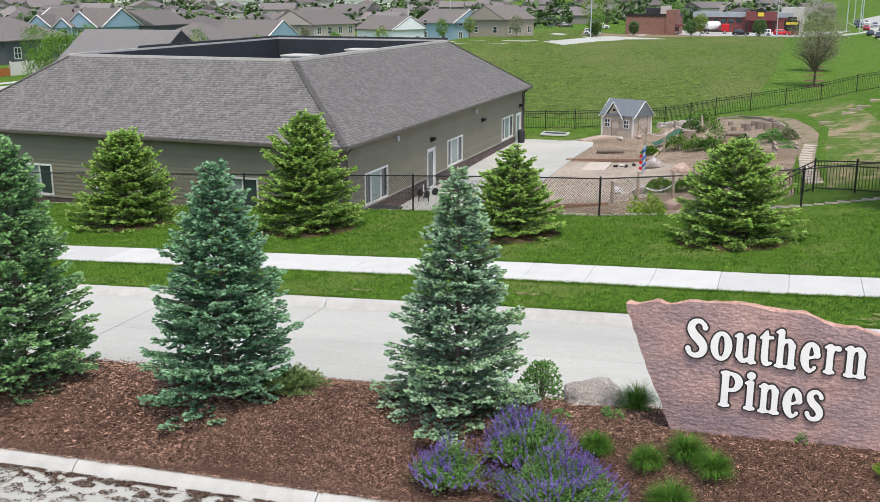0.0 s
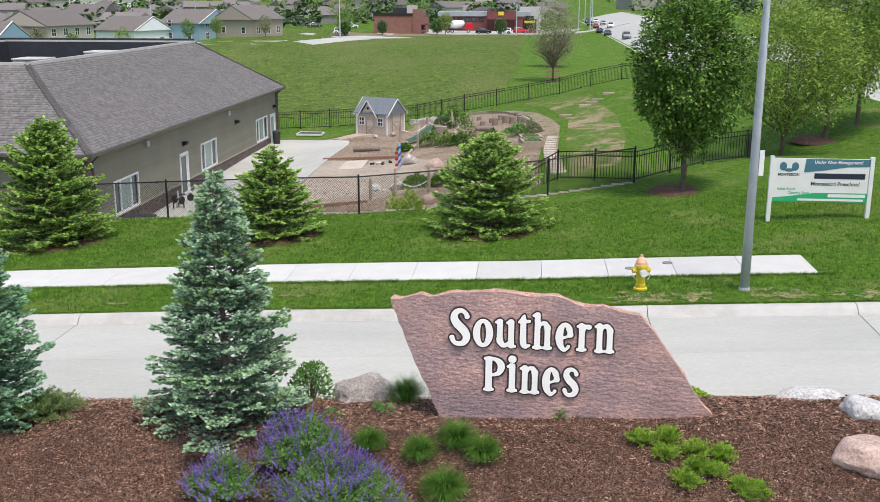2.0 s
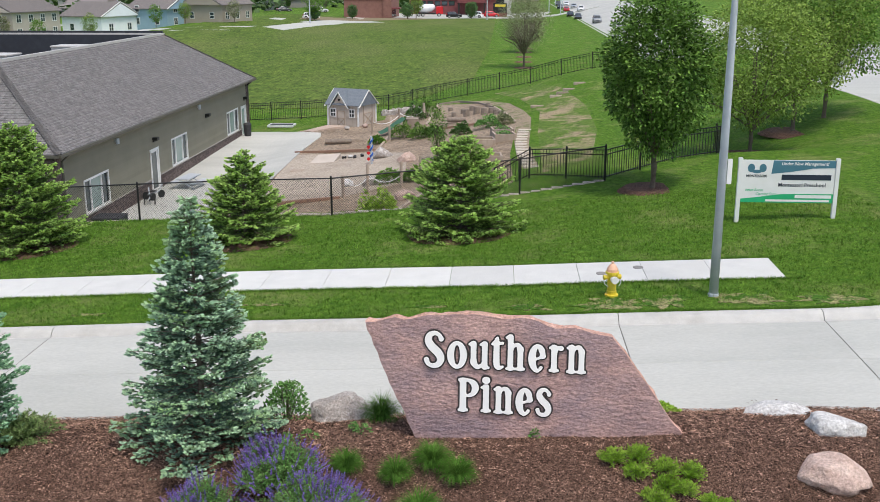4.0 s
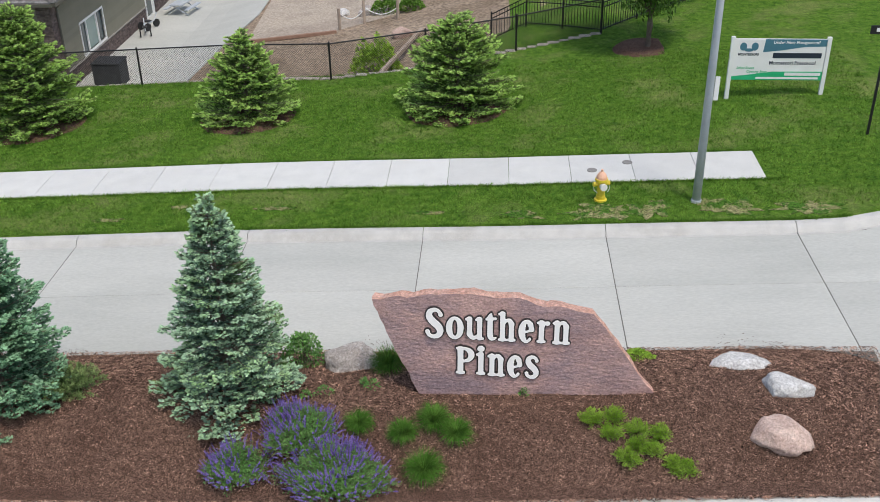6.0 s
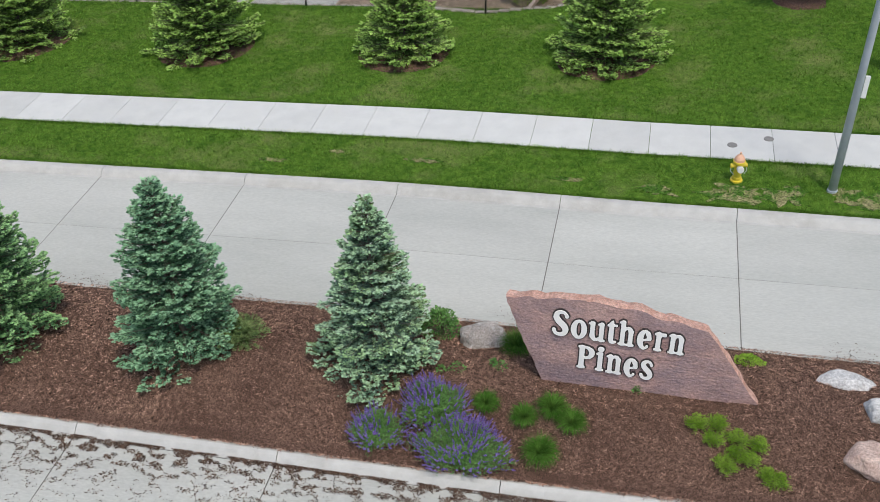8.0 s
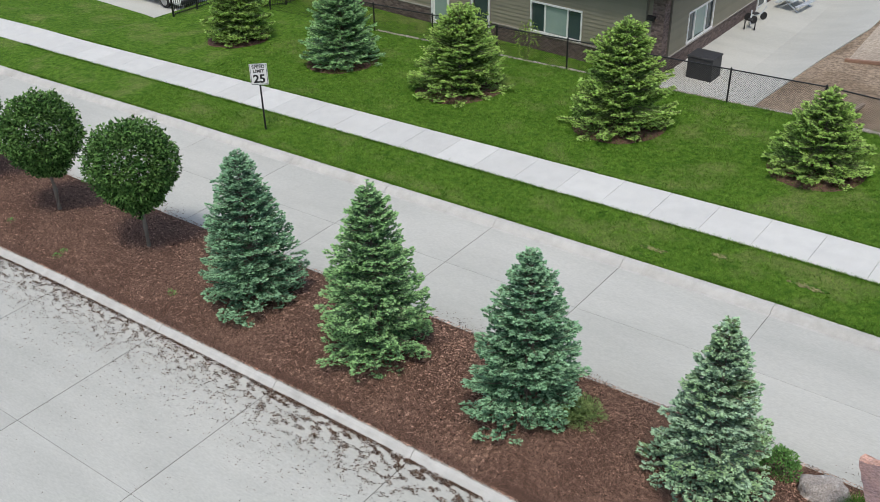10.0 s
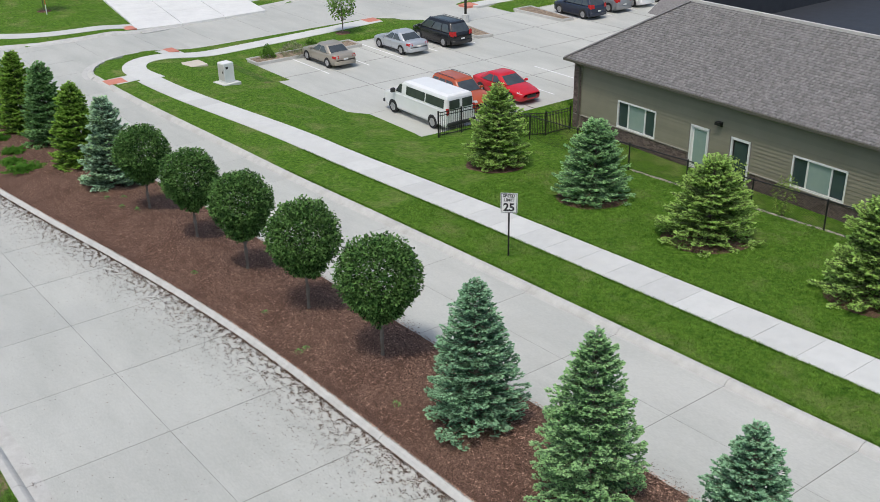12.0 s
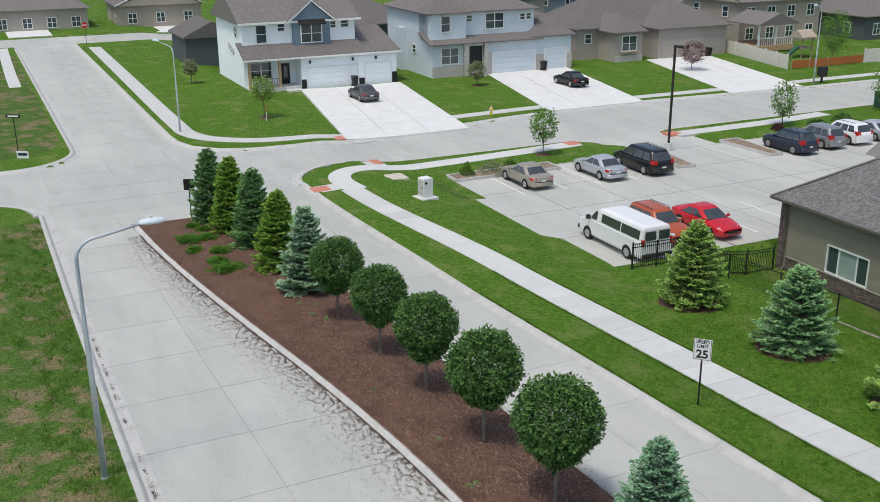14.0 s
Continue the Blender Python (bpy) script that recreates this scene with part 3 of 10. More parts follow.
kerb_path("kerb_median_nose", "rounded concrete kerb at the median's tip", [(MED_W + 0.45, med_n(MED_W)), (MED_W + 0.1, 12.0), (MED_W - 0.05, 11.0), (MED_W - 0.05, 9.8), (MED_W + 0.1, 9.0), (MED_W + 0.45, med_s(MED_W))][::1])

# slab joints of the far streets
far_slabs = Shape()
for x in steps((-69, -62, 4.2)) + [-73.4]:
    far_slabs.box(x - 0.007, x + 0.007, 3.5, 20.5, land(x, 10) - 0.05, land(x, 10) - 0.006)
for y in steps((-40, 120, 4.4)):
    far_slabs.box(-77.7, -69.1, y - 0.007, y + 0.007, land(-73, y) - 0.05, land(-73, y) - 0.006)
for x in steps((-149, -78, 4.4)):
    far_slabs.box(x - 0.007, x + 0.007, 7.2, 14.8, land(x, 11) - 0.05, land(x, 11) - 0.006)
far_slabs.box(-149, -69, 10.98, 11.0, -2.45, land(-90, 11) - 0.006)
for x in steps((-62, -42, 4.6)):
    far_slabs.box(x - 0.01, x + 0.01, 29, 89, -2.8, -2.756)
for y in steps((29, 89, 4.6)):
    far_slabs.box(-62, -41.4, y - 0.01, y + 0.01, -2.8, -2.756)
solid("joint_lines", far_slabs, JOINT_FAR, "dark joints between far concrete slabs", "road", kind="structure")


# ---- the mulch median
def berm(x, y):
    """Height of the mulch: a low bank between the kerbs."""
    a, b = med_s(x) + 0.1, med_n(x) - 0.05
    if not a < y < b:
        return land(x, y) + 0.1
    u = (y - a) / (b - a)
    rise = sm(0, 0.4, u) * sm(1.05, 0.55, u)
    ends = sm(MED_W, MED_W + 5, x) * sm(MED_E + 0.1, MED_E - 2.2, x)
    return land(x, y) + 0.13 + rise * ends * (0.3 + 0.3 * sm(-20, -3, x)) + 0.03 * noise.noise((x * 0.9, y * 0.9, 3)) + 0.012 * noise.noise((x * 5, y * 5, 1))


ms = Shape()
mxs = steps((MED_W + 0.1, -22, 0.4), (-22, MED_E, 0.16)) + [MED_E]
nn = 26
for x in mxs:
    a, b = med_s(x) + 0.03, med_n(x)
    if x > MED_E - 1.2:                       # worn, rounded east end
        b -= 0.5 * ((x - MED_E + 1.2) / 1.2) ** 2
    if x < MED_W + 0.5:
        a, b = a + 0.2, b - 0.2
    for j in range(nn + 1):
        y = a + (b - a) * j / nn
        z = berm(x, y)
        if j in (0, nn) and x > -50:
            z = land(x, y) + (LAWN + 0.035 if j == 0 else -0.02)
        if x == MED_E:
            z = land(x, y) - 0.02
        if y < med_s(x) + 0.3:
            z = max(z, land(x, y) + LAWN + 0.035)
        ms.v.append((x + (0.25 * noise.noise((0, y * 2.0, 7)) if x == MED_E else 0), y, z))
ms.f = [(i * (nn + 1) + j, (i + 1) * (nn + 1) + j, (i + 1) * (nn + 1) + j + 1, i * (nn + 1) + j + 1) for i in range(len(mxs) - 1) for j in range(nn)]
tagged(new("mulch_bed", ms.mesh("mulch_bed", MULCH, True)), "dark brown shredded bark mulch bed on the median", "mulch bed", kind="structure")

rng = random.Random(5)


def chips(name, spots, size, material, label):
    """Small flat splinters lying at the given places."""
    s = Shape()
    for x, y, z in spots:
        a, l, w = rng.uniform(0, 6.28), size * rng.uniform(0.6, 1.9), size * rng.uniform(0.18, 0.4)
        c, d = math.cos(a), math.sin(a)
        t, u = rng.uniform(-0.3, 0.3) * l, rng.uniform(0.004, 0.02)
        s.add([(x - c * l, y - d * l, z + u - t), (x + d * w, y - c * w, z + u), (x + c * l, y + d * l, z + u + t), (x - d * w, y + c * w, z + u + 0.008)], [(0, 1, 2, 3)])
    return tagged(new(name, s.mesh(name, material)), label, "mulch", kind="stuff")


spots = []
while len(spots) < 120000:
    x = MED_E - 16 * rng.random() ** 1.1
    y = rng.uniform(med_s(x) + 0.04, med_n(x) - 0.02)
    spots.append((x, y, berm(x, y)))
chips("mulch_chips", spots, 0.0155, CHIP, "loose shredded bark chips on the mulch")
spots = []
while len(spots) < 85000:
    x = -8.5 + (MED_W + 9.0) * rng.random() ** 1.45
    y = rng.uniform(med_s(x) + 0.05, med_n(x) - 0.03)
    spots.append((x, y, berm(x, y)))
chips("mulch_chips", spots, 0.026, CHIP, "loose shredded bark chips on the mulch")
spots = []
while len(spots) < 16000:
    x = 6.8 - 62 * rng.random() ** 1.5
    y = med_s(x) + 0.03 - abs(rng.gauss(0, 0.03)) * (0.6 + 1.2 * abs(noise.noise((x * 3.0, 0, 6))))
    spots.append((x, y, land(x, y) + LAWN + 0.028))
chips("mulch_chips", spots, 0.02, CHIP, "bark chips spilling over the kerb")
for x0, x1, count, size in ((-14, 6.5, 34000, 0.019), (-57, -14, 44000, 0.021)):
    spots = []
    while len(spots) < count:
        x = rng.uniform(x0, x1)
        d = 2.6 * rng.random() ** 1.5
        y = med_s(x) - 0.17 - d
        west = sm(-8, -18, x)
        lump = 1.5 * noise.noise((x * 3.6 + y * 1.5, y * 7.0, 4)) + 0.5 * noise.noise((x * 9.0, y * 11.0, 9))
        wide = 0.42 + 0.3 * sm(2, -5, x) + 0.16 * west * sm(-60, -48, x)
        if rng.random() < math.exp(-(d / wide) ** 1.3) * (0.3 + 0.12 * west + (1.7 - 0.75 * west) * lump) + 1.0 * math.exp(-(d / 0.1) ** 2):
            spots.append((x, y, land(x, y) + 0.002))
    chips("washed_mulch", spots, size, FLECK, "brown mulch bits washed onto the concrete")
spots = []
while len(spots) < 1600:
    x = rng.uniform(-30, 6)
    y = med_n(x) + abs(rng.gauss(0, 0.22))
    if noise.noise((x * 0.8, y * 2, 2)) > 0.1:
        spots.append((x, y, land(x, y) + 0.002))
for _ in range(1200):
    x = rng.uniform(-62, -5)
    y = 3.7 + abs(rng.gauss(0, 0.25))
    if noise.noise((x * 1.2, y, 8)) > 0.05:
        spots.append((x, y, land(x, y) + 0.003))
for _ in range(1500):
    x = rng.uniform(-56, -8)
    y = rng.uniform(4.0, med_s(x) - 1.0)
    spots.append((x, y, land(x, y) + 0.002))
chips("washed_mulch", spots, 0.02, FLECK, "brown mulch bits scattered over the road")
spots = []
for _ in range(34):
    x, n_ = rng.uniform(-46, -14), rng.randint(8, 26)
    spots += [(a_, b_, land(a_, b_) + 0.004) for a_, b_ in ((x + rng.gauss(0, 0.16), 3.72 + abs(rng.gauss(0, 0.07))) for _k in range(n_))]
chips("washed_mulch", spots, 0.035, FLECK, "clumps of brown mulch in the gutter")

# ---- walks, ramps and drives round the crossing
def flowing(pts, n=4):
    """Plan points joined by a smooth curve."""
    out = []
    for i in range(len(pts) - 1):
        p0, p1, p2, p3 = (Vector(pts[min(max(i + j, 0), len(pts) - 1)]) for j in (-1, 0, 1, 2))
        for q in range(n):
            t = q / n
            out.append(tuple(0.5 * (2 * p1 + (p2 - p0) * t + (2 * p0 - 5 * p1 + 4 * p2 - p3) * t * t + (3 * p1 - p0 - 3 * p2 + p3) * t ** 3)))
    return out + [tuple(pts[-1])]


def ribbon(name, pts, w, up, material, label, category):
    """A thick strip of concrete along plan points."""
    rings, pts = [], flowing(pts)
    for i, p in enumerate(pts):
        a, b = pts[max(i - 1, 0)], pts[min(i + 1, len(pts) - 1)]
        d = Vector((b[0] - a[0], b[1] - a[1])).normalized()
        n = Vector((-d.y, d.x)) * w / 2
        l, r = (p[0] + n.x, p[1] + n.y), (p[0] - n.x, p[1] - n.y)
        rings.append([(*l, land(*l) - 0.1), (*l, land(*l) + up), (*r, land(*r) + up), (*r, land(*r) - 0.1)])
    return solid(name, Shape().loft(rings), material, label, category, kind="structure")


UP = LAWN + 0.03
ribbon("sidewalk_corner", [(-60.3, 22.65), (-61.6, 22.5), (-63.0, 22.5), (-64.3, 22.95), (-65.2, 23.9), (-65.4, 25.2), (-65.4, 27.0), (-65.6, 31), (-66.0, 37), (-66.6, 43.8)], 1.55, UP, WALKC, "curved white concrete sidewalk at the corner", "sidewalk")
ribbon("sidewalk_corner_arm", [(-61.6, 22.3), (-61.4, 21.2), (-61.3, 20.3)], 1.5, UP - 0.004, WALKC, "concrete sidewalk arm to the crossing", "sidewalk")
ribbon("sidewalk_corner_arm", [(-65.2, 26.5), (-66.4, 26.5), (-67.4, 26.4)], 1.6, UP - 0.004, WALKC, "concrete sidewalk arm to the crossing", "sidewalk")
ribbon("sidewalk_far", [(-65.9, 52.9), (-65.9, 58), (-66.1, 64), (-66.7, 70.2)], 1.5, UP, WALKC, "white concrete sidewalk beside the cross street", "sidewalk")
ribbon("sidewalk_west", [(-80.4, 150), (-80.6, 90), (-80.8, 70), (-81, 60), (-81, 49), (-80.4, 39)], 1.4, UP, WALKC, "white concrete sidewalk along the house fronts", "sidewalk")
ribbon("sidewalk_west", [(-77.2, 28.2), (-76.9, 26), (-77.0, 23.5), (-77.4, 21.2), (-78.4, 19.2), (-80.2, 17.3), (-82.7, 16.35), (-86, 16.25), (-97, 16.3), (-118, 16.5), (-142, 16.7)], 1.5, UP, WALKC, "white concrete sidewalk round the corner lawn", "sidewalk")
ribbon("sidewalk_west_south", [(-113, 5.1), (-125, 5.2), (-146, 5.6)], 1.2, UP, WALKC, "white concrete sidewalk", "sidewalk")
for x, y in ((-61.35, 20.5), (-67.2, 26.5), (-66.8, 43.4), (-66.3, 52.9), (-76.2, 27.0)):
    z = land(x, y)
    solid("tactile_ramp", Shape().box(x - 0.6, x + 0.6, y - 0.6, y + 0.6, z - 0.05, z + UP + 0.008, 0.01), RAMP_RED, "red tactile paving at the kerb ramp", "paving", group="tactile ramps", kind="structure")
for y0, y1, x0, xs_, lean in ((27.6, 38.8, -100.0, -75.6, 4.0), (48.7, 59.3, -100.4, -78.9, 4.9), (69.6, 79.0, -101.0, -78.4, 6.2)):
    s = Shape()
    for i in range(5):
        for j in range(3):
            xa, xb = x0 + (xs_ - x0) * i / 5, x0 + (xs_ - x0) * (i + 1) / 5
            sh = lambda x: lean * (xs_ - x) / (xs_ - x0)
            ya, yb = y0 + (y1 - y0) * j / 3, y0 + (y1 - y0) * (j + 1) / 3
            s.add([(xa + 0.02, ya + sh(xa) + 0.02, land(xa, ya) + UP + 0.012), (xb - 0.02, ya + sh(xb) + 0.02, land(xb, ya) + UP + 0.01), (xb - 0.02, yb + sh(xb) - 0.02, land(xb, yb) + UP + 0.01), (xa + 0.02, yb + sh(xa) - 0.02, land(xa, yb) + UP + 0.01)]
                  + [(xa + 0.02, ya + sh(xa) + 0.02, -3.2), (xb - 0.02, ya + sh(xb) + 0.02, -3.2), (xb - 0.02, yb + sh(xb) - 0.02, -3.2), (xa + 0.02, yb + sh(xa) - 0.02, -3.2)],
                  [(0, 1, 2, 3), (7, 6, 5, 4), (0, 4, 5, 1), (1, 5, 6, 2), (2, 6, 7, 3), (3, 7, 4, 0)])
    solid("driveway", s, DRIVEC, "wide white concrete driveway", "driveway", kind="structure")


# ---- trees and shrubs
def shoot(s, p, d, l, w, r, blades_=2):
    """A needle brush: crossed blades along d."""
    d = d.normalized()
    a = d.orthogonal().normalized()
    b = d.cross(a)
    t = r.uniform(0, 3.14)
    k0 = len(s.v)
    for i in range(blades_):
        ang = t + i * 3.1416 / blades_
        n = (a * math.cos(ang) + b * math.sin(ang)) * w
        m = p + d * l * 0.66
        s.v += [tuple(p), tuple(m + n), tuple(p + d * l), tuple(m - n)]
        s.f.append((k0, k0 + 1, k0 + 2, k0 + 3))
        k0 += 4


def spruce_meshes(H, R, seed, whorl=0.2, bend=1.0, size=1.0, fine=1.0, fan=(-0.75, 0.0, 0.75)):
    """Trunk, old needles and new shoots of a spruce H high and R wide at its foot."""
    r = random.Random(seed)
    trunk, twig, old, new_ = Shape(), Shape(), Shape(), Shape()
    trunk.tube([(0, 0, -0.1), (0.02, 0.01, H * 0.5), (0, 0, H * 0.97)], [0.035 * H * 0.5, 0.02 * H * 0.5, 0.008], 8)
    z = 0.12
    while z < H * 0.985:
        u = z / H
        reach = 0.98 * R * (1 - u) ** bend * sm(-0.2, 0.07, u) + 0.04
        n = max(5, int(18 * (reach / R) ** 0.6 * fine))
        off = r.uniform(0, 6.28)
        for i in range(n):
            az = off + 6.283 * (i + r.uniform(-0.35, 0.35)) / n
            lump = 1 + 0.2 * noise.noise((math.cos(az) * 1.6 + seed, math.sin(az) * 1.6, z * 1.1))
            L = reach * r.uniform(0.78, 1.08) * lump
            el = -0.12 + 0.65 * u + r.uniform(-0.22, 0.22)
            out = Vector((math.cos(az), math.sin(az), 0))
            side = Vector((-out.y, out.x, 0))
            base = Vector((0, 0, z + r.uniform(-0.1, 0.1)))
            tip = base + out * L * math.cos(el) + Vector((0, 0, L * math.sin(el) + 0.1 * L))
            if r.random() < 0.75:
                twig.tube([base, base.lerp(tip, 0.5) - Vector((0, 0, 0.05 * L)), tip], [0.012, 0.008, 0.003], 3, False)
            m = max(4, int(L * 14 * fine) + 3)
            for j in range(m):
                f = 1 - 0.75 * (j / m) ** 1.2
                p = base.lerp(tip, f) - Vector((0, 0, 0.16 * L * math.sin(3.1416 * f) * 0.5))
                spread = 0.17 * L * (1 - f) + 0.05
                for sgn in ((0,) if j == 0 else (-1, 1)):
                    k_ = r.uniform(0.2, 1.7)
                    q = p + side * sgn * k_ * spread + Vector((0, 0, r.uniform(-0.03, 0.03) - 0.03 * k_))
                    # Outer shoots mostly take the pale fresh colour, inner ones the shade-darkened old needles.
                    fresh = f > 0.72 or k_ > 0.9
                    dd = (out * r.uniform(0.5, 1.0) + side * (sgn or r.uniform(-0.4, 0.4)) * r.uniform(0.3, 0.9) + Vector((0, 0, r.uniform(-0.1, 0.35)))).normalized()
                    across = dd.cross(Vector((0, 0, 1)))
                    for o in fan:
                        e = dd + across * (o + r.uniform(-0.2, 0.2)) + Vector((0, 0, r.uniform(-0.15, 0.45)))
                        l = size * r.uniform(0.075, 0.125) * (1.15 if not o else 0.9)
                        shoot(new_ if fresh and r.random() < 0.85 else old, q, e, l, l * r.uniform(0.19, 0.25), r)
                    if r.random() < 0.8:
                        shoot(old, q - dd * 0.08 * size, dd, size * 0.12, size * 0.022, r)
        z += whorl * r.uniform(0.8, 1.25) * (0.8 + 0.4 * (1 - u))
    for i in range(10):
        shoot(new_, Vector((0, 0, H * (0.93 + 0.006 * i))), Vector((r.uniform(-0.5, 0.5), r.uniform(-0.5, 0.5), 1)), 0.15, 0.025, r)
    return trunk.add(twig.v, twig.f), old, new_


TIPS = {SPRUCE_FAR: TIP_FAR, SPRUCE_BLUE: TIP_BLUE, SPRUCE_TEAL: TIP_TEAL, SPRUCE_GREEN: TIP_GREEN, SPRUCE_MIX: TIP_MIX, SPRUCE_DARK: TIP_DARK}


def spruce(H, R, seed, material, label, group, x, y, z, **kw):
    t = thing("spruce_tree", label, "tree", group, at=pose(x, y, z))
    trunk, old, fresh = spruce_meshes(H, R, seed, **kw)
    part("trunk", trunk, BARK, t, turn=False)
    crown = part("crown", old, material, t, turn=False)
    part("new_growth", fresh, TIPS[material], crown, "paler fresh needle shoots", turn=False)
    return t


def leaf(s, p, d, up, l, w):
    n = d.cross(up)
    n = n.normalized() * w if n.length > 1e-4 else Vector((w, 0, 0))
    k0 = len(s.v)
    s.v += [tuple(p), tuple(p + d * l * 0.5 + n), tuple(p + d * l), tuple(p + d * l * 0.5 - n)]
    s.f.append((k0, k0 + 1, k0 + 2, k0 + 3))


def leaf_tree(name, label, group, at, H, R, clear, material, seed, leaves=7000, size=0.1, square=0.0, open_=0.0, trunk_r=0.06, stems=9, bark=BARK, egg=0.0):
    """A broad-leaved tree: trunk, limbs and a crown of single leaves."""
    r = random.Random(seed)
    t = thing(name, label, "tree", group, at=at)
    tr = Shape()
    c = Vector((0, 0, (H + clear) / 2))
    rz = (H - clear) / 2
    tr.tube([(0, 0, -0.15), (0.02, 0, clear * 0.6), (0, 0.02, clear), (0, 0, clear + rz * 1.1)], [trunk_r * 1.15, trunk_r, trunk_r * 0.9, trunk_r * 0.2], 9)
    ends = []
    for i in range(stems):
        az, el = 6.283 * i / stems + r.uniform(-0.3, 0.3), r.uniform(0.3, 1.2)
        d = Vector((math.cos(az) * math.cos(el) * R, math.sin(az) * math.cos(el) * R, math.sin(el) * rz * 1.4)) * r.uniform(0.65, 0.92)
        b = Vector((0, 0, clear * r.uniform(0.8, 1.1)))
        tip = Vector((0, 0, clear)) + d
        mid = b.lerp(tip, 0.5) + Vector((0, 0, 0.12 * H * 0.3))
        tr.tube([b, mid, tip], [trunk_r * 0.55, trunk_r * 0.35, trunk_r * 0.1], 5, False)
        ends.append((b, mid, tip))
        for _ in range(3):
            q = mid.lerp(tip, r.random())
            e = q + Vector((r.uniform(-1, 1), r.uniform(-1, 1), r.uniform(-0.2, 1))) * R * 0.35
            tr.tube([q, e], [trunk_r * 0.18, trunk_r * 0.05], 4, False)
    part("trunk", tr, bark, t, turn=False)
    cr = Shape()
    made = 0
    while made < leaves:
        v = Vector((r.gauss(0, 1), r.gauss(0, 1), r.gauss(0, 1))).normalized()
        shape = 1.0
        if square:
            m = max(math.hypot(v.x, v.y), abs(v.z))
            shape = (1 - square) + square / m * 0.86
        wob = 1 + (0.22 if not square else 0.1) * noise.noise(v * 2.2 + Vector((seed, 0, 0))) + 0.1 * noise.noise(v * 5 + Vector((seed, 0, 0)))
        if open_ and noise.noise(v * 3.3 + Vector((0, seed, 0))) < -0.25 + open_ * r.random() * 0.6:
            if r.random() < 0.7:
                continue
        f = 1 - 0.5 * r.random() ** (2.2 if not open_ else 1.1)
        if egg:                               # a domed head that narrows to the fork, in small leafy tufts
            low = 1 - egg * max(0.0, -v.z) ** 1.2
            tuftiness = noise.noise(v * 9 + Vector((0, 0, seed)))
            if tuftiness < -0.12 and r.random() < 0.35:
                continue
            v = Vector((v.x * low, v.y * low, v.z))
            f = 1 - 0.4 * r.random() ** 1.3 + 0.09 * tuftiness
        p = c + Vector((v.x * R, v.y * R, v.z * rz)) * f * wob * shape
        d = (v * 0.7 + Vector((r.uniform(-1, 1), r.uniform(-1, 1), r.uniform(-0.9, 0.5)))).normalized()
        leaf(cr, p, d, Vector((r.uniform(-0.7, 0.7), r.uniform(-0.7, 0.7), 1)), size * r.uniform(0.7, 1.3), size * 0.3)
        made += 1
    part("crown", cr, material, t, turn=False)
    return t


# spruces on the median
NEAR = {"size": 0.78, "fan": (-1.1, -0.5, 0.0, 0.5, 1.1), "whorl": 0.19}
def bz(x, y):
    return berm(x, y) - 0.03


spruce(3.66, 1.28, 11, SPRUCE_BLUE, "frosted blue-green spruce with an open tapering crown in mulch", "median spruces", -4.45, 13.75, bz(-4.3, 13.8), bend=0.8, **NEAR)
spruce(3.85, 1.42, 12, SPRUCE_TEAL, "dense blue-green spruce beside a creeping juniper in mulch", "median spruces", -8.5, 13.7, bz(-8.5, 13.7), bend=0.66, **NEAR)
spruce(4.35, 1.5, 13, SPRUCE_MIX, "broad grey-green spruce with pale shoots in mulch", "median spruces", -12.6, 13.6, bz(-12.7, 13.7), bend=0.64, **NEAR)
spruce(4.05, 1.46, 14, SPRUCE_TEAL, "slender teal spruce at the end of the pear row", "median spruces", -16.9, 13.75, bz(-17, 13.8), bend=0.62, **NEAR)
for i, (x, y, top, m) in enumerate(((-43.1, 13.6, 2.35, SPRUCE_BLUE), (-46.9, 13.4, 2.15, SPRUCE_FAR), (-51.4, 13.4, 2.25, SPRUCE_DARK), (-54.5, 12.95, 2.25, SPRUCE_FAR), (-57.5, 12.45, 2.1, SPRUCE_DARK))):
    words = ("pale blue spruce", "slim green spruce", "slim dark spruce", "slim green spruce", "slim dark spruce at the median's tip")[i]
    spruce(top - bz(x, y), 1.35, 30 + i, m, words + " in brown mulch", "western median spruces", x, y, bz(x, y), bend=0.55, whorl=0.2, fine=0.95, size=1.3)
for i, (x, top, R, m, words) in enumerate(((-33.8, 2.1, 1.75, SPRUCE_GREEN, "yellow-green spruce in a mulch ring by the lot"), (-27.5, 2.0, 1.85, SPRUCE_MIX, "rounded grey-green spruce in a mulch ring"), (-21.4, 2.2, 2.05, SPRUCE_GREEN, "lime-green spruce in a mulch ring"),
                                           (-14.45, 3.05, 2.0, SPRUCE_GREEN, "tall yellow-green spruce in a mulch ring"), (-7.6, 2.25, 1.85, SPRUCE_GREEN, "squat green spruce with a thin leader"), (-1.15, 2.75, 1.95, SPRUCE_GREEN, "broad green spruce with bare brown patches"))):
    y = 28.75
    z = land(x, y) + LAWN - 0.02
    spruce(top - z, R, 50 + i, m, words, "lawn spruces", x, y, z, bend=(0.62 if i != 4 else 0.85), whorl=0.18, size=1.12, fine=0.92)
    ring = Shape()
    n = 36
    for j in range(n):
        a = 6.283 * j / n
        q = R * 0.8 + 0.12 * noise.noise((math.cos(a) * 2, math.sin(a) * 2, i))
        ring.v.append((x + math.cos(a) * q, y - 0.12 + math.sin(a) * q, land(x + math.cos(a) * q, y + math.sin(a) * q) + LAWN + 0.012))
    ring.v.append((x, y, land(x, y) + LAWN + 0.1))
    ring.f = [(j, (j + 1) % n, n) for j in range(n)]
    solid("mulch_ring", ring, MULCH, "ring of dark mulch round a lawn spruce", "mulch", group="mulch rings", turn=False)

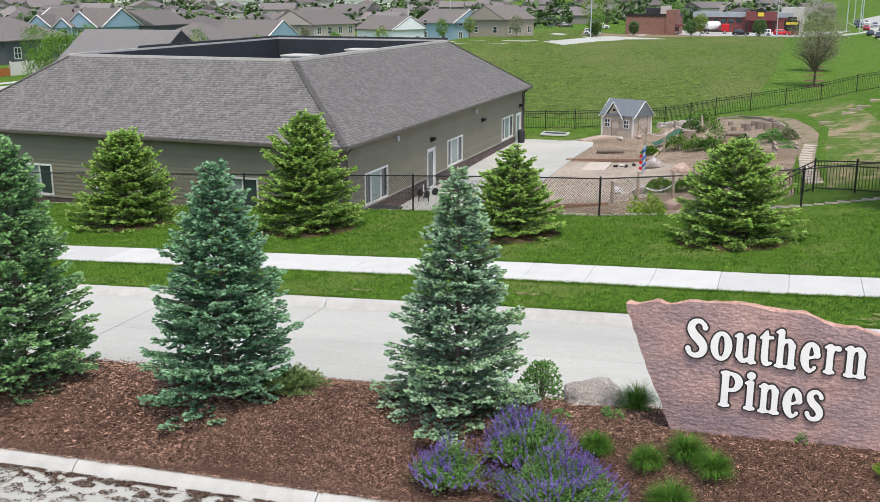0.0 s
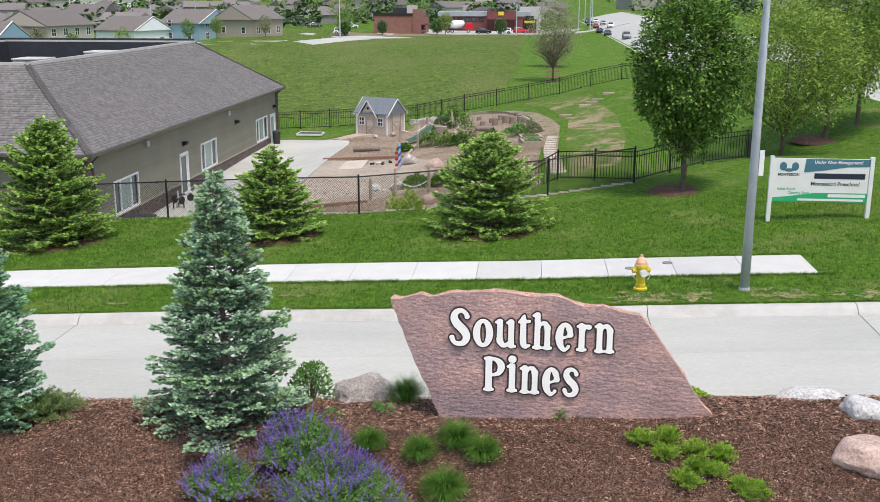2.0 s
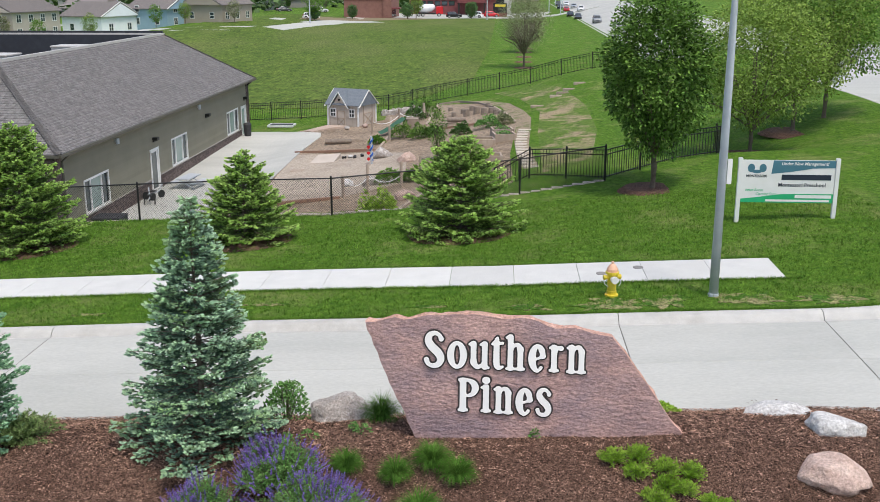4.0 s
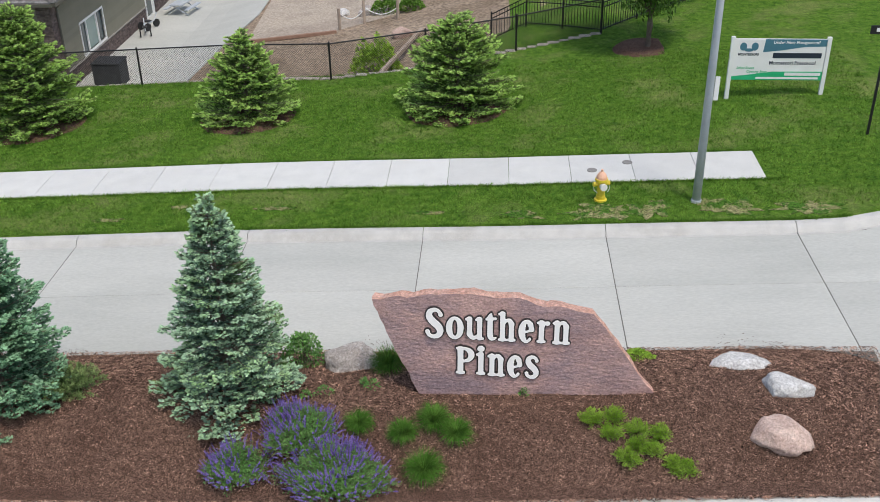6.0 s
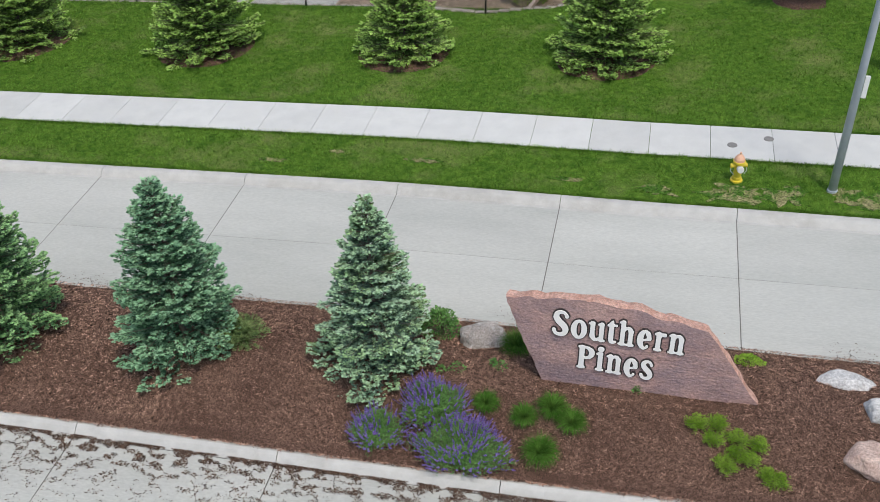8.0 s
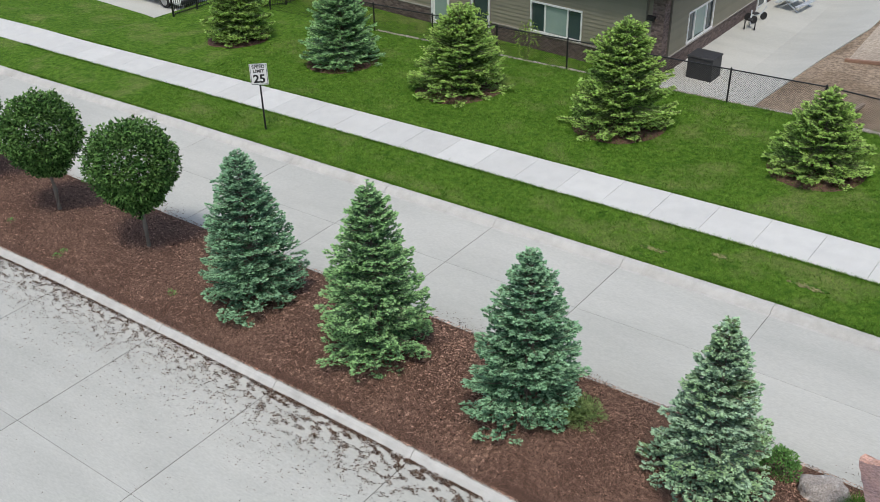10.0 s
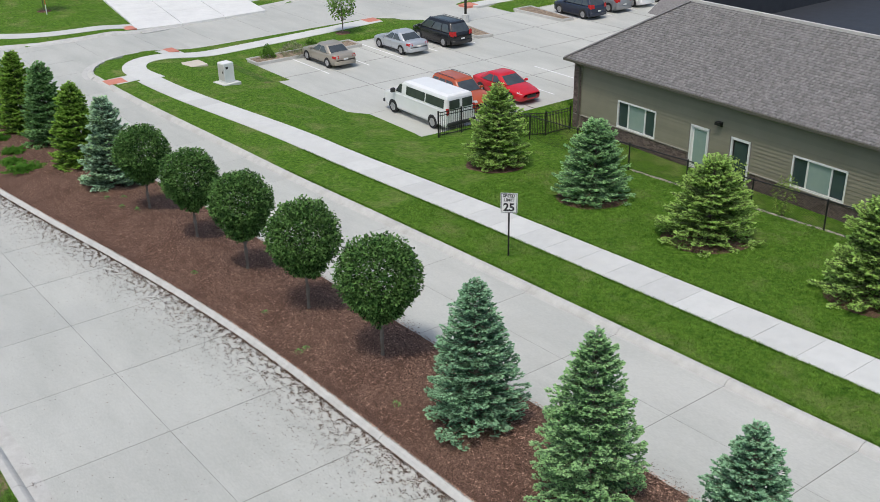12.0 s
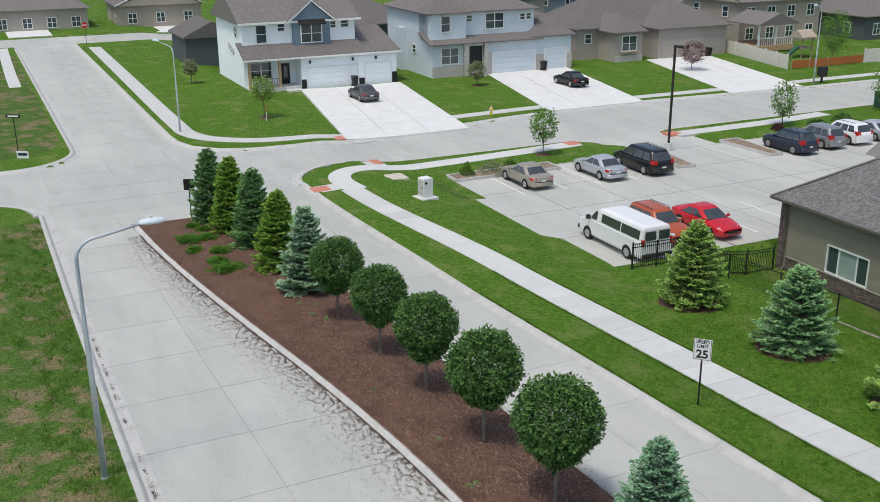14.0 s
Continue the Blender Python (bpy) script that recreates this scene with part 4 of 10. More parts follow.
# clipped pears on the median
for i, (x, y, top, R) in enumerate(((-21.5, 13.88, 2.9, 1.34), (-25.75, 13.8, 2.65, 1.27), (-30.1, 13.78, 2.35, 1.17), (-34.25, 13.7, 2.05, 1.17), (-38.8, 13.58, 1.85, 1.2))):
    leaf_tree("pear_tree", "clipped round-headed tree with dark glossy leaves in mulch", "clipped median trees", pose(x, y, bz(x, y), 0, 0, 70 * i), top + 0.3 - bz(x, y), R * 0.97, 1.2, LEAF_DARK, 70 + i, 18000, 0.105, square=0.2, trunk_r=0.07, stems=8, bark=BARK_PALE, egg=0.52)


# ---- the preschool: a low olive building with a hipped roof round a well
SCHOOL = pose(-17.79, 39.12, 0, 0, 0, -0.54)
school = thing("preschool_building", "low olive preschool with brick base and grey hipped roof", "building", at=SCHOOL)
BW, BD, FLOOR, EAVE, OVER = 22.72, 32.1, -3.8, 0.31, 0.5     # width, depth, levels, overhang
WINS_S = [(4.65, 7.4), (16.08, 18.73)]
DOORS_S = [(9.9, 11.05), (12.45, 13.62)]
WINS_E = [(3.15, 5.8), (14.87, 17.5), (26.05, 28.68)]
DOORS_E = [(11.5, 12.75), (29.6, 30.9)]
HEAD, SILL = -1.45, -2.82


def wall_frame(side):
    """A pose in which x runs along the wall, y points out of it and z is up."""
    if side == "s":
        return lambda a, o, z: (-a, OVER - o, z)
    if side == "e":
        return lambda a, o, z: (-OVER + o, a, z)
    if side == "w":
        return lambda a, o, z: (-BW + OVER - o, a, z)
    return lambda a, o, z: (-a, BD - OVER + o, z)


def wbox(s, fr, a0, a1, o0, o1, z0, z1):
    pts = [fr(a, o, z) for z in (z0, z1) for a, o in ((a0, o0), (a1, o0), (a1, o1), (a0, o1))]
    return s.add(pts, [(3, 2, 1, 0), (4, 5, 6, 7)] + [(i, (i + 1) % 4, (i + 1) % 4 + 4, i + 4) for i in range(4)])


def cut(lo, hi, holes):
    """What is left of a run after its openings."""
    out, a = [], lo
    for h0, h1 in sorted(holes):
        if h0 > a:
            out.append((a, min(h0, hi)))
        a = max(a, h1)
    if a < hi:
        out.append((a, hi))
    return out


for side, length, wins, doors in (("s", BW, WINS_S, DOORS_S), ("e", BD, WINS_E, DOORS_E), ("w", BD, [(6, 8.5)], []), ("n", BW, [], [])):
    fr = wall_frame(side)
    s = Shape()
    for z0, z1, holes in ((FLOOR - 0.4, SILL, doors), (SILL, HEAD, wins + doors), (HEAD, EAVE - 0.06, [])):
        for a, b in cut(OVER, length - OVER, holes):
            wbox(s, fr, a, b, -0.2, 0, z0, z1)
    wall = part("wall", s, MORTAR, school)
    row, z = 0.19, FLOOR + 0.87
    while z < EAVE - 0.1:
        top = min(z + row, EAVE - 0.06)
        holes = (wins if z < HEAD and top > SILL else []) + (doors if z < HEAD else [])
        holes = [(a - 0.08, b + 0.08) for a, b in holes]
        for a, b in cut(OVER + 0.35, length - OVER - 0.35, holes):
            pl = Shape()
            pts = [fr(q, o, zz) for q in (a, b) for o, zz in ((0.002, z), (0.042, z), (0.012, top - 0.002), (0.002, top - 0.002))]
            pl.add(pts, [(0, 1, 2, 3), (7, 6, 5, 4), (0, 4, 5, 1), (1, 5, 6, 2), (2, 6, 7, 3), (3, 7, 4, 0)])
            part("siding_board", pl, SIDING, wall)
        z += row
    # brick foot and corner piers
    br = Shape()
    bl, bh = 0.205, 0.068
    for a0, a1, z0, z1, out in [(OVER + 0.5, length - OVER - 0.5, FLOOR - 0.35, FLOOR + 0.83, 0.05), (OVER - 0.06, OVER + 0.5, FLOOR - 0.35, EAVE - 0.12, 0.09), (length - OVER - 0.5, length - OVER + 0.06, FLOOR - 0.35, EAVE - 0.12, 0.09)]:
        zz, odd = z0, 0
        while zz < z1:
            a = a0 - (0.1 if odd else 0)
            while a < a1:
                p, q = max(a, a0), min(a + bl - 0.012, a1)
                if q - p > 0.03 and not any(p < d1 + 0.06 and q > d0 - 0.06 for d0, d1 in doors):
                    wbox(br, fr, p, q, 0, out - 0.008 * rng.random(), zz, zz + bh - 0.011)
                a += bl
            zz += bh
            odd = 1 - odd
    tagged(part("brick_base", br, mat("brick wall", (0.12, 0.085, 0.075), (0.19, 0.15, 0.135), 9.0, 0.9, 0.4, 60.0, island=0.35), wall, "grey-brown brick", turn=False), kind="stuff")
    cap = Shape()
    for a, b in cut(OVER, length - OVER, doors):
        wbox(cap, fr, a, b, 0, 0.085, FLOOR + 0.83, FLOOR + 0.885)
    part("brick_ledge", cap, TAUPE, wall)
    for a, b in wins:
        w = part("window", Shape(), WHITE, school)
        f = Shape()
        for p, q, z0, z1 in ((a - 0.07, b + 0.07, HEAD, HEAD + 0.09), (a - 0.07, b + 0.07, SILL - 0.09, SILL), (a - 0.07, a, SILL, HEAD), (b, b + 0.07, SILL, HEAD)):
            wbox(f, fr, p, q, -0.08, 0.06, z0, z1)
        mids = (a + (b - a) * 0.27, a + (b - a) * 0.73)
        for m in mids:
            wbox(f, fr, m - 0.03, m + 0.03, -0.08, 0.02, SILL, HEAD)
        part("window_frame", f, WHITE, w, "white vinyl frame")
        for i, (p, q) in enumerate(((a, mids[0] - 0.03), (mids[0] + 0.03, mids[1] - 0.03), (mids[1] + 0.03, b))):
            part("pane", wbox(Shape(), fr, p, q, -0.06, -0.045, SILL, HEAD), CURTAIN if i == 1 else GLASS, w)
    for n_, (a, b) in enumerate(doors):
        d = part("door", wbox(Shape(), fr, a + 0.09, b - 0.09, -0.1, -0.05, FLOOR, HEAD - 0.09), WHITE if (side == "e" or n_ == 1) else BLACK, school, "glazed door")
        f = Shape()
        for p, q, z0, z1 in ((a, a + 0.09, FLOOR, HEAD), (b - 0.09, b, FLOOR, HEAD), (a, b, HEAD - 0.09, HEAD + 0.04)):
            wbox(f, fr, p, q, -0.12, 0.05, z0, z1)
        part("door_frame", f, WHITE, d, "white door frame")
        part("pane", wbox(Shape(), fr, a + 0.2, b - 0.2, -0.05, -0.035, FLOOR + 0.25, HEAD - 0.2), CURTAIN if n_ == 1 else GLASS, d)
        part("door_handle", wbox(Shape(), fr, a + 0.13, a + 0.17, -0.05, 0.01, FLOOR + 0.95, FLOOR + 1.1), STEEL, d)
    for a in {"s": [11.8, 1.0], "e": [12.1, 21.45, 30.5], "w": [], "n": []}[side]:
        lamp = part("wall_lamp", wbox(Shape(), fr, a - 0.14, a + 0.14, 0, 0.1, -1.08, -0.83), BLACK, school, "black wall lamp")
        part("lamp_hood", wbox(Shape(), fr, a - 0.17, a + 0.17, 0.1, 0.3, -0.99, -0.83), BLACK, lamp)
    for a in ([7.0, 19.9] if side == "e" else []):
        fl_ = part("flood_lamp", wbox(Shape(), fr, a - 0.07, a + 0.07, 0, 0.12, -0.28, -0.14), HVAC, school, "small grey flood lamp")
        part("lamp_face", wbox(Shape(), fr, a - 0.12, a + 0.12, 0.12, 0.2, -0.36, -0.1), STEEL, fl_)
    # soffit, gutter, downpipe
    g = Shape()
    wbox(g, fr, 0, length, OVER - 0.02, OVER + 0.09, EAVE - 0.13, EAVE - 0.005)
    part("gutter", g, TRIM, school, "dark gutter")
    wbox(g2 := Shape(), fr, 0.1, length - 0.1, -0.05, OVER - 0.03, EAVE - 0.1, EAVE - 0.06)
    part("soffit", g2, TRIM, school)
    for a in ([OVER + 0.75, BW - 0.9] if side == "s" else [1.0, BD - 0.75] if side == "e" else []):
        p = Shape().tube([fr(a, OVER, EAVE - 0.1), fr(a, 0.12, EAVE - 0.45), fr(a, 0.12, FLOOR)], 0.05, 6)
        part("downpipe", p, TRIM, school, "dark downpipe")

# roof slopes in courses of shingles
INSET, RIDGE = 4.82, 3.61
rise = RIDGE - EAVE
CR = 38                                  # courses on a slope


def slope(side, length):
    fr = wall_frame(side)
    s = Shape()
    for c in range(CR):
        u0, u1 = c / CR, (c + 1) / CR
        lo, hi = OVER + 0.0 - u0 * INSET, OVER - u1 * INSET
        z0, z1 = EAVE + rise * u0, EAVE + rise * u1
        a0, b0 = u0 * INSET, length - u0 * INSET
        a1, b1 = u1 * INSET, length - u1 * INSET
        n = int((b0 - a0) / 0.14)
        off = rng.uniform(-0.1, 0.1)
        for i in range(n):
            p0, q0 = a0 + (b0 - a0) * i / n, a0 + (b0 - a0) * (i + 1) / n - 0.008
            p0, q0 = max(a0, p0 + off * (i > 0)), min(b0, q0 + off * (i < n - 1))
            p1, q1 = min(max(p0, a1), b1), max(min(q0, b1), a1)
            t = 0.022 + 0.02 * rng.random()
            s.add([fr(p0, lo, z0), fr(q0, lo, z0), fr(q0, lo, z0 + t), fr(p0, lo, z0 + t), fr(q1, hi, z1 + 0.004), fr(p1, hi, z1 + 0.004)], [(0, 1, 2, 3), (3, 2, 4, 5)])
    sheath = Shape().add([fr(0, OVER, EAVE - 0.02), fr(length, OVER, EAVE - 0.02), fr(length - INSET, OVER - INSET, RIDGE - 0.03), fr(INSET, OVER - INSET, RIDGE - 0.03),
                          fr(0, OVER, EAVE - 0.08), fr(length, OVER, EAVE - 0.08), fr(length - INSET, OVER - INSET, RIDGE - 0.12), fr(INSET, OVER - INSET, RIDGE - 0.12)],
                         [(0, 1, 2, 3), (7, 6, 5, 4), (0, 4, 5, 1), (1, 5, 6, 2), (2, 6, 7, 3), (3, 7, 4, 0)])
    r = part("roof", sheath, SHINGLE, school, "grey-brown shingled roof slope")
    tagged(part("shingles", s, SHINGLE, r, turn=True), kind="stuff")
    cap = Shape()
    wbox(cap, fr, INSET - 0.08, length - INSET + 0.08, OVER - INSET - 0.1, OVER - INSET + 0.1, RIDGE - 0.05, RIDGE + 0.09)
    part("ridge_flashing", cap, HVAC, r, "light metal flashing")
    for i in range(44):
        u0, u1 = i / 44, (i + 1) / 44 + 0.004
        p, q = Vector(fr(u0 * INSET, OVER - u0 * INSET, EAVE + rise * u0 + 0.03)), Vector(fr(u1 * INSET, OVER - u1 * INSET, EAVE + rise * u1 + 0.02))
        part("hip_shingle", Shape().beam(p, q, 0.3, 0.02), SHINGLE, r)


for side, a, m, lab in (("s", BW - OVER - 0.55, SIDING, "olive downspout at the corner"), ("e", BD - OVER - 0.18, BRONZE, "dark downspout at the corner")):
    fr = wall_frame(side)
    part("downspout", Shape().tube([fr(a, 0.45, EAVE - 0.08), fr(a, 0.3, EAVE - 0.2), fr(a, 0.07, EAVE - 0.42), fr(a, 0.07, FLOOR + 0.3), fr(a, 0.25, FLOOR + 0.1)], 0.045, 6), m, school, lab)
slope("s", BW)
slope("e", BD)
slope("w", BD)
slope("n", BW)
x0, x1, y0, y1 = -BW + INSET, -INSET, INSET, BD - INSET
for a in ((x0, x1, y0, y0 + 0.15), (x0, x1, y1 - 0.15, y1), (x0, x0 + 0.15, y0 + 0.15, y1 - 0.15), (x1 - 0.15, x1, y0 + 0.15, y1 - 0.15)):
    part("well_wall", Shape().box(*a, 1.9, RIDGE - 0.02), MEMBRANE, school, "dark membrane wall of the roof well")
part("well_floor", Shape().box(x0, x1, y0, y1, 1.8, 1.9), MEMBRANE, school, "dark membrane floor of the roof well")
tall = Shape()
tall.box(x0, x1, y1 - 0.05, y1 + 0.12, 2.0, RIDGE + 0.22)
tall.box(x0 - 0.12, x0 + 0.05, y0 + 6, y1, 2.0, RIDGE + 0.22)
part("screen_wall", tall, MEMBRANE, school, "dark screen wall")
for x, y, w, d in ((-7.9, 11.4, 1.5, 1.5), (-7.2, 18.2, 1.5, 1.5)):
    u = part("rooftop_unit", Shape().box(x - w / 2, x + w / 2, y - d / 2, y + d / 2, 1.9, 3.42, 0.04), HVAC, school, "beige rooftop air unit")
    part("unit_lid", Shape().box(x - w / 2 - 0.05, x + w / 2 + 0.05, y - d / 2 - 0.05, y + d / 2 + 0.05, 3.42, 3.5, 0.03), HVAC, u)
# gabled roof piece at the west end
gs_ = Shape()
gx0, gx1, gy0, gy1, gz = -BW - 3.0, -BW + INSET - 0.6, 10.0, 22.0, 4.55
gs_.add([(gx0, gy0, 0.9), (gx1, gy0, 0.9), (gx1, (gy0 + gy1) / 2, gz), (gx0, (gy0 + gy1) / 2, gz), (gx0, gy1, 0.9), (gx1, gy1, 0.9)], [(0, 1, 2, 3), (3, 2, 5, 4), (0, 3, 4), (0, 4, 5, 1)])
part("gable_roof", gs_, SHINGLE, school, "grey shingled gable")
part("gable_end", Shape().add([(gx1 + 0.01, gy0 + 0.1, 0.9), (gx1 + 0.01, gy1 - 0.1, 0.9), (gx1 + 0.01, (gy0 + gy1) / 2, gz - 0.06), (gx1 - 0.1, gy0 + 0.1, 0.9), (gx1 - 0.1, gy1 - 0.1, 0.9), (gx1 - 0.1, (gy0 + gy1) / 2, gz - 0.06)], [(0, 1, 2), (5, 4, 3), (0, 3, 4, 1), (1, 4, 5, 2), (2, 5, 3, 0)]), MEMBRANE, school, "dark membrane gable end")
porch = Shape()
porch.box(gx0 + 0.4, -BW + 1, gy0 + 0.5, gy1 - 0.5, FLOOR, 1.0)
part("entry_wall", porch, SIDING, school)


# ---- the boulder sign on the median
def rough_slab(front, depth, seed, step=0.12, amp=0.05, back=0.12):
    """A broken stone slab: an outline (x, z), roughened along its edge, thick in y."""
    pts = []
    n = len(front)
    for i in range(n):
        a, b = Vector(front[i]), Vector(front[(i + 1) % n])
        m = max(1, int((b - a).length / step))
        for j in range(m):
            q = a.lerp(b, j / m)
            w = noise.noise((q.x * 3 + seed, q.y * 3, 1)) * amp + noise.noise((q.x * 9 + seed, q.y * 9, 2)) * amp * 0.5
            d = (b - a).normalized()
            q = q + Vector((-d.y, d.x)) * w
            pts.append(q)
    c = sum(pts, Vector((0, 0))) / len(pts)
    rings = []
    for f, grow in ((0.0, 0.998), (0.04, 1.0), (0.35, 1.0), (0.7, 0.99), (1.0, 0.95)):
        rings.append([(c.x + (q.x - c.x) * grow + (0.04 * noise.noise((q.x * 6, q.y * 6, f * 9 + seed)) if f > 0.2 else 0), depth * f, c.y + (q.y - c.y) * grow + (0.05 * noise.noise((q.x * 6, q.y * 6, f * 7 + 40)) if f > 0.2 else 0)) for q in pts])
    return rings, c


SY = 13.55
front = [(-1.95, 2.5), (-1.5, 2.57), (-0.62, 2.67), (0.2, 2.64), (0.96, 2.52), (1.62, 2.4), (1.98, 1.86), (2.3, 1.4), (2.8, 0.75), (2.3, 0.45), (0.2, 0.4), (-1.1, 0.4), (-1.2, 0.7), (-1.57, 1.5)]
rings, cen = rough_slab([(x, z - (0.095 if z > 2.2 else 0)) for x, z in front[::-1]], 0.3, 3)
sign = thing("boulder_sign", "red quartzite boulder sign with raised white letters in mulch", "sign", at=pose(0, SY - 0.02, 1.5, 0, 0, -3) @ pose(0, 0, 0, -5, 0, 0) @ pose(0, 0, -1.5))
body = Shape().loft(rings, cap=False)
part("rock_edge", body, STONE_EDGE, sign, "broken salmon-pink rim")
face = Shape()
# the front and back faces are triangulated fans with a fine inner ring
for ring, fl in ((rings[0], 1), (rings[-1], -1)):
    grid_ = []
    for f in (1.0, 0.9, 0.72, 0.5, 0.25):
        row_ = []
        for p in ring:
            x, z = cen.x + (p[0] - cen.x) * f, cen.y + (p[2] - cen.y) * f
            dy = 0.0 if f == 1.0 else (-0.006 + 0.012 * noise.noise((x * 1.6, z * 2.2, 5))) * fl
            row_.append((x, p[1] + dy, z))
        grid_.append(row_)
    face.loft(grid_, cap=False)
    k0 = len(face.v)
    face.v.append((cen.x, ring[0][1] - 0.01 * fl, cen.y))
    m = len(ring)
    face.f += [(k0 - m + i, k0 - m + (i + 1) % m, k0) for i in range(m)]
part("rock_face", face, STONE, sign, "purple-red layered stone face", turn=True)


def words(body_, size, x, y, z, material, parent, thick=0.012, fat=0.0, name="lettering", ang=(90, 0, 0), align="CENTER", squeeze=1.0, label="", slant=0.0):
    """Raised letters as a mesh, standing in the x-z plane."""
    cu = bpy.data.curves.new("letters", "FONT")
    cu.body, cu.size, cu.extrude, cu.offset, cu.align_x, cu.resolution_u, cu.shear = body_, size, thick, fat, align, 3, slant
    tmp = new("letters", cu)
    bpy.context.view_layer.update()
    me = bpy.data.meshes.new_from_object(tmp.evaluated_get(bpy.context.evaluated_depsgraph_get()))
    bpy.data.objects.remove(tmp)
    me.materials.clear()
    me.materials.append(material)
    ob = new(name, me)
    ob.matrix_basis = pose(x, y, z, *ang) @ Matrix.Diagonal((squeeze, 1, 1, 1))
    ob.parent = parent
    if label:
        ob["label"] = label
    return ob


class Glyph:
    """A soft, heavy serif letter drawn with round strokes on a fine grid; x and z are metres from its lower left corner."""

    def __init__(self, w, h, cell=0.0055, pad=0.07):
        self.w, self.h, self.cell, self.pad = w, h, cell, pad
        self.gx = np.arange(-pad, w + pad, cell)
        self.gz = np.arange(-pad, h + pad, cell)
        self.d = np.full((len(self.gx), len(self.gz)), 9.0)

    def stroke(self, *pts, closed=False, soft=0.02):
        """A pen line through (x, z, half width)."""
        p = np.array(pts)
        n = len(p)
        idx = (lambda i: i % n) if closed else (lambda i: min(max(i, 0), n - 1))
        X, Z = np.meshgrid(self.gx, self.gz, indexing="ij")
        d = np.full(X.shape, 9.0)
        for i in range(n if closed else n - 1):
            q = [p[idx(i + o)] for o in (-1, 0, 1, 2)]
            for u in np.linspace(0, 1, 14):
                c = 0.5 * (2 * q[1] + (q[2] - q[0]) * u + (2 * q[0] - 5 * q[1] + 4 * q[2] - q[3]) * u ** 2 + (3 * q[1] - q[0] - 3 * q[2] + q[3]) * u ** 3)
                d = np.minimum(d, np.hypot(X - c[0], Z - c[1]) - c[2])
        k_ = np.maximum(soft - np.abs(self.d - d), 0) / soft
        self.d = np.minimum(self.d, d) - k_ * k_ * soft / 4
        return self

    def bar(self, x, z0, z1, r=0.045, foot=True, flag=True):
        """An upright stem with a soft foot and a flag to the left at its head."""
        self.stroke((x, z0 + r * 0.75, r), (x, (z0 + z1) / 2, r * 0.96), (x, z1 - r * 0.8, r))
        if foot:
            self.stroke((x - 0.052, z0 + 0.022, 0.022), (x + 0.052, z0 + 0.022, 0.022))
        if flag:
            self.stroke((x - 0.06, z1 - 0.045, 0.018), (x - 0.02, z1 - 0.034, 0.03))
        return self

    def mesh(self, grow, x0, x1, z0, z1, y0, y1, material, name):
        """The letter widened by grow, its own outline fitted to a rectangle, with a front at y0 and sides back to y1."""
        inner = np.argwhere(self.d < 0)
        ax, bx_ = self.gx[inner[:, 0].min()], self.gx[inner[:, 0].max()]
        az, bz_ = self.gz[inner[:, 1].min()], self.gz[inner[:, 1].max()]
        f = self.d - grow
        s, ids = Shape(), {}

        def vert(key, x, z, y):
            key = (key, y)
            if key not in ids:
                ids[key] = len(s.v)
                s.v.append((x0 + (x - ax) * (x1 - x0) / (bx_ - ax), y, z0 + (z - az) * (z1 - z0) / (bz_ - az)))
            return ids[key]

        for i in range(len(self.gx) - 1):
            for j in range(len(self.gz) - 1):
                q = [(i, j), (i + 1, j), (i + 1, j + 1), (i, j + 1)]
                v = [f[c] for c in q]
                if min(v) >= 0:
                    continue
                poly, rim = [], []
                for a, b in ((0, 1), (1, 2), (2, 3), (3, 0)):
                    if v[a] < 0:
                        poly.append((q[a], self.gx[q[a][0]], self.gz[q[a][1]]))
                    if (v[a] < 0) != (v[b] < 0):
                        u = v[a] / (v[a] - v[b])
                        e = (min(q[a], q[b]), max(q[a], q[b])), self.gx[q[a][0]] + (self.gx[q[b][0]] - self.gx[q[a][0]]) * u, self.gz[q[a][1]] + (self.gz[q[b][1]] - self.gz[q[a][1]]) * u
                        poly.append(e)
                        rim.append(e)
                s.f.append(tuple(vert(*p, y0) for p in poly))
                if len(rim) == 2:
                    s.f.append((vert(*rim[0], y0), vert(*rim[1], y0), vert(*rim[1], y1), vert(*rim[0], y1)))
        return s.mesh(name, material)


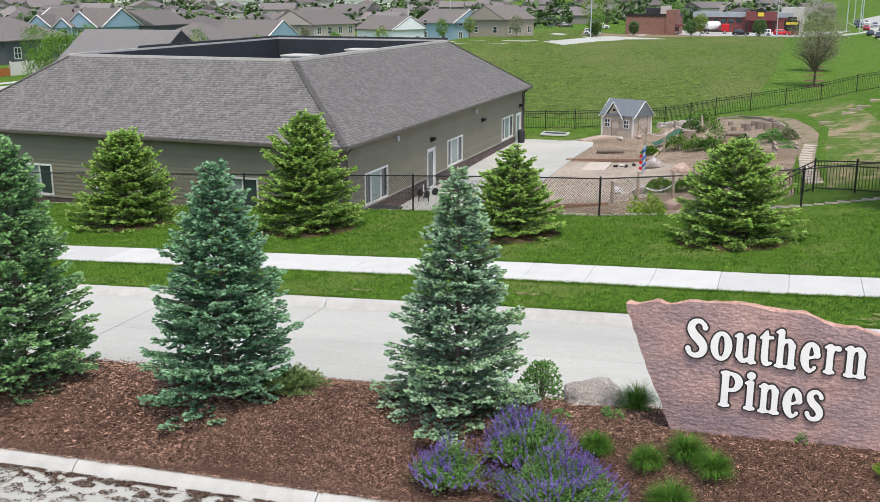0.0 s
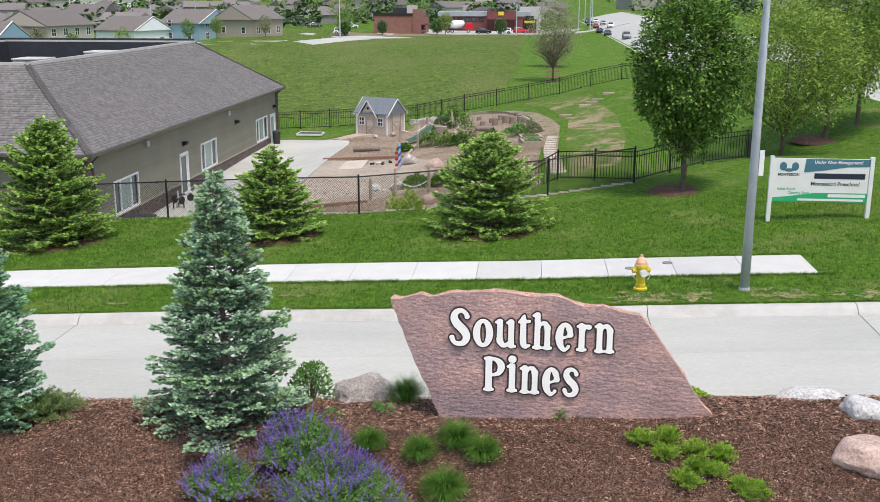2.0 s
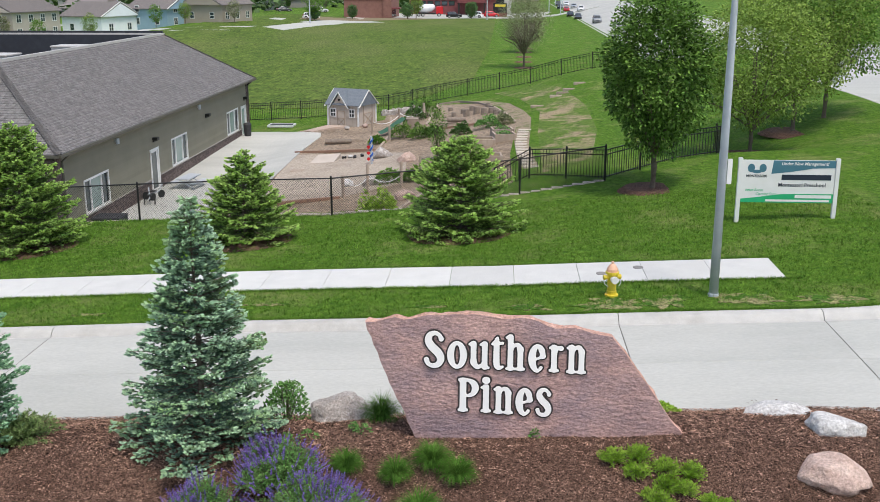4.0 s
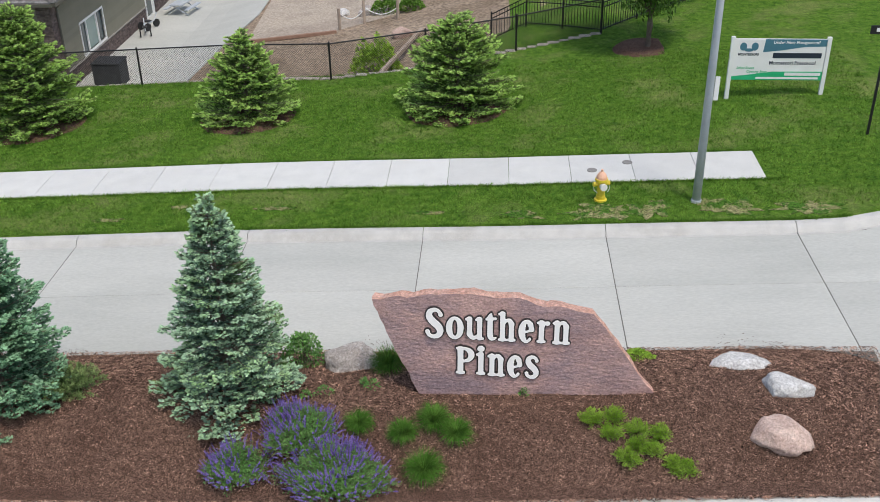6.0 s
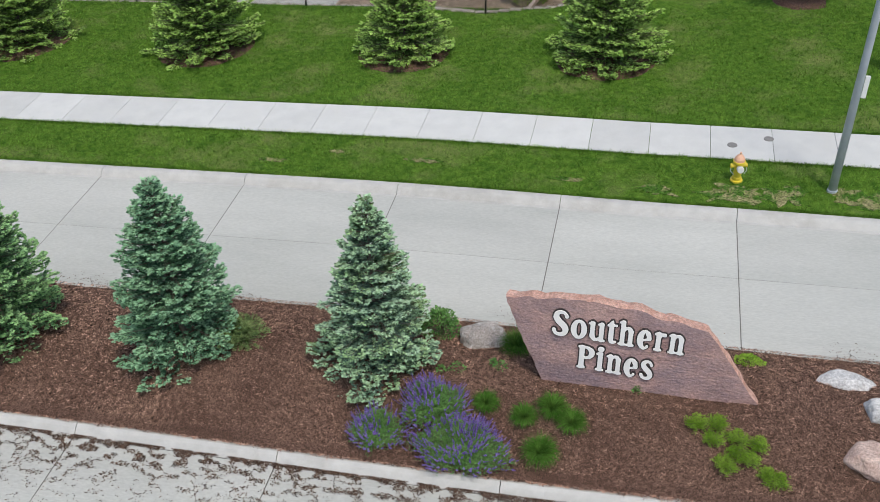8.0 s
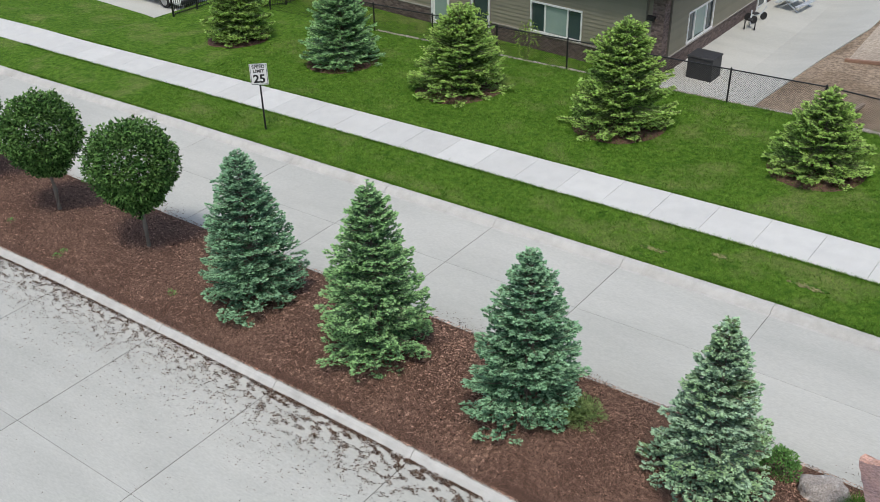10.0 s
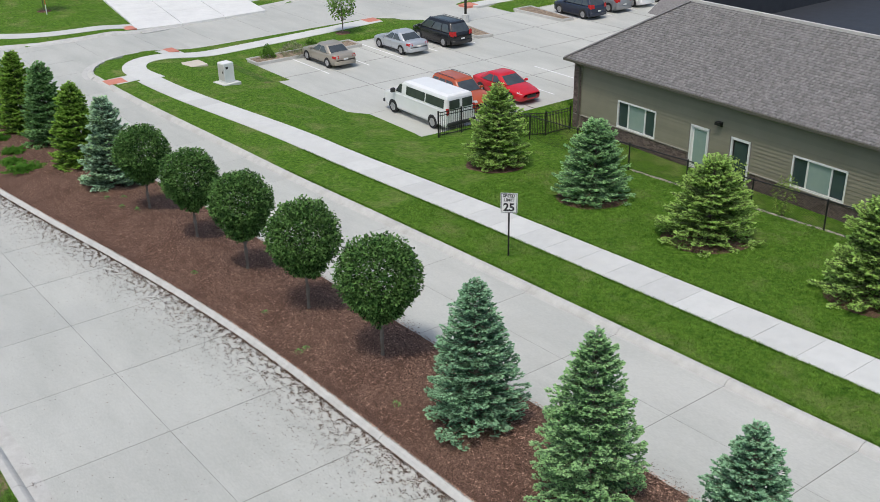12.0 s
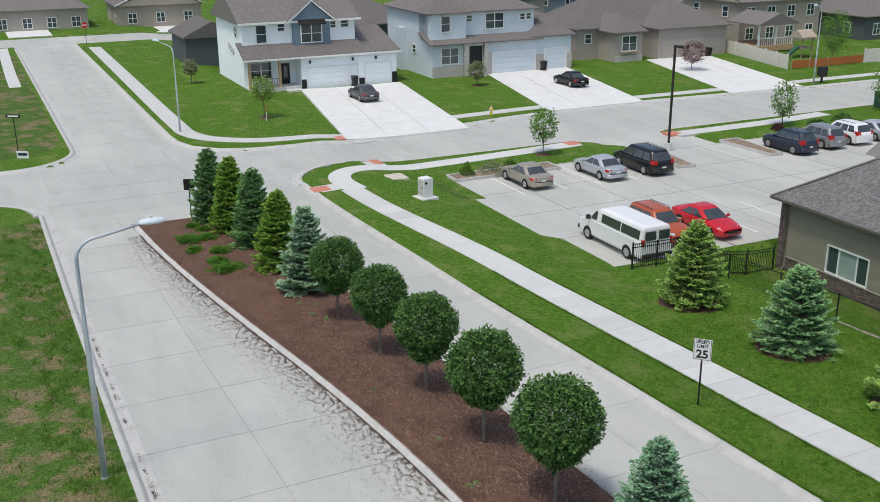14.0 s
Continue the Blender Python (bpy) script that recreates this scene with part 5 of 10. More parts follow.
def glyph(ch, w, h):
    g, X = Glyph(w, h), 0.42                    # X is the height of the small letters
    if ch in "nh":
        g.bar(0.072, 0, X if ch == "n" else h).bar(w - 0.075, 0, 0.36, flag=False)
        g.stroke((0.085, 0.31, 0.02), (0.125, 0.375, 0.027), (0.18, 0.383, 0.036), (w - 0.075, 0.32, 0.045))
    elif ch == "u":
        g.bar(0.07, 0.06, X, foot=False).bar(w - 0.08, 0, X, foot=False)
        g.stroke((0.07, 0.12, 0.045), (0.1, 0.05, 0.04), (0.15, 0.034, 0.032), (w - 0.08, 0.1, 0.02)).stroke((w - 0.08, 0.03, 0.024), (w - 0.025, 0.022, 0.02))
    elif ch == "t":
        g.stroke((0.095, h - 0.015, 0.013), (0.082, 0.4, 0.04), (0.08, 0.2, 0.046), (0.085, 0.08, 0.046), (0.115, 0.036, 0.034), (0.17, 0.05, 0.018))
        g.stroke((0.02, 0.375, 0.016), (0.06, 0.385, 0.022), (0.165, 0.392, 0.022)).stroke((0.025, 0.382, 0.014), (0.085, 0.45, 0.02))
    elif ch == "r":
        g.bar(0.072, 0, X).stroke((0.085, 0.3, 0.022), (0.12, 0.37, 0.028), (0.165, 0.372, 0.04))
    elif ch == "i":
        g.bar(w / 2 + 0.01, 0, X).stroke((w / 2 + 0.008, h - 0.055, 0.055), (w / 2 + 0.012, h - 0.055, 0.055), soft=0.002)
    elif ch == "P":
        g.bar(0.085, 0, h, 0.048, flag=False)
        g.stroke((0.035, h - 0.026, 0.022), (0.15, h - 0.028, 0.026), (0.225, h - 0.075, 0.044), (0.25, h - 0.155, 0.05), (0.215, h - 0.24, 0.036), (0.15, h - 0.27, 0.024), (0.11, h - 0.262, 0.02))
    elif ch in "oe":
        cx, cz, rx, rz = w / 2, X / 2, w / 2 - 0.053, X / 2 - 0.03
        first, last = (0, 360) if ch == "o" else (12, 318)
        pts = []
        for a in np.arange(first, last, 15):
            c_, s_ = math.cos(radians(a)), math.sin(radians(a))
            thin = 0.62 if ch == "e" and a > 280 else 0.8 if ch == "e" and a < 40 else 1.0
            pts.append((cx + rx * c_, cz + rz * s_, (0.031 + 0.022 * c_ * c_) * thin))
        g.stroke(*pts, closed=ch == "o")
        if ch == "e":
            g.stroke((0.075, cz - 0.015, 0.017), (cx, cz - 0.004, 0.018), (w - 0.06, cz + 0.03, 0.022))
    else:
        kx, kz, kr = (1.0, 1.0, 1.0) if ch == "s" else (1.3, 1.31, 1.17)
        g.stroke(*[(x * kx, z * kz, r_ * kr) for x, z, r_ in ((0.182, 0.325, 0.03), (0.165, 0.365, 0.024), (0.12, 0.39, 0.028), (0.07, 0.365, 0.036), (0.056, 0.305, 0.042), (0.09, 0.24, 0.048), (0.15, 0.175, 0.048), (0.178, 0.11, 0.042), (0.155, 0.048, 0.036), (0.1, 0.028, 0.028), (0.055, 0.05, 0.026), (0.036, 0.095, 0.03))])
    return g


LETTERS = {
    "S": ((-1.07, -0.77, 1.77, 2.32),), "o": ((-0.73, -0.44, 1.77, 2.18),), "u": ((-0.42, -0.11, 1.77, 2.19),), "t": ((-0.09, 0.09, 1.78, 2.27),), "h": ((0.11, 0.40, 1.77, 2.31),),
    "e": ((0.44, 0.69, 1.76, 2.18), (0.27, 0.52, 1.10, 1.52)), "r": ((0.73, 0.94, 1.77, 2.18),), "n": ((0.98, 1.27, 1.76, 2.19), (-0.05, 0.24, 1.11, 1.53)),
    "P": ((-0.57, -0.26, 1.12, 1.64),), "i": ((-0.24, -0.08, 1.12, 1.66),), "s": ((0.56, 0.79, 1.10, 1.53),)}
for ch in LETTERS:
    for x0, x1, z0, z1 in LETTERS[ch]:
        gl = glyph(ch, x1 - x0, z1 - z0)
        back = part("letter_backing", gl.mesh(0.018, x0, x1, z0, z1, -0.034, 0.01, LETTER_BACK, "letter_backing"), LETTER_BACK, sign, "dark letter outline", turn=False)
        part("letter", gl.mesh(-0.003, x0, x1, z0, z1, -0.054, -0.03, LETTER, "letter"), LETTER, back, "raised white letter", turn=False)


# ---- boulders
def boulder(x, y, z, a, b, c, material, label, seed, turn=0.0, cut_=0.72):
    me = bpy.data.meshes.new("boulder")
    bm = bmesh.new()
    bmesh.ops.create_icosphere(bm, subdivisions=4, radius=1.0)
    for v in bm.verts:
        n = v.co.normalized()
        d = 1 + 0.22 * noise.noise(n * 1.3 + Vector((seed, 0, 0))) + 0.12 * noise.noise(n * 3.1 + Vector((0, seed, 0))) + 0.05 * noise.noise(n * 7 + Vector((0, 0, seed))) + 0.03 * noise.noise(n * 16 + Vector((seed, 0, 0)))
        p = n * d
        for k_ in range(9):                       # a few broken facets
            rr = random.Random(seed * 17 + k_)
            ax = Vector((rr.uniform(-1, 1), rr.uniform(-1, 1), rr.uniform(-0.2, 1))).normalized()
            over = p.dot(ax) - cut_
            if over > 0:
                p -= ax * over * 0.85
        v.co = Vector((p.x * a, p.y * b, p.z * c))
    bm.to_mesh(me)
    bm.free()
    me.materials.append(material)
    me.polygons.foreach_set("use_smooth", [True] * len(me.polygons))
    ob = tagged(new("boulder", me), label, "boulder", "median boulders")
    ob.matrix_basis = pose(x, y, z, 0, 0, turn)
    return ob


boulder(-2.48, 14.62, berm(-2.5, 14.6) + 0.08, 0.5, 0.34, 0.34, ROCK_GREY, "grey-brown rounded boulder behind the spruce in mulch", 3, 10, 0.95)
boulder(4.26, 14.2, berm(4.2, 14.2) + 0.0, 0.58, 0.3, 0.2, ROCK_WHITE, "flat whitish boulder sunk in mulch", 5, -14)
boulder(4.8, 13.42, berm(4.8, 13.42) - 0.02, 0.46, 0.33, 0.27, ROCK_WHITE, "pale grey angular boulder in mulch", 9, -20)
boulder(4.55, 12.52, berm(4.55, 12.52) - 0.02, 0.56, 0.36, 0.27, ROCK_PINK, "pinkish tan boulder in mulch", 14, -15)


# ---- low plants on the median
def mound(name, label, category, group, x, y, z, a, b, h, material, seed, n, size):
    """A low bushy mound of leaves."""
    r = random.Random(seed)
    t = thing(name, label, category, group, at=pose(x, y, z))
    s, st = Shape(), Shape()
    for i in range(n):
        az, f = r.uniform(0, 6.283), math.sqrt(r.random())
        edge = 1 + 0.35 * noise.noise((math.cos(az) * 1.5 + seed, math.sin(az) * 1.5, 0))
        px, py = a * f * edge * math.cos(az), b * f * edge * math.sin(az)
        top = h * (1 - f ** 2.4) * (0.85 + 0.6 * noise.noise((px * 3 + seed, py * 3, 2))) + 0.04
        pz = top * (1 - 0.5 * r.random() ** 2)
        d = Vector((px / a * 0.8 + r.uniform(-0.7, 0.7), py / b * 0.8 + r.uniform(-0.7, 0.7), r.uniform(0.0, 1.1))).normalized()
        leaf(s, Vector((px, py, pz)), d, Vector((r.uniform(-1, 1), r.uniform(-1, 1), 1)), size * r.uniform(0.6, 1.4), size * 0.3)
        if i % 40 == 0:
            st.tube([(px * 0.2, py * 0.2, -0.05), (px, py, pz)], [0.008, 0.004], 3, False)
    part("stem", st, BARK, t, turn=False)
    part("foliage", s, material, t, turn=False)
    return t


def catmint(label, x, y, a, b, h, seed, stems, bloom):
    """Leafy stems that lean outwards, many ending in a flower spike; bloom is the share that flowers."""
    r = random.Random(seed)
    t = thing("catmint", label, "flower", "catmints", at=pose(x, y, berm(x, y) - 0.03))
    lf, fl, st = Shape(), Shape(), Shape()
    for i in range(stems):
        az, f = r.uniform(0, 6.283), r.random() ** 0.55
        edge = 1 + 0.4 * noise.noise((math.cos(az) * 1.4 + seed, math.sin(az) * 1.4, 0)) + 0.15 * r.uniform(-1, 1)
        px, py = a * f * edge * math.cos(az), b * f * edge * math.sin(az)
        lift = 1 - 0.8 * f ** 3
        top = h * lift * (0.85 + 0.5 * noise.noise((px * 2.5 + seed, py * 2.5, 2))) * r.uniform(0.8, 1.12) + 0.05
        root = Vector((px * 0.3, py * 0.3, 0))
        tip = Vector((px, py, top))
        d = (tip - root).normalized()
        blooms = r.random() < bloom * (0.75 + 0.9 * noise.noise((px * 1.7 + seed, py * 1.7, 6)) + 0.25 * (f > 0.8))
        st.tube([root, root.lerp(tip, 0.5) + Vector((0, 0, 0.06)), tip], [0.004, 0.003, 0.002], 3, False)
        L = (tip - root).length
        k_ = max(5, int(L / 0.022))
        for j in range(k_):
            q = root.lerp(tip, 0.3 + 0.7 * j / k_) + Vector((r.gauss(0, 0.02), r.gauss(0, 0.02), 0.05 * math.sin(3.14 * (0.3 + 0.7 * j / k_)) + r.gauss(0, 0.012)))
            o = Vector((r.uniform(-1, 1), r.uniform(-1, 1), r.uniform(-0.2, 0.8))).normalized()
            leaf(lf, q, o, Vector((r.uniform(-1, 1), r.uniform(-1, 1), 1)), r.uniform(0.022, 0.042), 0.009)
        if blooms:
            up = (d + Vector((r.uniform(-0.35, 0.35), r.uniform(-0.35, 0.35), r.uniform(0.3, 1.0)))).normalized()
            spike = r.uniform(0.07, 0.19)
            m = int(spike / 0.017)
            for j in range(m):
                q = tip + up * spike * j / m
                for _ in range(4):
                    o = (up * r.uniform(-0.1, 0.7) + Vector((r.uniform(-1, 1), r.uniform(-1, 1), r.uniform(-0.5, 0.5)))).normalized()
                    leaf(fl, q, o, up, 0.024 * (1.15 - 0.6 * j / m), 0.0078)
    part("stem", st, BARK, t, turn=False)
    part("foliage", lf, LEAF_SAGE, t, turn=False)
    part("bloom", fl, BLOOM, t, "purple-blue flower spikes", turn=False)
    return t


def brush(label, group, x, y, R, h, material, seed, n, size=1.0):
    """A feathery juniper: plumes of short sprays radiating from the root."""
    r = random.Random(seed)
    t = thing("juniper", label, "shrub", group, at=pose(x, y, berm(x, y) - 0.02, 0, 0, r.uniform(0, 360)))
    s, st = Shape(), Shape()
    for i in range(n):
        az, el = 6.283 * (i + r.random()) / n * 3, r.uniform(0.15, 1.3)
        L = R * r.uniform(0.6, 1.1) * (0.75 + 0.25 * math.cos(el))
        o = Vector((math.cos(az) * math.cos(el), math.sin(az) * math.cos(el), math.sin(el) * h / R))
        tip = o * L
        st.tube([(0, 0, 0), tip * 0.5 + Vector((0, 0, 0.02)), tip], [0.006, 0.004, 0.002], 3, False)
        m = max(5, int(L * 46))
        for j in range(m):
            f = 0.25 + 0.75 * (j + 1) / m
            q = tip * f + Vector((r.gauss(0, 0.012), r.gauss(0, 0.012), r.gauss(0, 0.01)))
            for _ in range(2):
                e = o.normalized() * 0.8 + Vector((r.uniform(-1, 1), r.uniform(-1, 1), r.uniform(-0.4, 1)))
                l = size * r.uniform(0.03, 0.06)
                shoot(s, q, e, l, l * 0.13, r)
    part("stem", st, BARK, t, turn=False)
    part("foliage", s, material, t, turn=False)
    return t


catmint("catmint clump with purple flower spikes in mulch", -4.08, 12.12, 0.56, 0.46, 0.48, 1, 820, 0.36)
catmint("broad catmint clump with purple spikes beside grasses", -2.42, 11.95, 0.82, 0.64, 0.58, 2, 1700, 0.33)
catmint("catmint clump at the foot of a spruce", -3.05, 12.62, 0.72, 0.56, 0.56, 3, 1100, 0.38)
for i, (x, y, R) in enumerate(((1.59, 12.92, 0.2), (1.93, 12.95, 0.17), (1.87, 12.68, 0.19), (2.28, 12.72, 0.22), (2.1, 12.32, 0.24), (2.48, 12.42, 0.2), (2.62, 12.66, 0.18), (2.94, 12.14, 0.22), (2.26, 12.5, 0.17), (2.78, 12.22, 0.13))):
    brush("bright yellow-green feathery shrub before the boulder sign", "feathery shrubs", x + 0.05, y - 0.1, R * 1.1, 0.2, LEAF_BRIGHT, 40 + i, 110)
mound("leafy_plant", "green leafy perennial behind a spruce", "plant", "perennials", -3.4, 14.8, berm(-3.4, 14.8) - 0.03, 0.36, 0.32, 0.72, LEAF_SAGE, 5, 1700, 0.055)
mound("leafy_plant", "small green perennial by the stone's foot", "plant", "perennials", 2.6, 14.75, berm(2.6, 14.75) - 0.03, 0.28, 0.2, 0.16, LEAF_BRIGHT, 6, 700, 0.05)
for i, (x, y, a) in enumerate(((-2.81, 13.56, 0.16), (-2.02, 13.74, 0.12), (-3.1, 13.48, 0.08), (0.55, 13.42, 0.06), (-2.15, 13.8, 0.06))):
    mound("leafy_plant", "tiny green seedling in mulch", "plant", "perennials", x, y, berm(x, y) - 0.02, a, a, 0.13, LEAF_SAGE, 60 + i, 80, 0.045)
brush("pale yellow-green creeping juniper beside a spruce", "creeping junipers", -7.4, 13.95, 0.6, 0.42, LEAF_PALE, 8, 150, 1.3)
for i, (x, y, a) in enumerate(((-53.6, 10.3, 1.0), (-53.4, 11.2, 0.65), (-51.9, 10.2, 0.5), (-50.8, 11.3, 0.7), (-48.0, 11.0, 0.95), (-49.3, 10.8, 0.6), (-56.3, 11.05, 0.4), (-55.1, 11.35, 0.4))):
    brush("flat green spreading juniper in mulch", "spreading junipers", x, y, a * 1.08, 0.26, SPREAD, 20 + i, 62, 2.3)
for i in range(9):
    x = rng.uniform(-42, -18)
    y = rng.uniform(12.2, 13.4)
    mound("seedling", "small green weed in the mulch", "plant", "weeds", x, y, berm(x, y) - 0.02, 0.12, 0.1, 0.1, LEAF_SAGE, 200 + i, 50, 0.05)


def grass_clump(x, y, R, h, seed):
    """A fountain of fine arching blades."""
    r = random.Random(seed)
    s = Shape()
    for i in range(900):
        az, lean = r.uniform(0, 6.283), r.random() ** 0.8
        o = Vector((math.cos(az), math.sin(az), 0))
        b = o * R * 0.25 * r.random() + Vector((r.gauss(0, 0.02), r.gauss(0, 0.02), 0))
        n = Vector((-o.y, o.x, 0)) * 0.0028
        L = h * r.uniform(0.7, 1.25)
        el = 1.5 - 0.6 * lean + r.uniform(-0.1, 0.1)
        p, seg = b, []
        for k_, (f, drop) in enumerate(((0.42, 0.0), (0.36, 0.55), (0.34, 0.75))):
            el -= drop * r.uniform(0.6, 1.3) * (0.5 + lean)
            p = p + (o * math.cos(el) + Vector((0, 0, math.sin(el)))) * L * f
            seg.append(p)
        s.add([b - n, b + n, seg[0] + n, seg[0] - n, seg[1] + n, seg[1] - n, seg[2]], [(0, 1, 2, 3), (3, 2, 4, 5), (5, 4, 6)])
    ob = tagged(new("ornamental_grass", s.mesh("ornamental_grass", ORN_GRASS)), "fine-bladed green ornamental grass clump in mulch", "grass", "ornamental grasses")
    ob.matrix_basis = pose(x, y, berm(x, y) - 0.02)
    return ob


for i, (x, y, R, h) in enumerate(((-1.39, 12.62, 0.18, 0.3), (-0.9, 12.8, 0.18, 0.35), (-0.53, 12.6, 0.2, 0.33), (-1.02, 12.06, 0.24, 0.4), (-1.8, 14.4, 0.2, 0.4), (-2.12, 12.8, 0.1, 0.3))):
    grass_clump(x, y, R, h, 80 + i)


# ---- hydrant, lamp posts, street signs
def hydrant(x, y, label, scale=1.0, capm=PEACH):
    z = land(x, y) + LAWN
    t = thing("fire_hydrant", label, "fire hydrant", "hydrants", at=pose(x, y, z, 0, 0, 15) @ Matrix.Scale(scale, 4))
    part("barrel", Shape().tube([(0, 0, 0), (0, 0, 0.04), (0, 0, 0.05), (0, 0, 0.12), (0, 0, 0.13), (0, 0, 0.5), (0, 0, 0.51), (0, 0, 0.56)], [0.15, 0.15, 0.11, 0.11, 0.095, 0.105, 0.15, 0.15], 16), YELLOW, t, smooth=False)
    part("bonnet", Shape().tube([(0, 0, 0.56), (0, 0, 0.62), (0, 0, 0.69), (0, 0, 0.73), (0, 0, 0.735), (0, 0, 0.79)], [0.13, 0.125, 0.085, 0.045, 0.03, 0.028], 16), capm, t, "peach cap")
    part("front_nozzle", Shape().tube([(0, -0.08, 0.4), (0, -0.17, 0.4), (0, -0.171, 0.4), (0, -0.2, 0.4)], [0.075, 0.075, 0.085, 0.08], 12), WHITE, t, "white steamer cap")
    for sx_ in (-1, 1):
        part("side_nozzle", Shape().tube([(sx_ * 0.08, 0, 0.43), (sx_ * 0.16, 0, 0.43), (sx_ * 0.161, 0, 0.43), (sx_ * 0.2, 0, 0.43)], [0.05, 0.05, 0.06, 0.055], 10), YELLOW, t)
        part("chain", Shape().tube([(sx_ * 0.19, 0, 0.41), (sx_ * 0.19, -0.05, 0.3), (sx_ * 0.12, -0.1, 0.24)], 0.008, 5), STEEL, t)
    return t


hydrant(2.55, 21.75, "yellow fire hydrant with a peach cap on grass", 1.02)


def street_lamp(x, y, h, reach, ang, label, r0=0.105, off=LAWN):
    z = land(x, y) + off
    t = thing("street_lamp", label, "street lamp", "street lamps", at=pose(x, y, z, 0, 0, ang))
    pts = [(0, 0, -0.1), (0, 0, h * 0.5), (0, 0, h - 0.6)]
    rad = [r0, r0 * 0.8, r0 * 0.6]
    for i in range(1, 7):
        a = radians(15 * i)
        pts.append((0.7 * (1 - math.cos(a)), 0, h - 0.6 + 0.6 * math.sin(a)))
        rad.append(r0 * (0.58 - 0.03 * i))
    pts.append((reach, 0, h + 0.22))
    rad.append(r0 * 0.35)
    part("pole", Shape().tube(pts, rad, 12), STEEL, t, "curved galvanised pole", smooth=True)
    hd = Shape()
    rings = []
    for u, w, d in ((-0.05, 0.06, 0.06), (0.0, 0.13, 0.11), (0.25, 0.18, 0.15), (0.5, 0.18, 0.15), (0.68, 0.12, 0.1), (0.74, 0.04, 0.04)):
        rings.append([(reach + u, w * math.cos(a), h + 0.25 + d * math.sin(a) * (0.8 if math.sin(a) > 0 else 0.5)) for a in (2 * math.pi * q / 10 for q in range(10))])
    head = part("lamp_head", hd.loft(rings), LAMP_HEAD, t, "pale cobra lamp head", smooth=True)
    part("photocell", Shape().tube([(reach + 0.3, 0, h + 0.34), (reach + 0.3, 0, h + 0.44)], [0.05, 0.045], 8), WHITE, head)
    part("base_plate", Shape().tube([(0, 0, -0.02), (0, 0, 0.06)], [r0 * 1.2, r0 * 1.16], 14), STEEL, t)
    return t


lamp1 = street_lamp(4.75, 21.45, 9.5, 2.6, -90, "galvanised street lamp on the grass verge")
part("number_tag", Shape().box(-0.02, 0.02, 0.1, 0.2, 2.52, 3.06), WHITE, lamp1, "white tag on the pole")
part("access_cover", Shape().box(-0.13, -0.1, -0.04, 0.04, 0.5, 0.8), STEEL, lamp1)
street_lamp(-29.6, 2.55, 7.8, 1.88, 90, "galvanised street lamp with a long curved arm")
street_lamp(-83.6, 15.95, 7.0, 2.2, 200, "thin galvanised street lamp by the corner house", 0.085)
street_lamp(-78.9, 81.0, 8.0, 2.2, -60, "thin galvanised street lamp beside the far drives", 0.085)


def plate_sign(name, label, x, y, z0, h, w, hh, ang, face_, ground_z=None):
    z = (land(x, y) + LAWN) if ground_z is None else ground_z
    t = thing(name, label, "sign", "street signs", at=pose(x, y, z, 0, 0, ang))
    part("post", Shape().beam((0, 0.03, -0.2), (0, 0.03, h), 0.06, 0.045, (0, 1, 0)), BLACK, t, "black steel post")
    pl = part("plate", Shape().box(-w / 2, w / 2, -0.008, 0.008, h - hh, h + 0.02), face_, t)
    return t, pl


sl, pl = plate_sign("speed_sign", "white speed limit sign on a black post", -25.0, 21.85, 0, 2.5, 0.61, 0.76, 44, WHITE)
border = Shape()
for b in ((-0.285, 0.285, 2.49, 2.505), (-0.285, 0.285, 1.76, 1.775), (-0.285, -0.27, 1.76, 2.505), (0.27, 0.285, 1.76, 2.505)):
    border.box(b[0], b[1], -0.012, -0.009, b[2], b[3])
part("border", border, BLACK, pl)
words("SPEED", 0.165, 0, -0.012, 2.36, BLACK, pl, 0.002, 0.004)
words("LIMIT", 0.165, 0, -0.012, 2.2, BLACK, pl, 0.002, 0.004)
words("25", 0.42, 0, -0.012, 1.83, BLACK, pl, 0.002, 0.012)
plate_sign("road_sign", "back of a dark road sign at the median's tip", -59.3, 11.6, 0, 2.38, 0.6, 0.66, 75, BLACK, land(-59.3, 11.6) - 0.02)
st, pl = plate_sign("street_name_sign", "black street name blade on a dark post", 9.75, 25.0, 0, 2.9, 0.9, 0.2, 0, BLACK)
part("lettering_bar", Shape().box(-0.3, 0.3, -0.014, -0.009, 2.76, 2.86), WHITE, pl, "plain white lettering bar")
st, pl = plate_sign("traffic_sign", "back of a grey traffic sign leaning in the mulch", 6.45, 13.45, 0, 2.55, 0.62, 0.62, 90, STEEL, berm(6.4, 13.5))

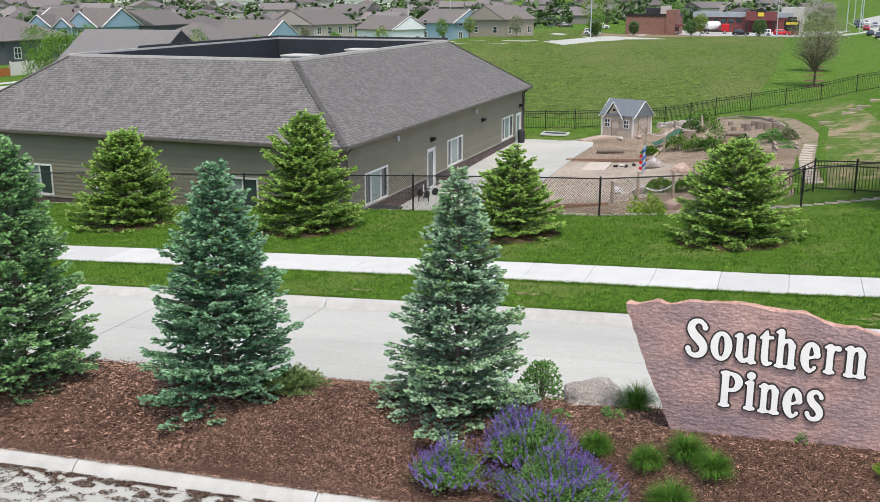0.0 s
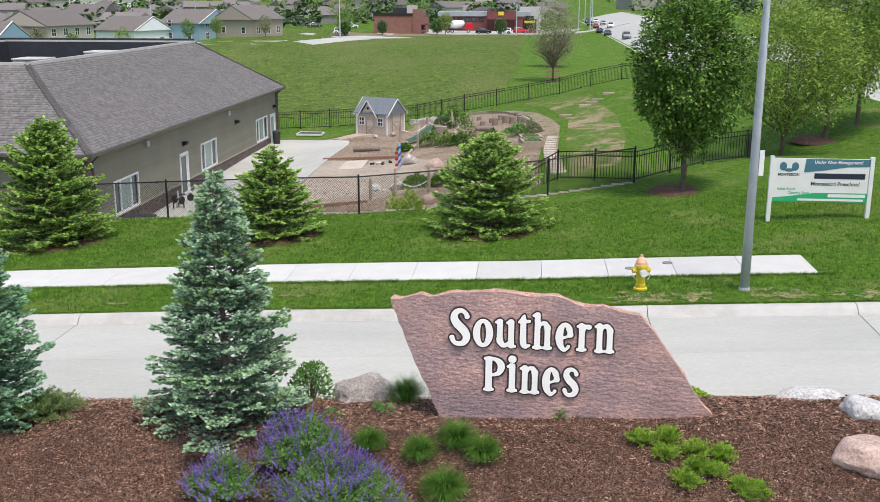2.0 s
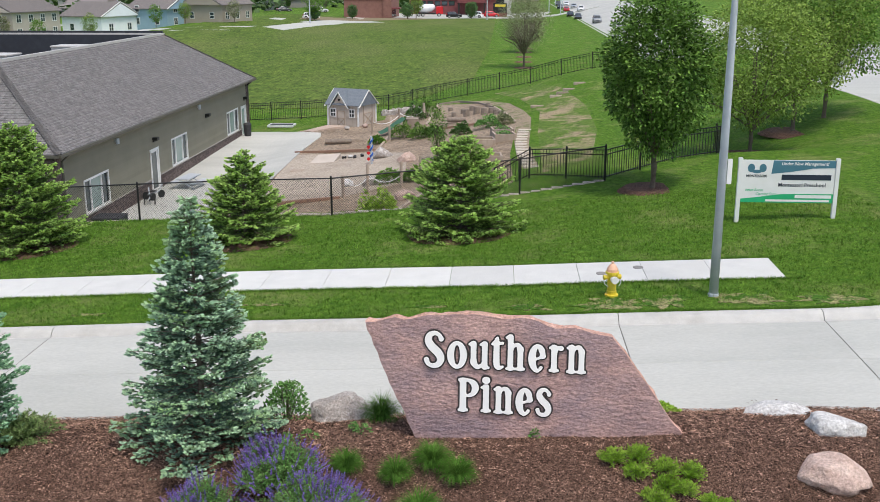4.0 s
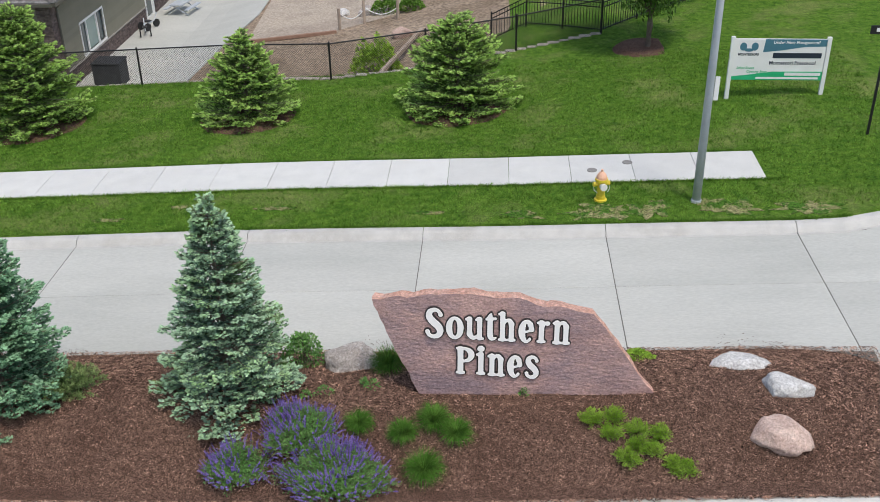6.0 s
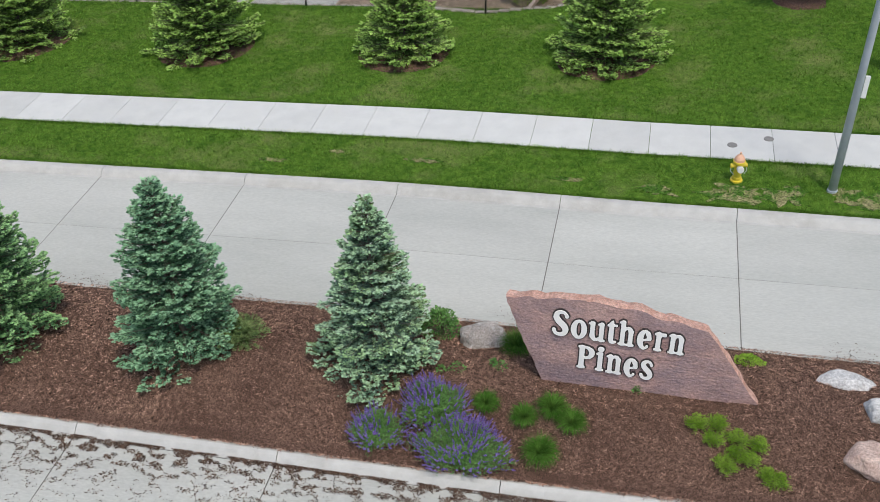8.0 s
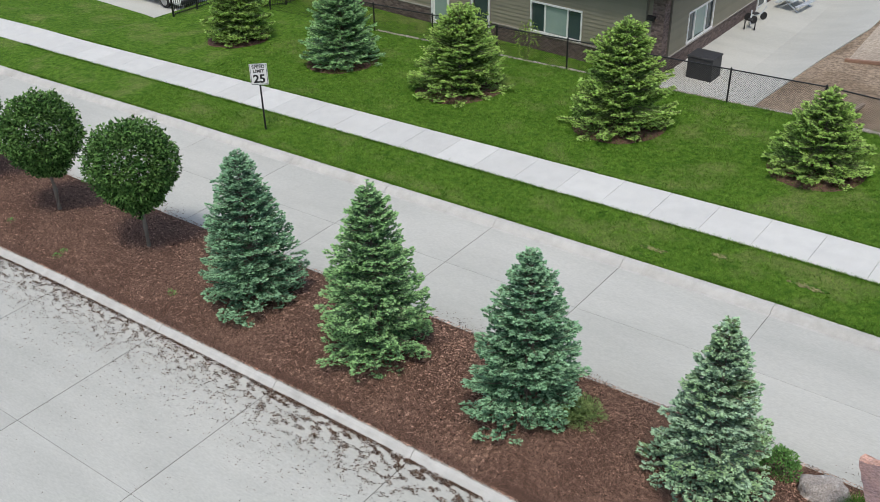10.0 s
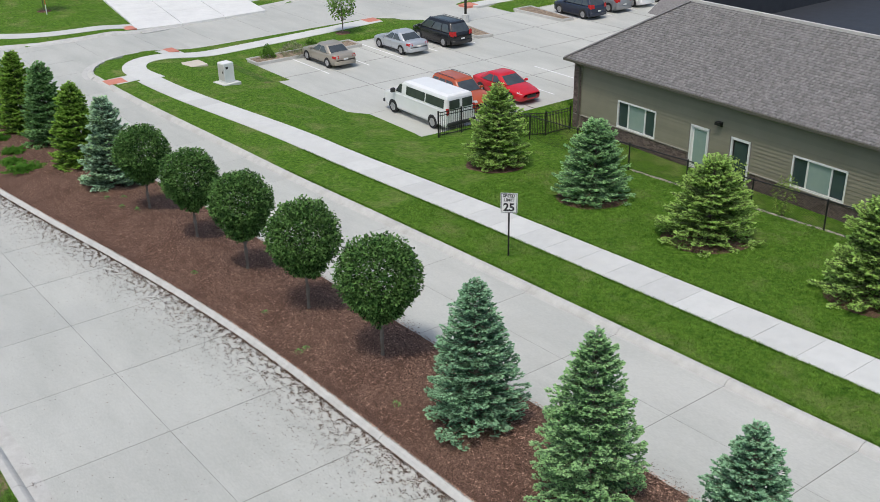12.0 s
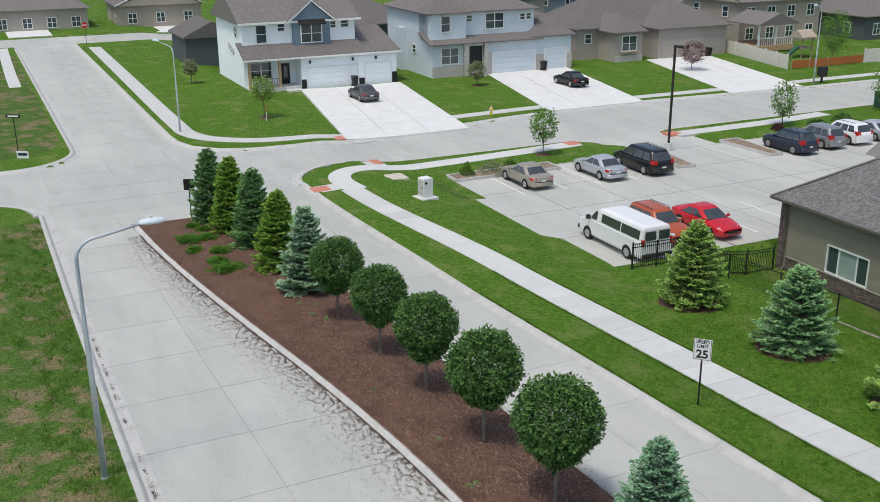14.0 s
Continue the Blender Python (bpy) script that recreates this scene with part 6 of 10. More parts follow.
# ---- the preschool's board on the lawn
bx, by = 6.72, 28.15
bz0 = land(8, 28.1) + LAWN
board = thing("notice_board_sign", "white preschool board with green and teal bands on the lawn", "sign", at=pose(bx, by, 0, 0, 0, -1))
for x in (0.0, 2.66):
    part("post", Shape().beam((x, 0, bz0 - 0.5), (x, 0, 2.36), 0.11, 0.11, (0, 1, 0)), WHITE, board, "white vinyl post")
panel = part("panel", Shape().box(0.06, 2.6, -0.03, 0.03, 1.1, 2.3), WHITE, board)
part("green_band", Shape().add([(0.06, -0.036, 1.1), (2.6, -0.036, 1.1), (2.6, -0.036, 1.36), (1.2, -0.036, 1.35), (0.5, -0.036, 1.25), (0.06, -0.036, 1.2), (0.06, -0.031, 1.1), (2.6, -0.031, 1.1), (2.6, -0.031, 1.36), (1.2, -0.031, 1.35), (0.5, -0.031, 1.25), (0.06, -0.031, 1.2)], [(0, 1, 2, 3, 4, 5), (6, 7, 8, 9, 10, 11), (0, 6, 7, 1), (2, 8, 9, 3), (3, 9, 10, 4), (4, 10, 11, 5)]), SIGN_GREEN, panel)
part("teal_band", Shape().add([(0.9, -0.036, 2.3), (2.6, -0.036, 2.3), (2.6, -0.036, 2.1), (2.0, -0.036, 2.08), (1.4, -0.036, 1.98), (0.86, -0.036, 1.92), (0.9, -0.031, 2.3), (2.6, -0.031, 2.3), (2.6, -0.031, 2.1), (2.0, -0.031, 2.08), (1.4, -0.031, 1.98), (0.86, -0.031, 1.92)], [(5, 4, 3, 2, 1, 0), (0, 1, 7, 6), (2, 8, 7, 1), (3, 9, 8, 2), (4, 10, 9, 3), (5, 11, 10, 4), (0, 6, 11, 5)]), SIGN_TEAL, panel)
words("Under New Management!", 0.125, 1.76, -0.039, 2.17, WHITE, panel, 0.001, 0.002, squeeze=0.98, slant=0.2)
words("Montessori Preschool", 0.15, 1.72, -0.033, 1.56, INK, panel, 0.001, 0.003, squeeze=0.98)
words("Infant Room", 0.11, 0.42, -0.033, 1.42, SIGN_GREEN, panel, 0.001, 0.001, squeeze=0.9, slant=0.25)
words("Opening Soon", 0.11, 0.75, -0.033, 1.31, SIGN_GREEN, panel, 0.001, 0.001, squeeze=0.9, slant=0.25)
part("name_bar", Shape().box(1.15, 2.5, -0.036, -0.031, 1.75, 1.9), INK, panel, "plain dark lettering bar")
part("number_bar", Shape().box(1.55, 2.55, -0.041, -0.0365, 1.235, 1.325), WHITE, panel, "plain white lettering bar")
part("address_bar", Shape().box(0.75, 2.5, -0.041, -0.0365, 1.13, 1.19), WHITE, panel, "plain white lettering bar")
lg = Shape()
for x, z, a, b in ((0.3, 2.08, 0.1, 0.12), (0.62, 2.08, 0.1, 0.12), (0.46, 1.98, 0.13, 0.05)):
    lg.add([(x + a * math.cos(t_), -0.036, z + b * math.sin(t_)) for t_ in (6.283 * q / 12 for q in range(12))], [tuple(range(12))[::-1]])
words("MONTESSORI", 0.1, 0.46, -0.034, 1.82, INK, panel, 0.001, 0.003, squeeze=0.95)
part("emblem", lg, SIGN_TEAL, panel, "plain teal emblem shapes")


# ---- parked cars
CAR_KINDS = {
    # length, width, height, belt, hood end, glass foot front, roof front, roof rear, glass foot rear, deck height, wheel radius, wheelbase
    "sedan": (4.65, 1.8, 1.46, 0.93, 2.3, 1.05, 0.2, -1.0, -1.72, 0.99, 0.33, 2.7),
    "suv": (4.5, 1.85, 1.7, 1.05, 2.2, 1.1, 0.42, -1.8, -2.12, 1.08, 0.37, 2.65),
    "minivan": (5.1, 1.98, 1.76, 1.06, 2.5, 1.65, 0.75, -2.0, -2.42, 1.08, 0.35, 3.0),
}


def wheel(t, x, y, r, w=0.22):
    s = 1 if y > 0 else -1
    wh = part("wheel", Shape().tube([(x, y - s * w, r), (x, y - s * w * 0.1, r), (x, y, r)], [r * 0.96, r, r * 0.93], 20), TYRE, t, "black tyre")
    rim = Shape().tube([(x, y - 0.02 * s, r), (x, y + 0.012 * s, r), (x, y + 0.02 * s, r)], [r * 0.66, r * 0.62, r * 0.2], 16)
    for i in range(5):
        a = 6.283 * i / 5
        rim.beam((x, y + 0.02 * s, r), (x + r * 0.6 * math.cos(a), y + 0.018 * s, r + r * 0.6 * math.sin(a)), 0.06, 0.03, (0, 1, 0))
    part("rim", rim, RIM, wh, "alloy rim")


def ring_round(a, b, w, z, bulge=0.1, corner=0.26):
    """A rounded outline in plan from nose a to tail b, half as wide as w twice over."""
    pts = []
    for sx_, sy_ in ((1, -1), (-1, -1), (-1, 1), (1, 1)):
        end = a if sx_ > 0 else b
        quarter = []
        for q in range(4):
            an = radians(30 * q)
            quarter.append((end - sx_ * (corner - corner * math.cos(an)) , sy_ * (w * 0.72 + (w * 0.28) * math.sin(an)), z))
        pts += quarter if (sx_ > 0) == (sy_ < 0) else quarter[::-1]
    return pts


def car(kind, colour, label, x, y, ang, z=None, rails=False, group="parked cars"):
    L, W, H, belt, hood, gf, rf, rr, gr, deck, wr, wb = CAR_KINDS[kind]
    z = (land(x, y) - 0.008) if z is None else z
    t = thing(kind, label, "car", group, at=pose(x, y, z, 0, 0, ang))
    w, h2 = W / 2, L / 2
    nose = belt - (0.2 if kind == "sedan" else 0.14)
    secs = [(h2, 0.6, 0.64, 0.42), (h2 - 0.05, 0.76, 0.7, 0.3), (h2 - 0.18, 0.88, nose - 0.03, 0.22), (h2 - 0.45, 0.96, nose + 0.05, 0.2), (h2 - 0.85, 0.99, nose + 0.11, 0.19), (gf + 0.12, 1.0, belt - 0.01, 0.19), (gf - 0.4, 1.0, belt, 0.19), (0, 1.0, belt, 0.19), (rr, 1.0, belt + 0.02, 0.2), (gr + 0.1, 0.99, max(deck, belt) - 0.0, 0.21), (-h2 + 0.32, 0.96, deck, 0.24), (-h2 + 0.12, 0.91, deck - 0.03, 0.3), (-h2 + 0.03, 0.85, deck - 0.14, 0.36), (-h2, 0.8, deck - 0.3, 0.42)]
    rings = []
    for xx, f, top, bot in secs:
        ww = w * f
        mid = bot + (top - bot) * 0.55
        half_ = [(ww * 0.86, bot), (ww * 0.97, bot + 0.07), (ww * 0.985, bot + 0.22), (ww, mid), (ww * 0.985, top - 0.12), (ww * 0.95, top - 0.045), (ww * 0.86, top - 0.008), (ww * 0.5, top + 0.022)]
        rings.append([(xx, -p, q) for p, q in half_] + [(xx, 0, top + 0.032)] + [(xx, p, q) for p, q in reversed(half_)])
    body_ = part("body", Shape().loft(rings), colour, t, smooth=True)
    # cabin: a painted shell with rounded corners, and panes set just proud of it
    nose_x = lambda u: gf + (rf - gf) * u ** 0.92
    tail_x = lambda u: gr + (rr - gr) * u ** 0.92
    wide = lambda u: w * (0.93 - 0.2 * u ** 1.25)
    high = lambda u: belt - 0.02 + (H - 0.06 - belt) * u
    shell = [ring_round(nose_x(u), tail_x(u), wide(u), high(u)) for u in (0.0, 0.3, 0.6, 0.85, 1.0)]
    shell += [ring_round(rf - 0.07, rr + 0.07, wide(1) * 0.95, H - 0.028), ring_round(rf - 0.22, rr + 0.2, wide(1) * 0.8, H - 0.006, corner=0.2), ring_round(rf - (rf - rr) * 0.36, rr + (rf - rr) * 0.36, wide(1) * 0.4, H + 0.01, corner=(rf - rr) * 0.08)]
    cabin = part("cabin", Shape().loft(shell), colour, t, smooth=True)
    for end, nm in ((nose_x, "windscreen"), (tail_x, "rear_window")):
        d_ = 0.014 if nm == "windscreen" else -0.014
        g = Shape()
        us, vs = (0.08, 0.35, 0.65, 0.93), (-0.82, -0.7, 0, 0.7, 0.82)
        for u in us:
            g.v += [(end(u) + d_ - (0.035 if abs(v_) > 0.8 else 0) * (1 if d_ > 0 else -1), wide(u) * v_, high(u) + 0.008) for v_ in vs]
        g.f = [(i * 5 + j, i * 5 + j + 1, (i + 1) * 5 + j + 1, (i + 1) * 5 + j) for i in range(3) for j in range(4)]
        part(nm, g, CAR_GLASS, cabin, "dark glass", smooth=True, turn=False)
    cuts = [(0.0, 0.46), (0.5, 1.0)] if kind == "sedan" else [(0.0, 0.34), (0.38, 0.7), (0.74, 1.0)]
    for s in (-1, 1):
        for q0, q1 in cuts:
            g = Shape()
            for u in (0.1, 0.5, 0.88):
                xa, xb = nose_x(u) - 0.34, tail_x(u) + (0.34 if kind == "sedan" else 0.26)
                g.v += [(xa + (xb - xa) * q, s * (wide(u) + 0.007), high(u)) for q in (q0, q1)]
            g.f = [(0, 1, 3, 2), (2, 3, 5, 4)]
            part("side_window", g, CAR_GLASS, cabin, "dark glass", turn=False)
        for xx in (gf - 0.3, gf - 1.25, gf - 2.15):
            part("door_seam", Shape().beam((xx, s * (w * 0.996), 0.36), (xx + 0.04, s * w * 0.975, belt - 0.08), 0.01, 0.012), PLASTIC, body_, "dark door seam")
        for xx in (gf - 1.05, gf - 2.0):
            part("door_handle", Shape().box(xx - 0.09, xx + 0.09, s * w * 0.99 - 0.012, s * w * 0.99 + 0.012, belt - 0.19, belt - 0.155), colour, body_)
        part("sill_trim", Shape().beam((-wb / 2 + 0.42, s * w * 0.975, 0.25), (wb / 2 - 0.42, s * w * 0.975, 0.25), 0.04, 0.09), PLASTIC, body_, "dark sill trim")
        for xx in (wb / 2, -wb / 2):
            arch = Shape()
            pts = [(xx + (wr + 0.05) * math.cos(radians(a)), wr + (wr + 0.05) * math.sin(radians(a))) for a in range(-25, 206, 15)]
            arch.add([(xx, s * (w + 0.003), wr)] + [(p, s * (w + 0.003), q) for p, q in pts], [(0, i, i + 1) for i in range(1, len(pts))])
            part("wheel_arch", arch, TYRE, body_, turn=False)
            wheel(t, xx, s * (w + 0.012), wr)
        part("head_lamp", Shape().loft([[(h2 - 0.42, s * w * 0.93, nose - 0.07), (h2 - 0.42, s * w * 0.9, nose + 0.02), (h2 - 0.42, s * w * 0.7, nose + 0.05), (h2 - 0.42, s * w * 0.7, nose - 0.09)], [(h2 - 0.08, s * w * 0.74, nose - 0.17), (h2 - 0.1, s * w * 0.74, nose - 0.06), (h2 - 0.08, s * w * 0.5, nose - 0.08), (h2 - 0.05, s * w * 0.5, nose - 0.18)]]), LAMP_CLEAR, t, "clear head lamp")
        tl = (deck - 0.26, deck - 0.08) if kind == "sedan" else (deck - 0.22, deck + 0.12)
        part("tail_lamp", Shape().loft([[(-h2 + 0.34, s * w * 0.985, tl[0] + 0.05), (-h2 + 0.34, s * w * 0.975, tl[1])], [(-h2 + 0.06, s * w * 0.9, tl[0]), (-h2 + 0.09, s * w * 0.88, tl[1])], [(-h2 - 0.005, s * w * 0.58, tl[0] + 0.03), (-h2 + 0.05, s * w * 0.58, tl[1])]], cap=False), LAMP_RED, t, "red tail lamp", turn=False)
        part("mirror", Shape().box(gf - 0.4, gf - 0.26, s * (w + 0.07) - 0.09, s * (w + 0.07) + 0.09, belt - 0.0, belt + 0.13, 0.04), colour, t)
        if rails:
            part("roof_rail", Shape().tube([(rf - 0.15, s * wide(1) * 0.86, H - 0.01), (rf - 0.3, s * wide(1) * 0.86, H + 0.05), (rr + 0.35, s * wide(1) * 0.86, H + 0.045), (rr + 0.2, s * wide(1) * 0.86, H - 0.01)], 0.018, 6), PLASTIC, t)
    part("grille", Shape().box(h2 - 0.06, h2 + 0.008, -w * 0.38, w * 0.38, 0.42, 0.62, 0.03), PLASTIC, t)
    part("rear_bumper", Shape().loft([[(-h2 + 0.3, -w * 0.95, zz), (-h2 - 0.02, -w * 0.84, zz), (-h2 - 0.05, 0, zz), (-h2 - 0.02, w * 0.84, zz), (-h2 + 0.3, w * 0.95, zz)] for zz in (0.3, 0.36, 0.52, 0.56)]), colour, t, smooth=True)
    part("number_plate", Shape().box(-h2 - 0.035, -h2 + 0.02, -0.16, 0.16, 0.62, 0.72), WHITE, t, "plain white plate")
    return t


def passenger_van(x, y, ang, label):
    """A long full-size van with a band of dark windows."""
    z = land(x, y) - 0.008
    t = thing("passenger_van", label, "van", "parked cars", at=pose(x, y, z, 0, 0, ang))
    L, w, H = 6.1, 1.0, 2.1
    rings = []
    for xx, f, top, bot in ((3.05, 0.82, 1.05, 0.45), (2.95, 0.93, 1.12, 0.34), (2.2, 0.99, 1.28, 0.32), (2.0, 1.0, 1.33, 0.32), (-2.9, 1.0, 1.33, 0.32), (-3.02, 0.98, 1.33, 0.36), (-3.05, 0.95, 1.3, 0.42)):
        ww = w * f
        rings.append([(xx, -ww * 0.94, bot), (xx, -ww, bot + 0.12), (xx, -ww, top - 0.12), (xx, -ww * 0.95, top), (xx, 0, top + 0.02), (xx, ww * 0.95, top), (xx, ww, top - 0.12), (xx, ww, bot + 0.12), (xx, ww * 0.94, bot)])
    b = part("body", Shape().loft(rings), VAN_WHITE, t, smooth=False)
    cab = []
    for zz, a, r_, f in ((1.28, 2.05, -3.0, 0.975), (1.9, 1.35, -2.95, 0.9), (2.02, 1.15, -2.9, 0.84), (2.1, 0.9, -2.75, 0.62)):
        ww = w * f
        cab.append([(a, -ww * 0.85, zz), (a - 0.15, -ww, zz), (r_ + 0.06, -ww, zz), (r_, -ww * 0.92, zz), (r_, ww * 0.92, zz), (r_ + 0.06, ww, zz), (a - 0.15, ww, zz), (a, ww * 0.85, zz)])
    part("upper_body", Shape().loft(cab), VAN_WHITE, t, smooth=False)
    for s in (-1, 1):
        for a0, a1, nm in ((1.2, 1.75, "front_window"), (-1.0, 0.75, "side_window"), (-2.75, -1.1, "side_window")):
            sl = 0.35 if nm == "front_window" else 0.0
            o = s * (w * 0.975 + 0.012)
            o2 = s * (w * 0.91 + 0.012)
            part(nm, Shape().add([(a0, o, 1.36), (a1, o, 1.36), (a1 - sl, o2, 1.84), (a0, o2, 1.84), (a0, o - s * 0.02, 1.36), (a1, o - s * 0.02, 1.36), (a1 - sl, o2 - s * 0.02, 1.84), (a0, o2 - s * 0.02, 1.84)], [(0, 1, 2, 3), (7, 6, 5, 4), (0, 4, 5, 1), (1, 5, 6, 2), (2, 6, 7, 3), (3, 7, 4, 0)]), CAR_GLASS, t, "dark glass")
        part("rear_window", Shape().box(-3.075, -3.02, s * 0.44 - 0.33, s * 0.44 + 0.33, 1.34, 1.82), CAR_GLASS, t, "dark glass")
        part("tail_lamp", Shape().box(-3.08, -2.95, s * 0.9 - 0.07, s * 0.9 + 0.07, 1.05, 1.4, 0.01), LAMP_RED, t)
        part("mirror", Shape().box(1.75, 1.9, s * 1.14 - 0.12, s * 1.14 + 0.12, 1.3, 1.55, 0.03), PLASTIC, t)
        part("head_lamp", Shape().box(2.98, 3.07, s * 0.68 - 0.16, s * 0.68 + 0.16, 0.8, 0.98, 0.02), LAMP_CLEAR, t)
        for xx in (2.05, -1.75):
            arch = Shape()
            pts = [(xx + 0.43 * math.cos(radians(a)), 0.37 + 0.43 * math.sin(radians(a))) for a in range(-10, 191, 20)]
            arch.add([(xx, s * (w + 0.004), 0.37)] + [(p, s * (w + 0.004), q) for p, q in pts], [(0, i, i + 1) for i in range(1, len(pts))])
            part("wheel_arch", arch, PLASTIC, b)
            wheel(t, xx, s * (w + 0.015), 0.37)
    part("windscreen", Shape().add([(2.06, -0.8, 1.32), (2.06, 0.8, 1.32), (1.37, 0.74, 1.9), (1.37, -0.74, 1.9), (2.0, -0.8, 1.3), (2.0, 0.8, 1.3), (1.3, 0.74, 1.88), (1.3, -0.74, 1.88)], [(0, 1, 2, 3), (7, 6, 5, 4), (0, 4, 5, 1), (1, 5, 6, 2), (2, 6, 7, 3), (3, 7, 4, 0)]), CAR_GLASS, t, "dark glass")
    part("bumper", Shape().box(2.98, 3.14, -0.95, 0.95, 0.42, 0.62, 0.03), PLASTIC, t)
    part("rear_bumper", Shape().box(-3.16, -3.0, -0.95, 0.95, 0.42, 0.6, 0.03), PLASTIC, t)
    return t


VAN_WHITE = paint("white van enamel", (0.78, 0.78, 0.77))
TAN_P = paint("tan metallic paint", (0.38, 0.34, 0.28), 0.3, 0.3)
SILVER_P = paint("silver metallic paint", (0.5, 0.52, 0.54), 0.3, 0.4)
BLACK_P = paint("black car paint", (0.012, 0.012, 0.013), 0.2)
NAVY_P = paint("navy car paint", (0.02, 0.028, 0.05), 0.22)
GREY_P = paint("grey metallic paint", (0.28, 0.29, 0.3), 0.3, 0.4)
WHITE_P = paint("white car paint", (0.78, 0.78, 0.78), 0.25)
RED_P = paint("red car paint", (0.55, 0.015, 0.025), 0.22)
ORANGE_P = paint("burnt orange paint", (0.42, 0.085, 0.03), 0.25)
CHARCOAL_P = paint("charcoal car paint", (0.1, 0.1, 0.105), 0.25, 0.3)
car("sedan", TAN_P, "tan metallic sedan parked in the lot", -58.6, 34.45, 180)
car("sedan", SILVER_P, "silver compact sedan parked in the lot", -58.2, 40.2, 180)
car("minivan", BLACK_P, "black minivan parked beside an island", -58.2, 43.9, 180, rails=True)
car("suv", NAVY_P, "dark navy suv parked near the entrance", -57.9, 57.6, 180, rails=True)
car("suv", GREY_P, "grey compact suv in the far row", -58.3, 60.9, 180)
car("suv", WHITE_P, "white suv in the far row", -58.4, 63.8, 180, rails=True)
car("sedan", SILVER_P, "pale silver sedan in the far row", -58.4, 66.7, 180)
car("sedan", RED_P, "red compact sedan facing the school", -44.7, 38.6, 0)
car("suv", ORANGE_P, "burnt orange small suv facing the school", -45.0, 35.3, 0, rails=True)
passenger_van(-44.3, 32.4, 180, "white full-size passenger van in the lot")
car("sedan", CHARCOAL_P, "charcoal sedan on the driveway", -92.4, 35.6, 180, z=land(-92, 35) + UP + 0.012)
car("sedan", BLACK_P, "black sedan on the driveway", -90.0, 58.0, 180, z=land(-90, 58) + UP + 0.012)
stripes = thing("parking_stripes", "worn white parking stripes on concrete", "marking", kind="structure")
for y in (32.9, 36.1, 38.9, 41.9, 45.4, 59.4, 62.3, 65.2):
    part("stripe", Shape().box(-61.5, -56.0, y - 0.05, y + 0.05, -2.78, -2.758), WHITE, stripes)
for y in (34.2, 37.6, 41.0, 44.4, 47.8):
    part("stripe", Shape().box(-48.6, -43.0, y - 0.05, y + 0.05, -2.78, -2.758), WHITE, stripes)


# ---- houses along the cross street; their fronts look east (+x)
def rgb(*v):
    return tuple(v)


def roof_mesh(x0, x1, y0, y1, z, rise, kind, over=0.45, axis="y", thick=0.14):
    """A gabled or hipped roof with eaves and thickness over a rectangle."""
    x0, x1, y0, y1 = x0 - over, x1 + over, y0 - over, y1 + over
    s = Shape()
    xm, ym = (x0 + x1) / 2, (y0 + y1) / 2
    if kind == "hip":
        k_ = min(x1 - x0, y1 - y0) / 2
        if (y1 - y0) >= (x1 - x0):
            r0, r1 = (xm, y0 + k_, z + rise), (xm, y1 - k_, z + rise)
            top = [(0, 1, 4), (1, 2, 5, 4), (2, 3, 5), (3, 0, 4, 5)]
        else:
            r0, r1 = (x0 + k_, ym, z + rise), (x1 - k_, ym, z + rise)
            top = [(0, 1, 5, 4), (1, 2, 5), (2, 3, 4, 5), (3, 0, 4)]
    elif axis == "y":
        r0, r1 = (xm, y0, z + rise), (xm, y1, z + rise)
        top = [(0, 1, 4), (1, 2, 5, 4), (2, 3, 5), (3, 0, 4, 5)]
    else:
        r0, r1 = (x0, ym, z + rise), (x1, ym, z + rise)
        top = [(0, 1, 5, 4), (1, 2, 5), (2, 3, 4, 5), (3, 0, 4)]
    base = [(x0, y0, z), (x1, y0, z), (x1, y1, z), (x0, y1, z)]
    low = [(p[0], p[1], p[2] - thick) for p in base]
    return s.add(base + [r0, r1] + low, top + [(9, 8, 7, 6), (0, 6, 7, 1), (1, 7, 8, 2), (2, 8, 9, 3), (3, 9, 6, 0)])


def shed_roof(x0, x1, y0, y1, zlow, zhigh, thick=0.14):
    """A lean-to roof: low at x1, high at x0."""
    return Shape().add([(x0, y0, zhigh), (x1, y0, zlow), (x1, y1, zlow), (x0, y1, zhigh), (x0, y0, zhigh - thick), (x1, y0, zlow - thick), (x1, y1, zlow - thick), (x0, y1, zhigh - thick)],
                       [(0, 1, 2, 3), (7, 6, 5, 4), (0, 4, 5, 1), (1, 5, 6, 2), (2, 6, 7, 3), (3, 7, 4, 0)])


def lap_wall(s, x0, x1, y0, y1, z0, z1, step=0.2):
    """A block clad in lapped boards on all four sides, as one stepped skin."""
    rings, z = [], z0
    ring = lambda o, h: [(x0 - o, y0 - o, h), (x1 + o, y0 - o, h), (x1 + o, y1 + o, h), (x0 - o, y1 + o, h)]
    while z < z1 - 0.02:
        t = min(z + step, z1)
        rings += [ring(0.03, z), ring(0.006, t - 0.002)]
        z = t
    return s.loft(rings)


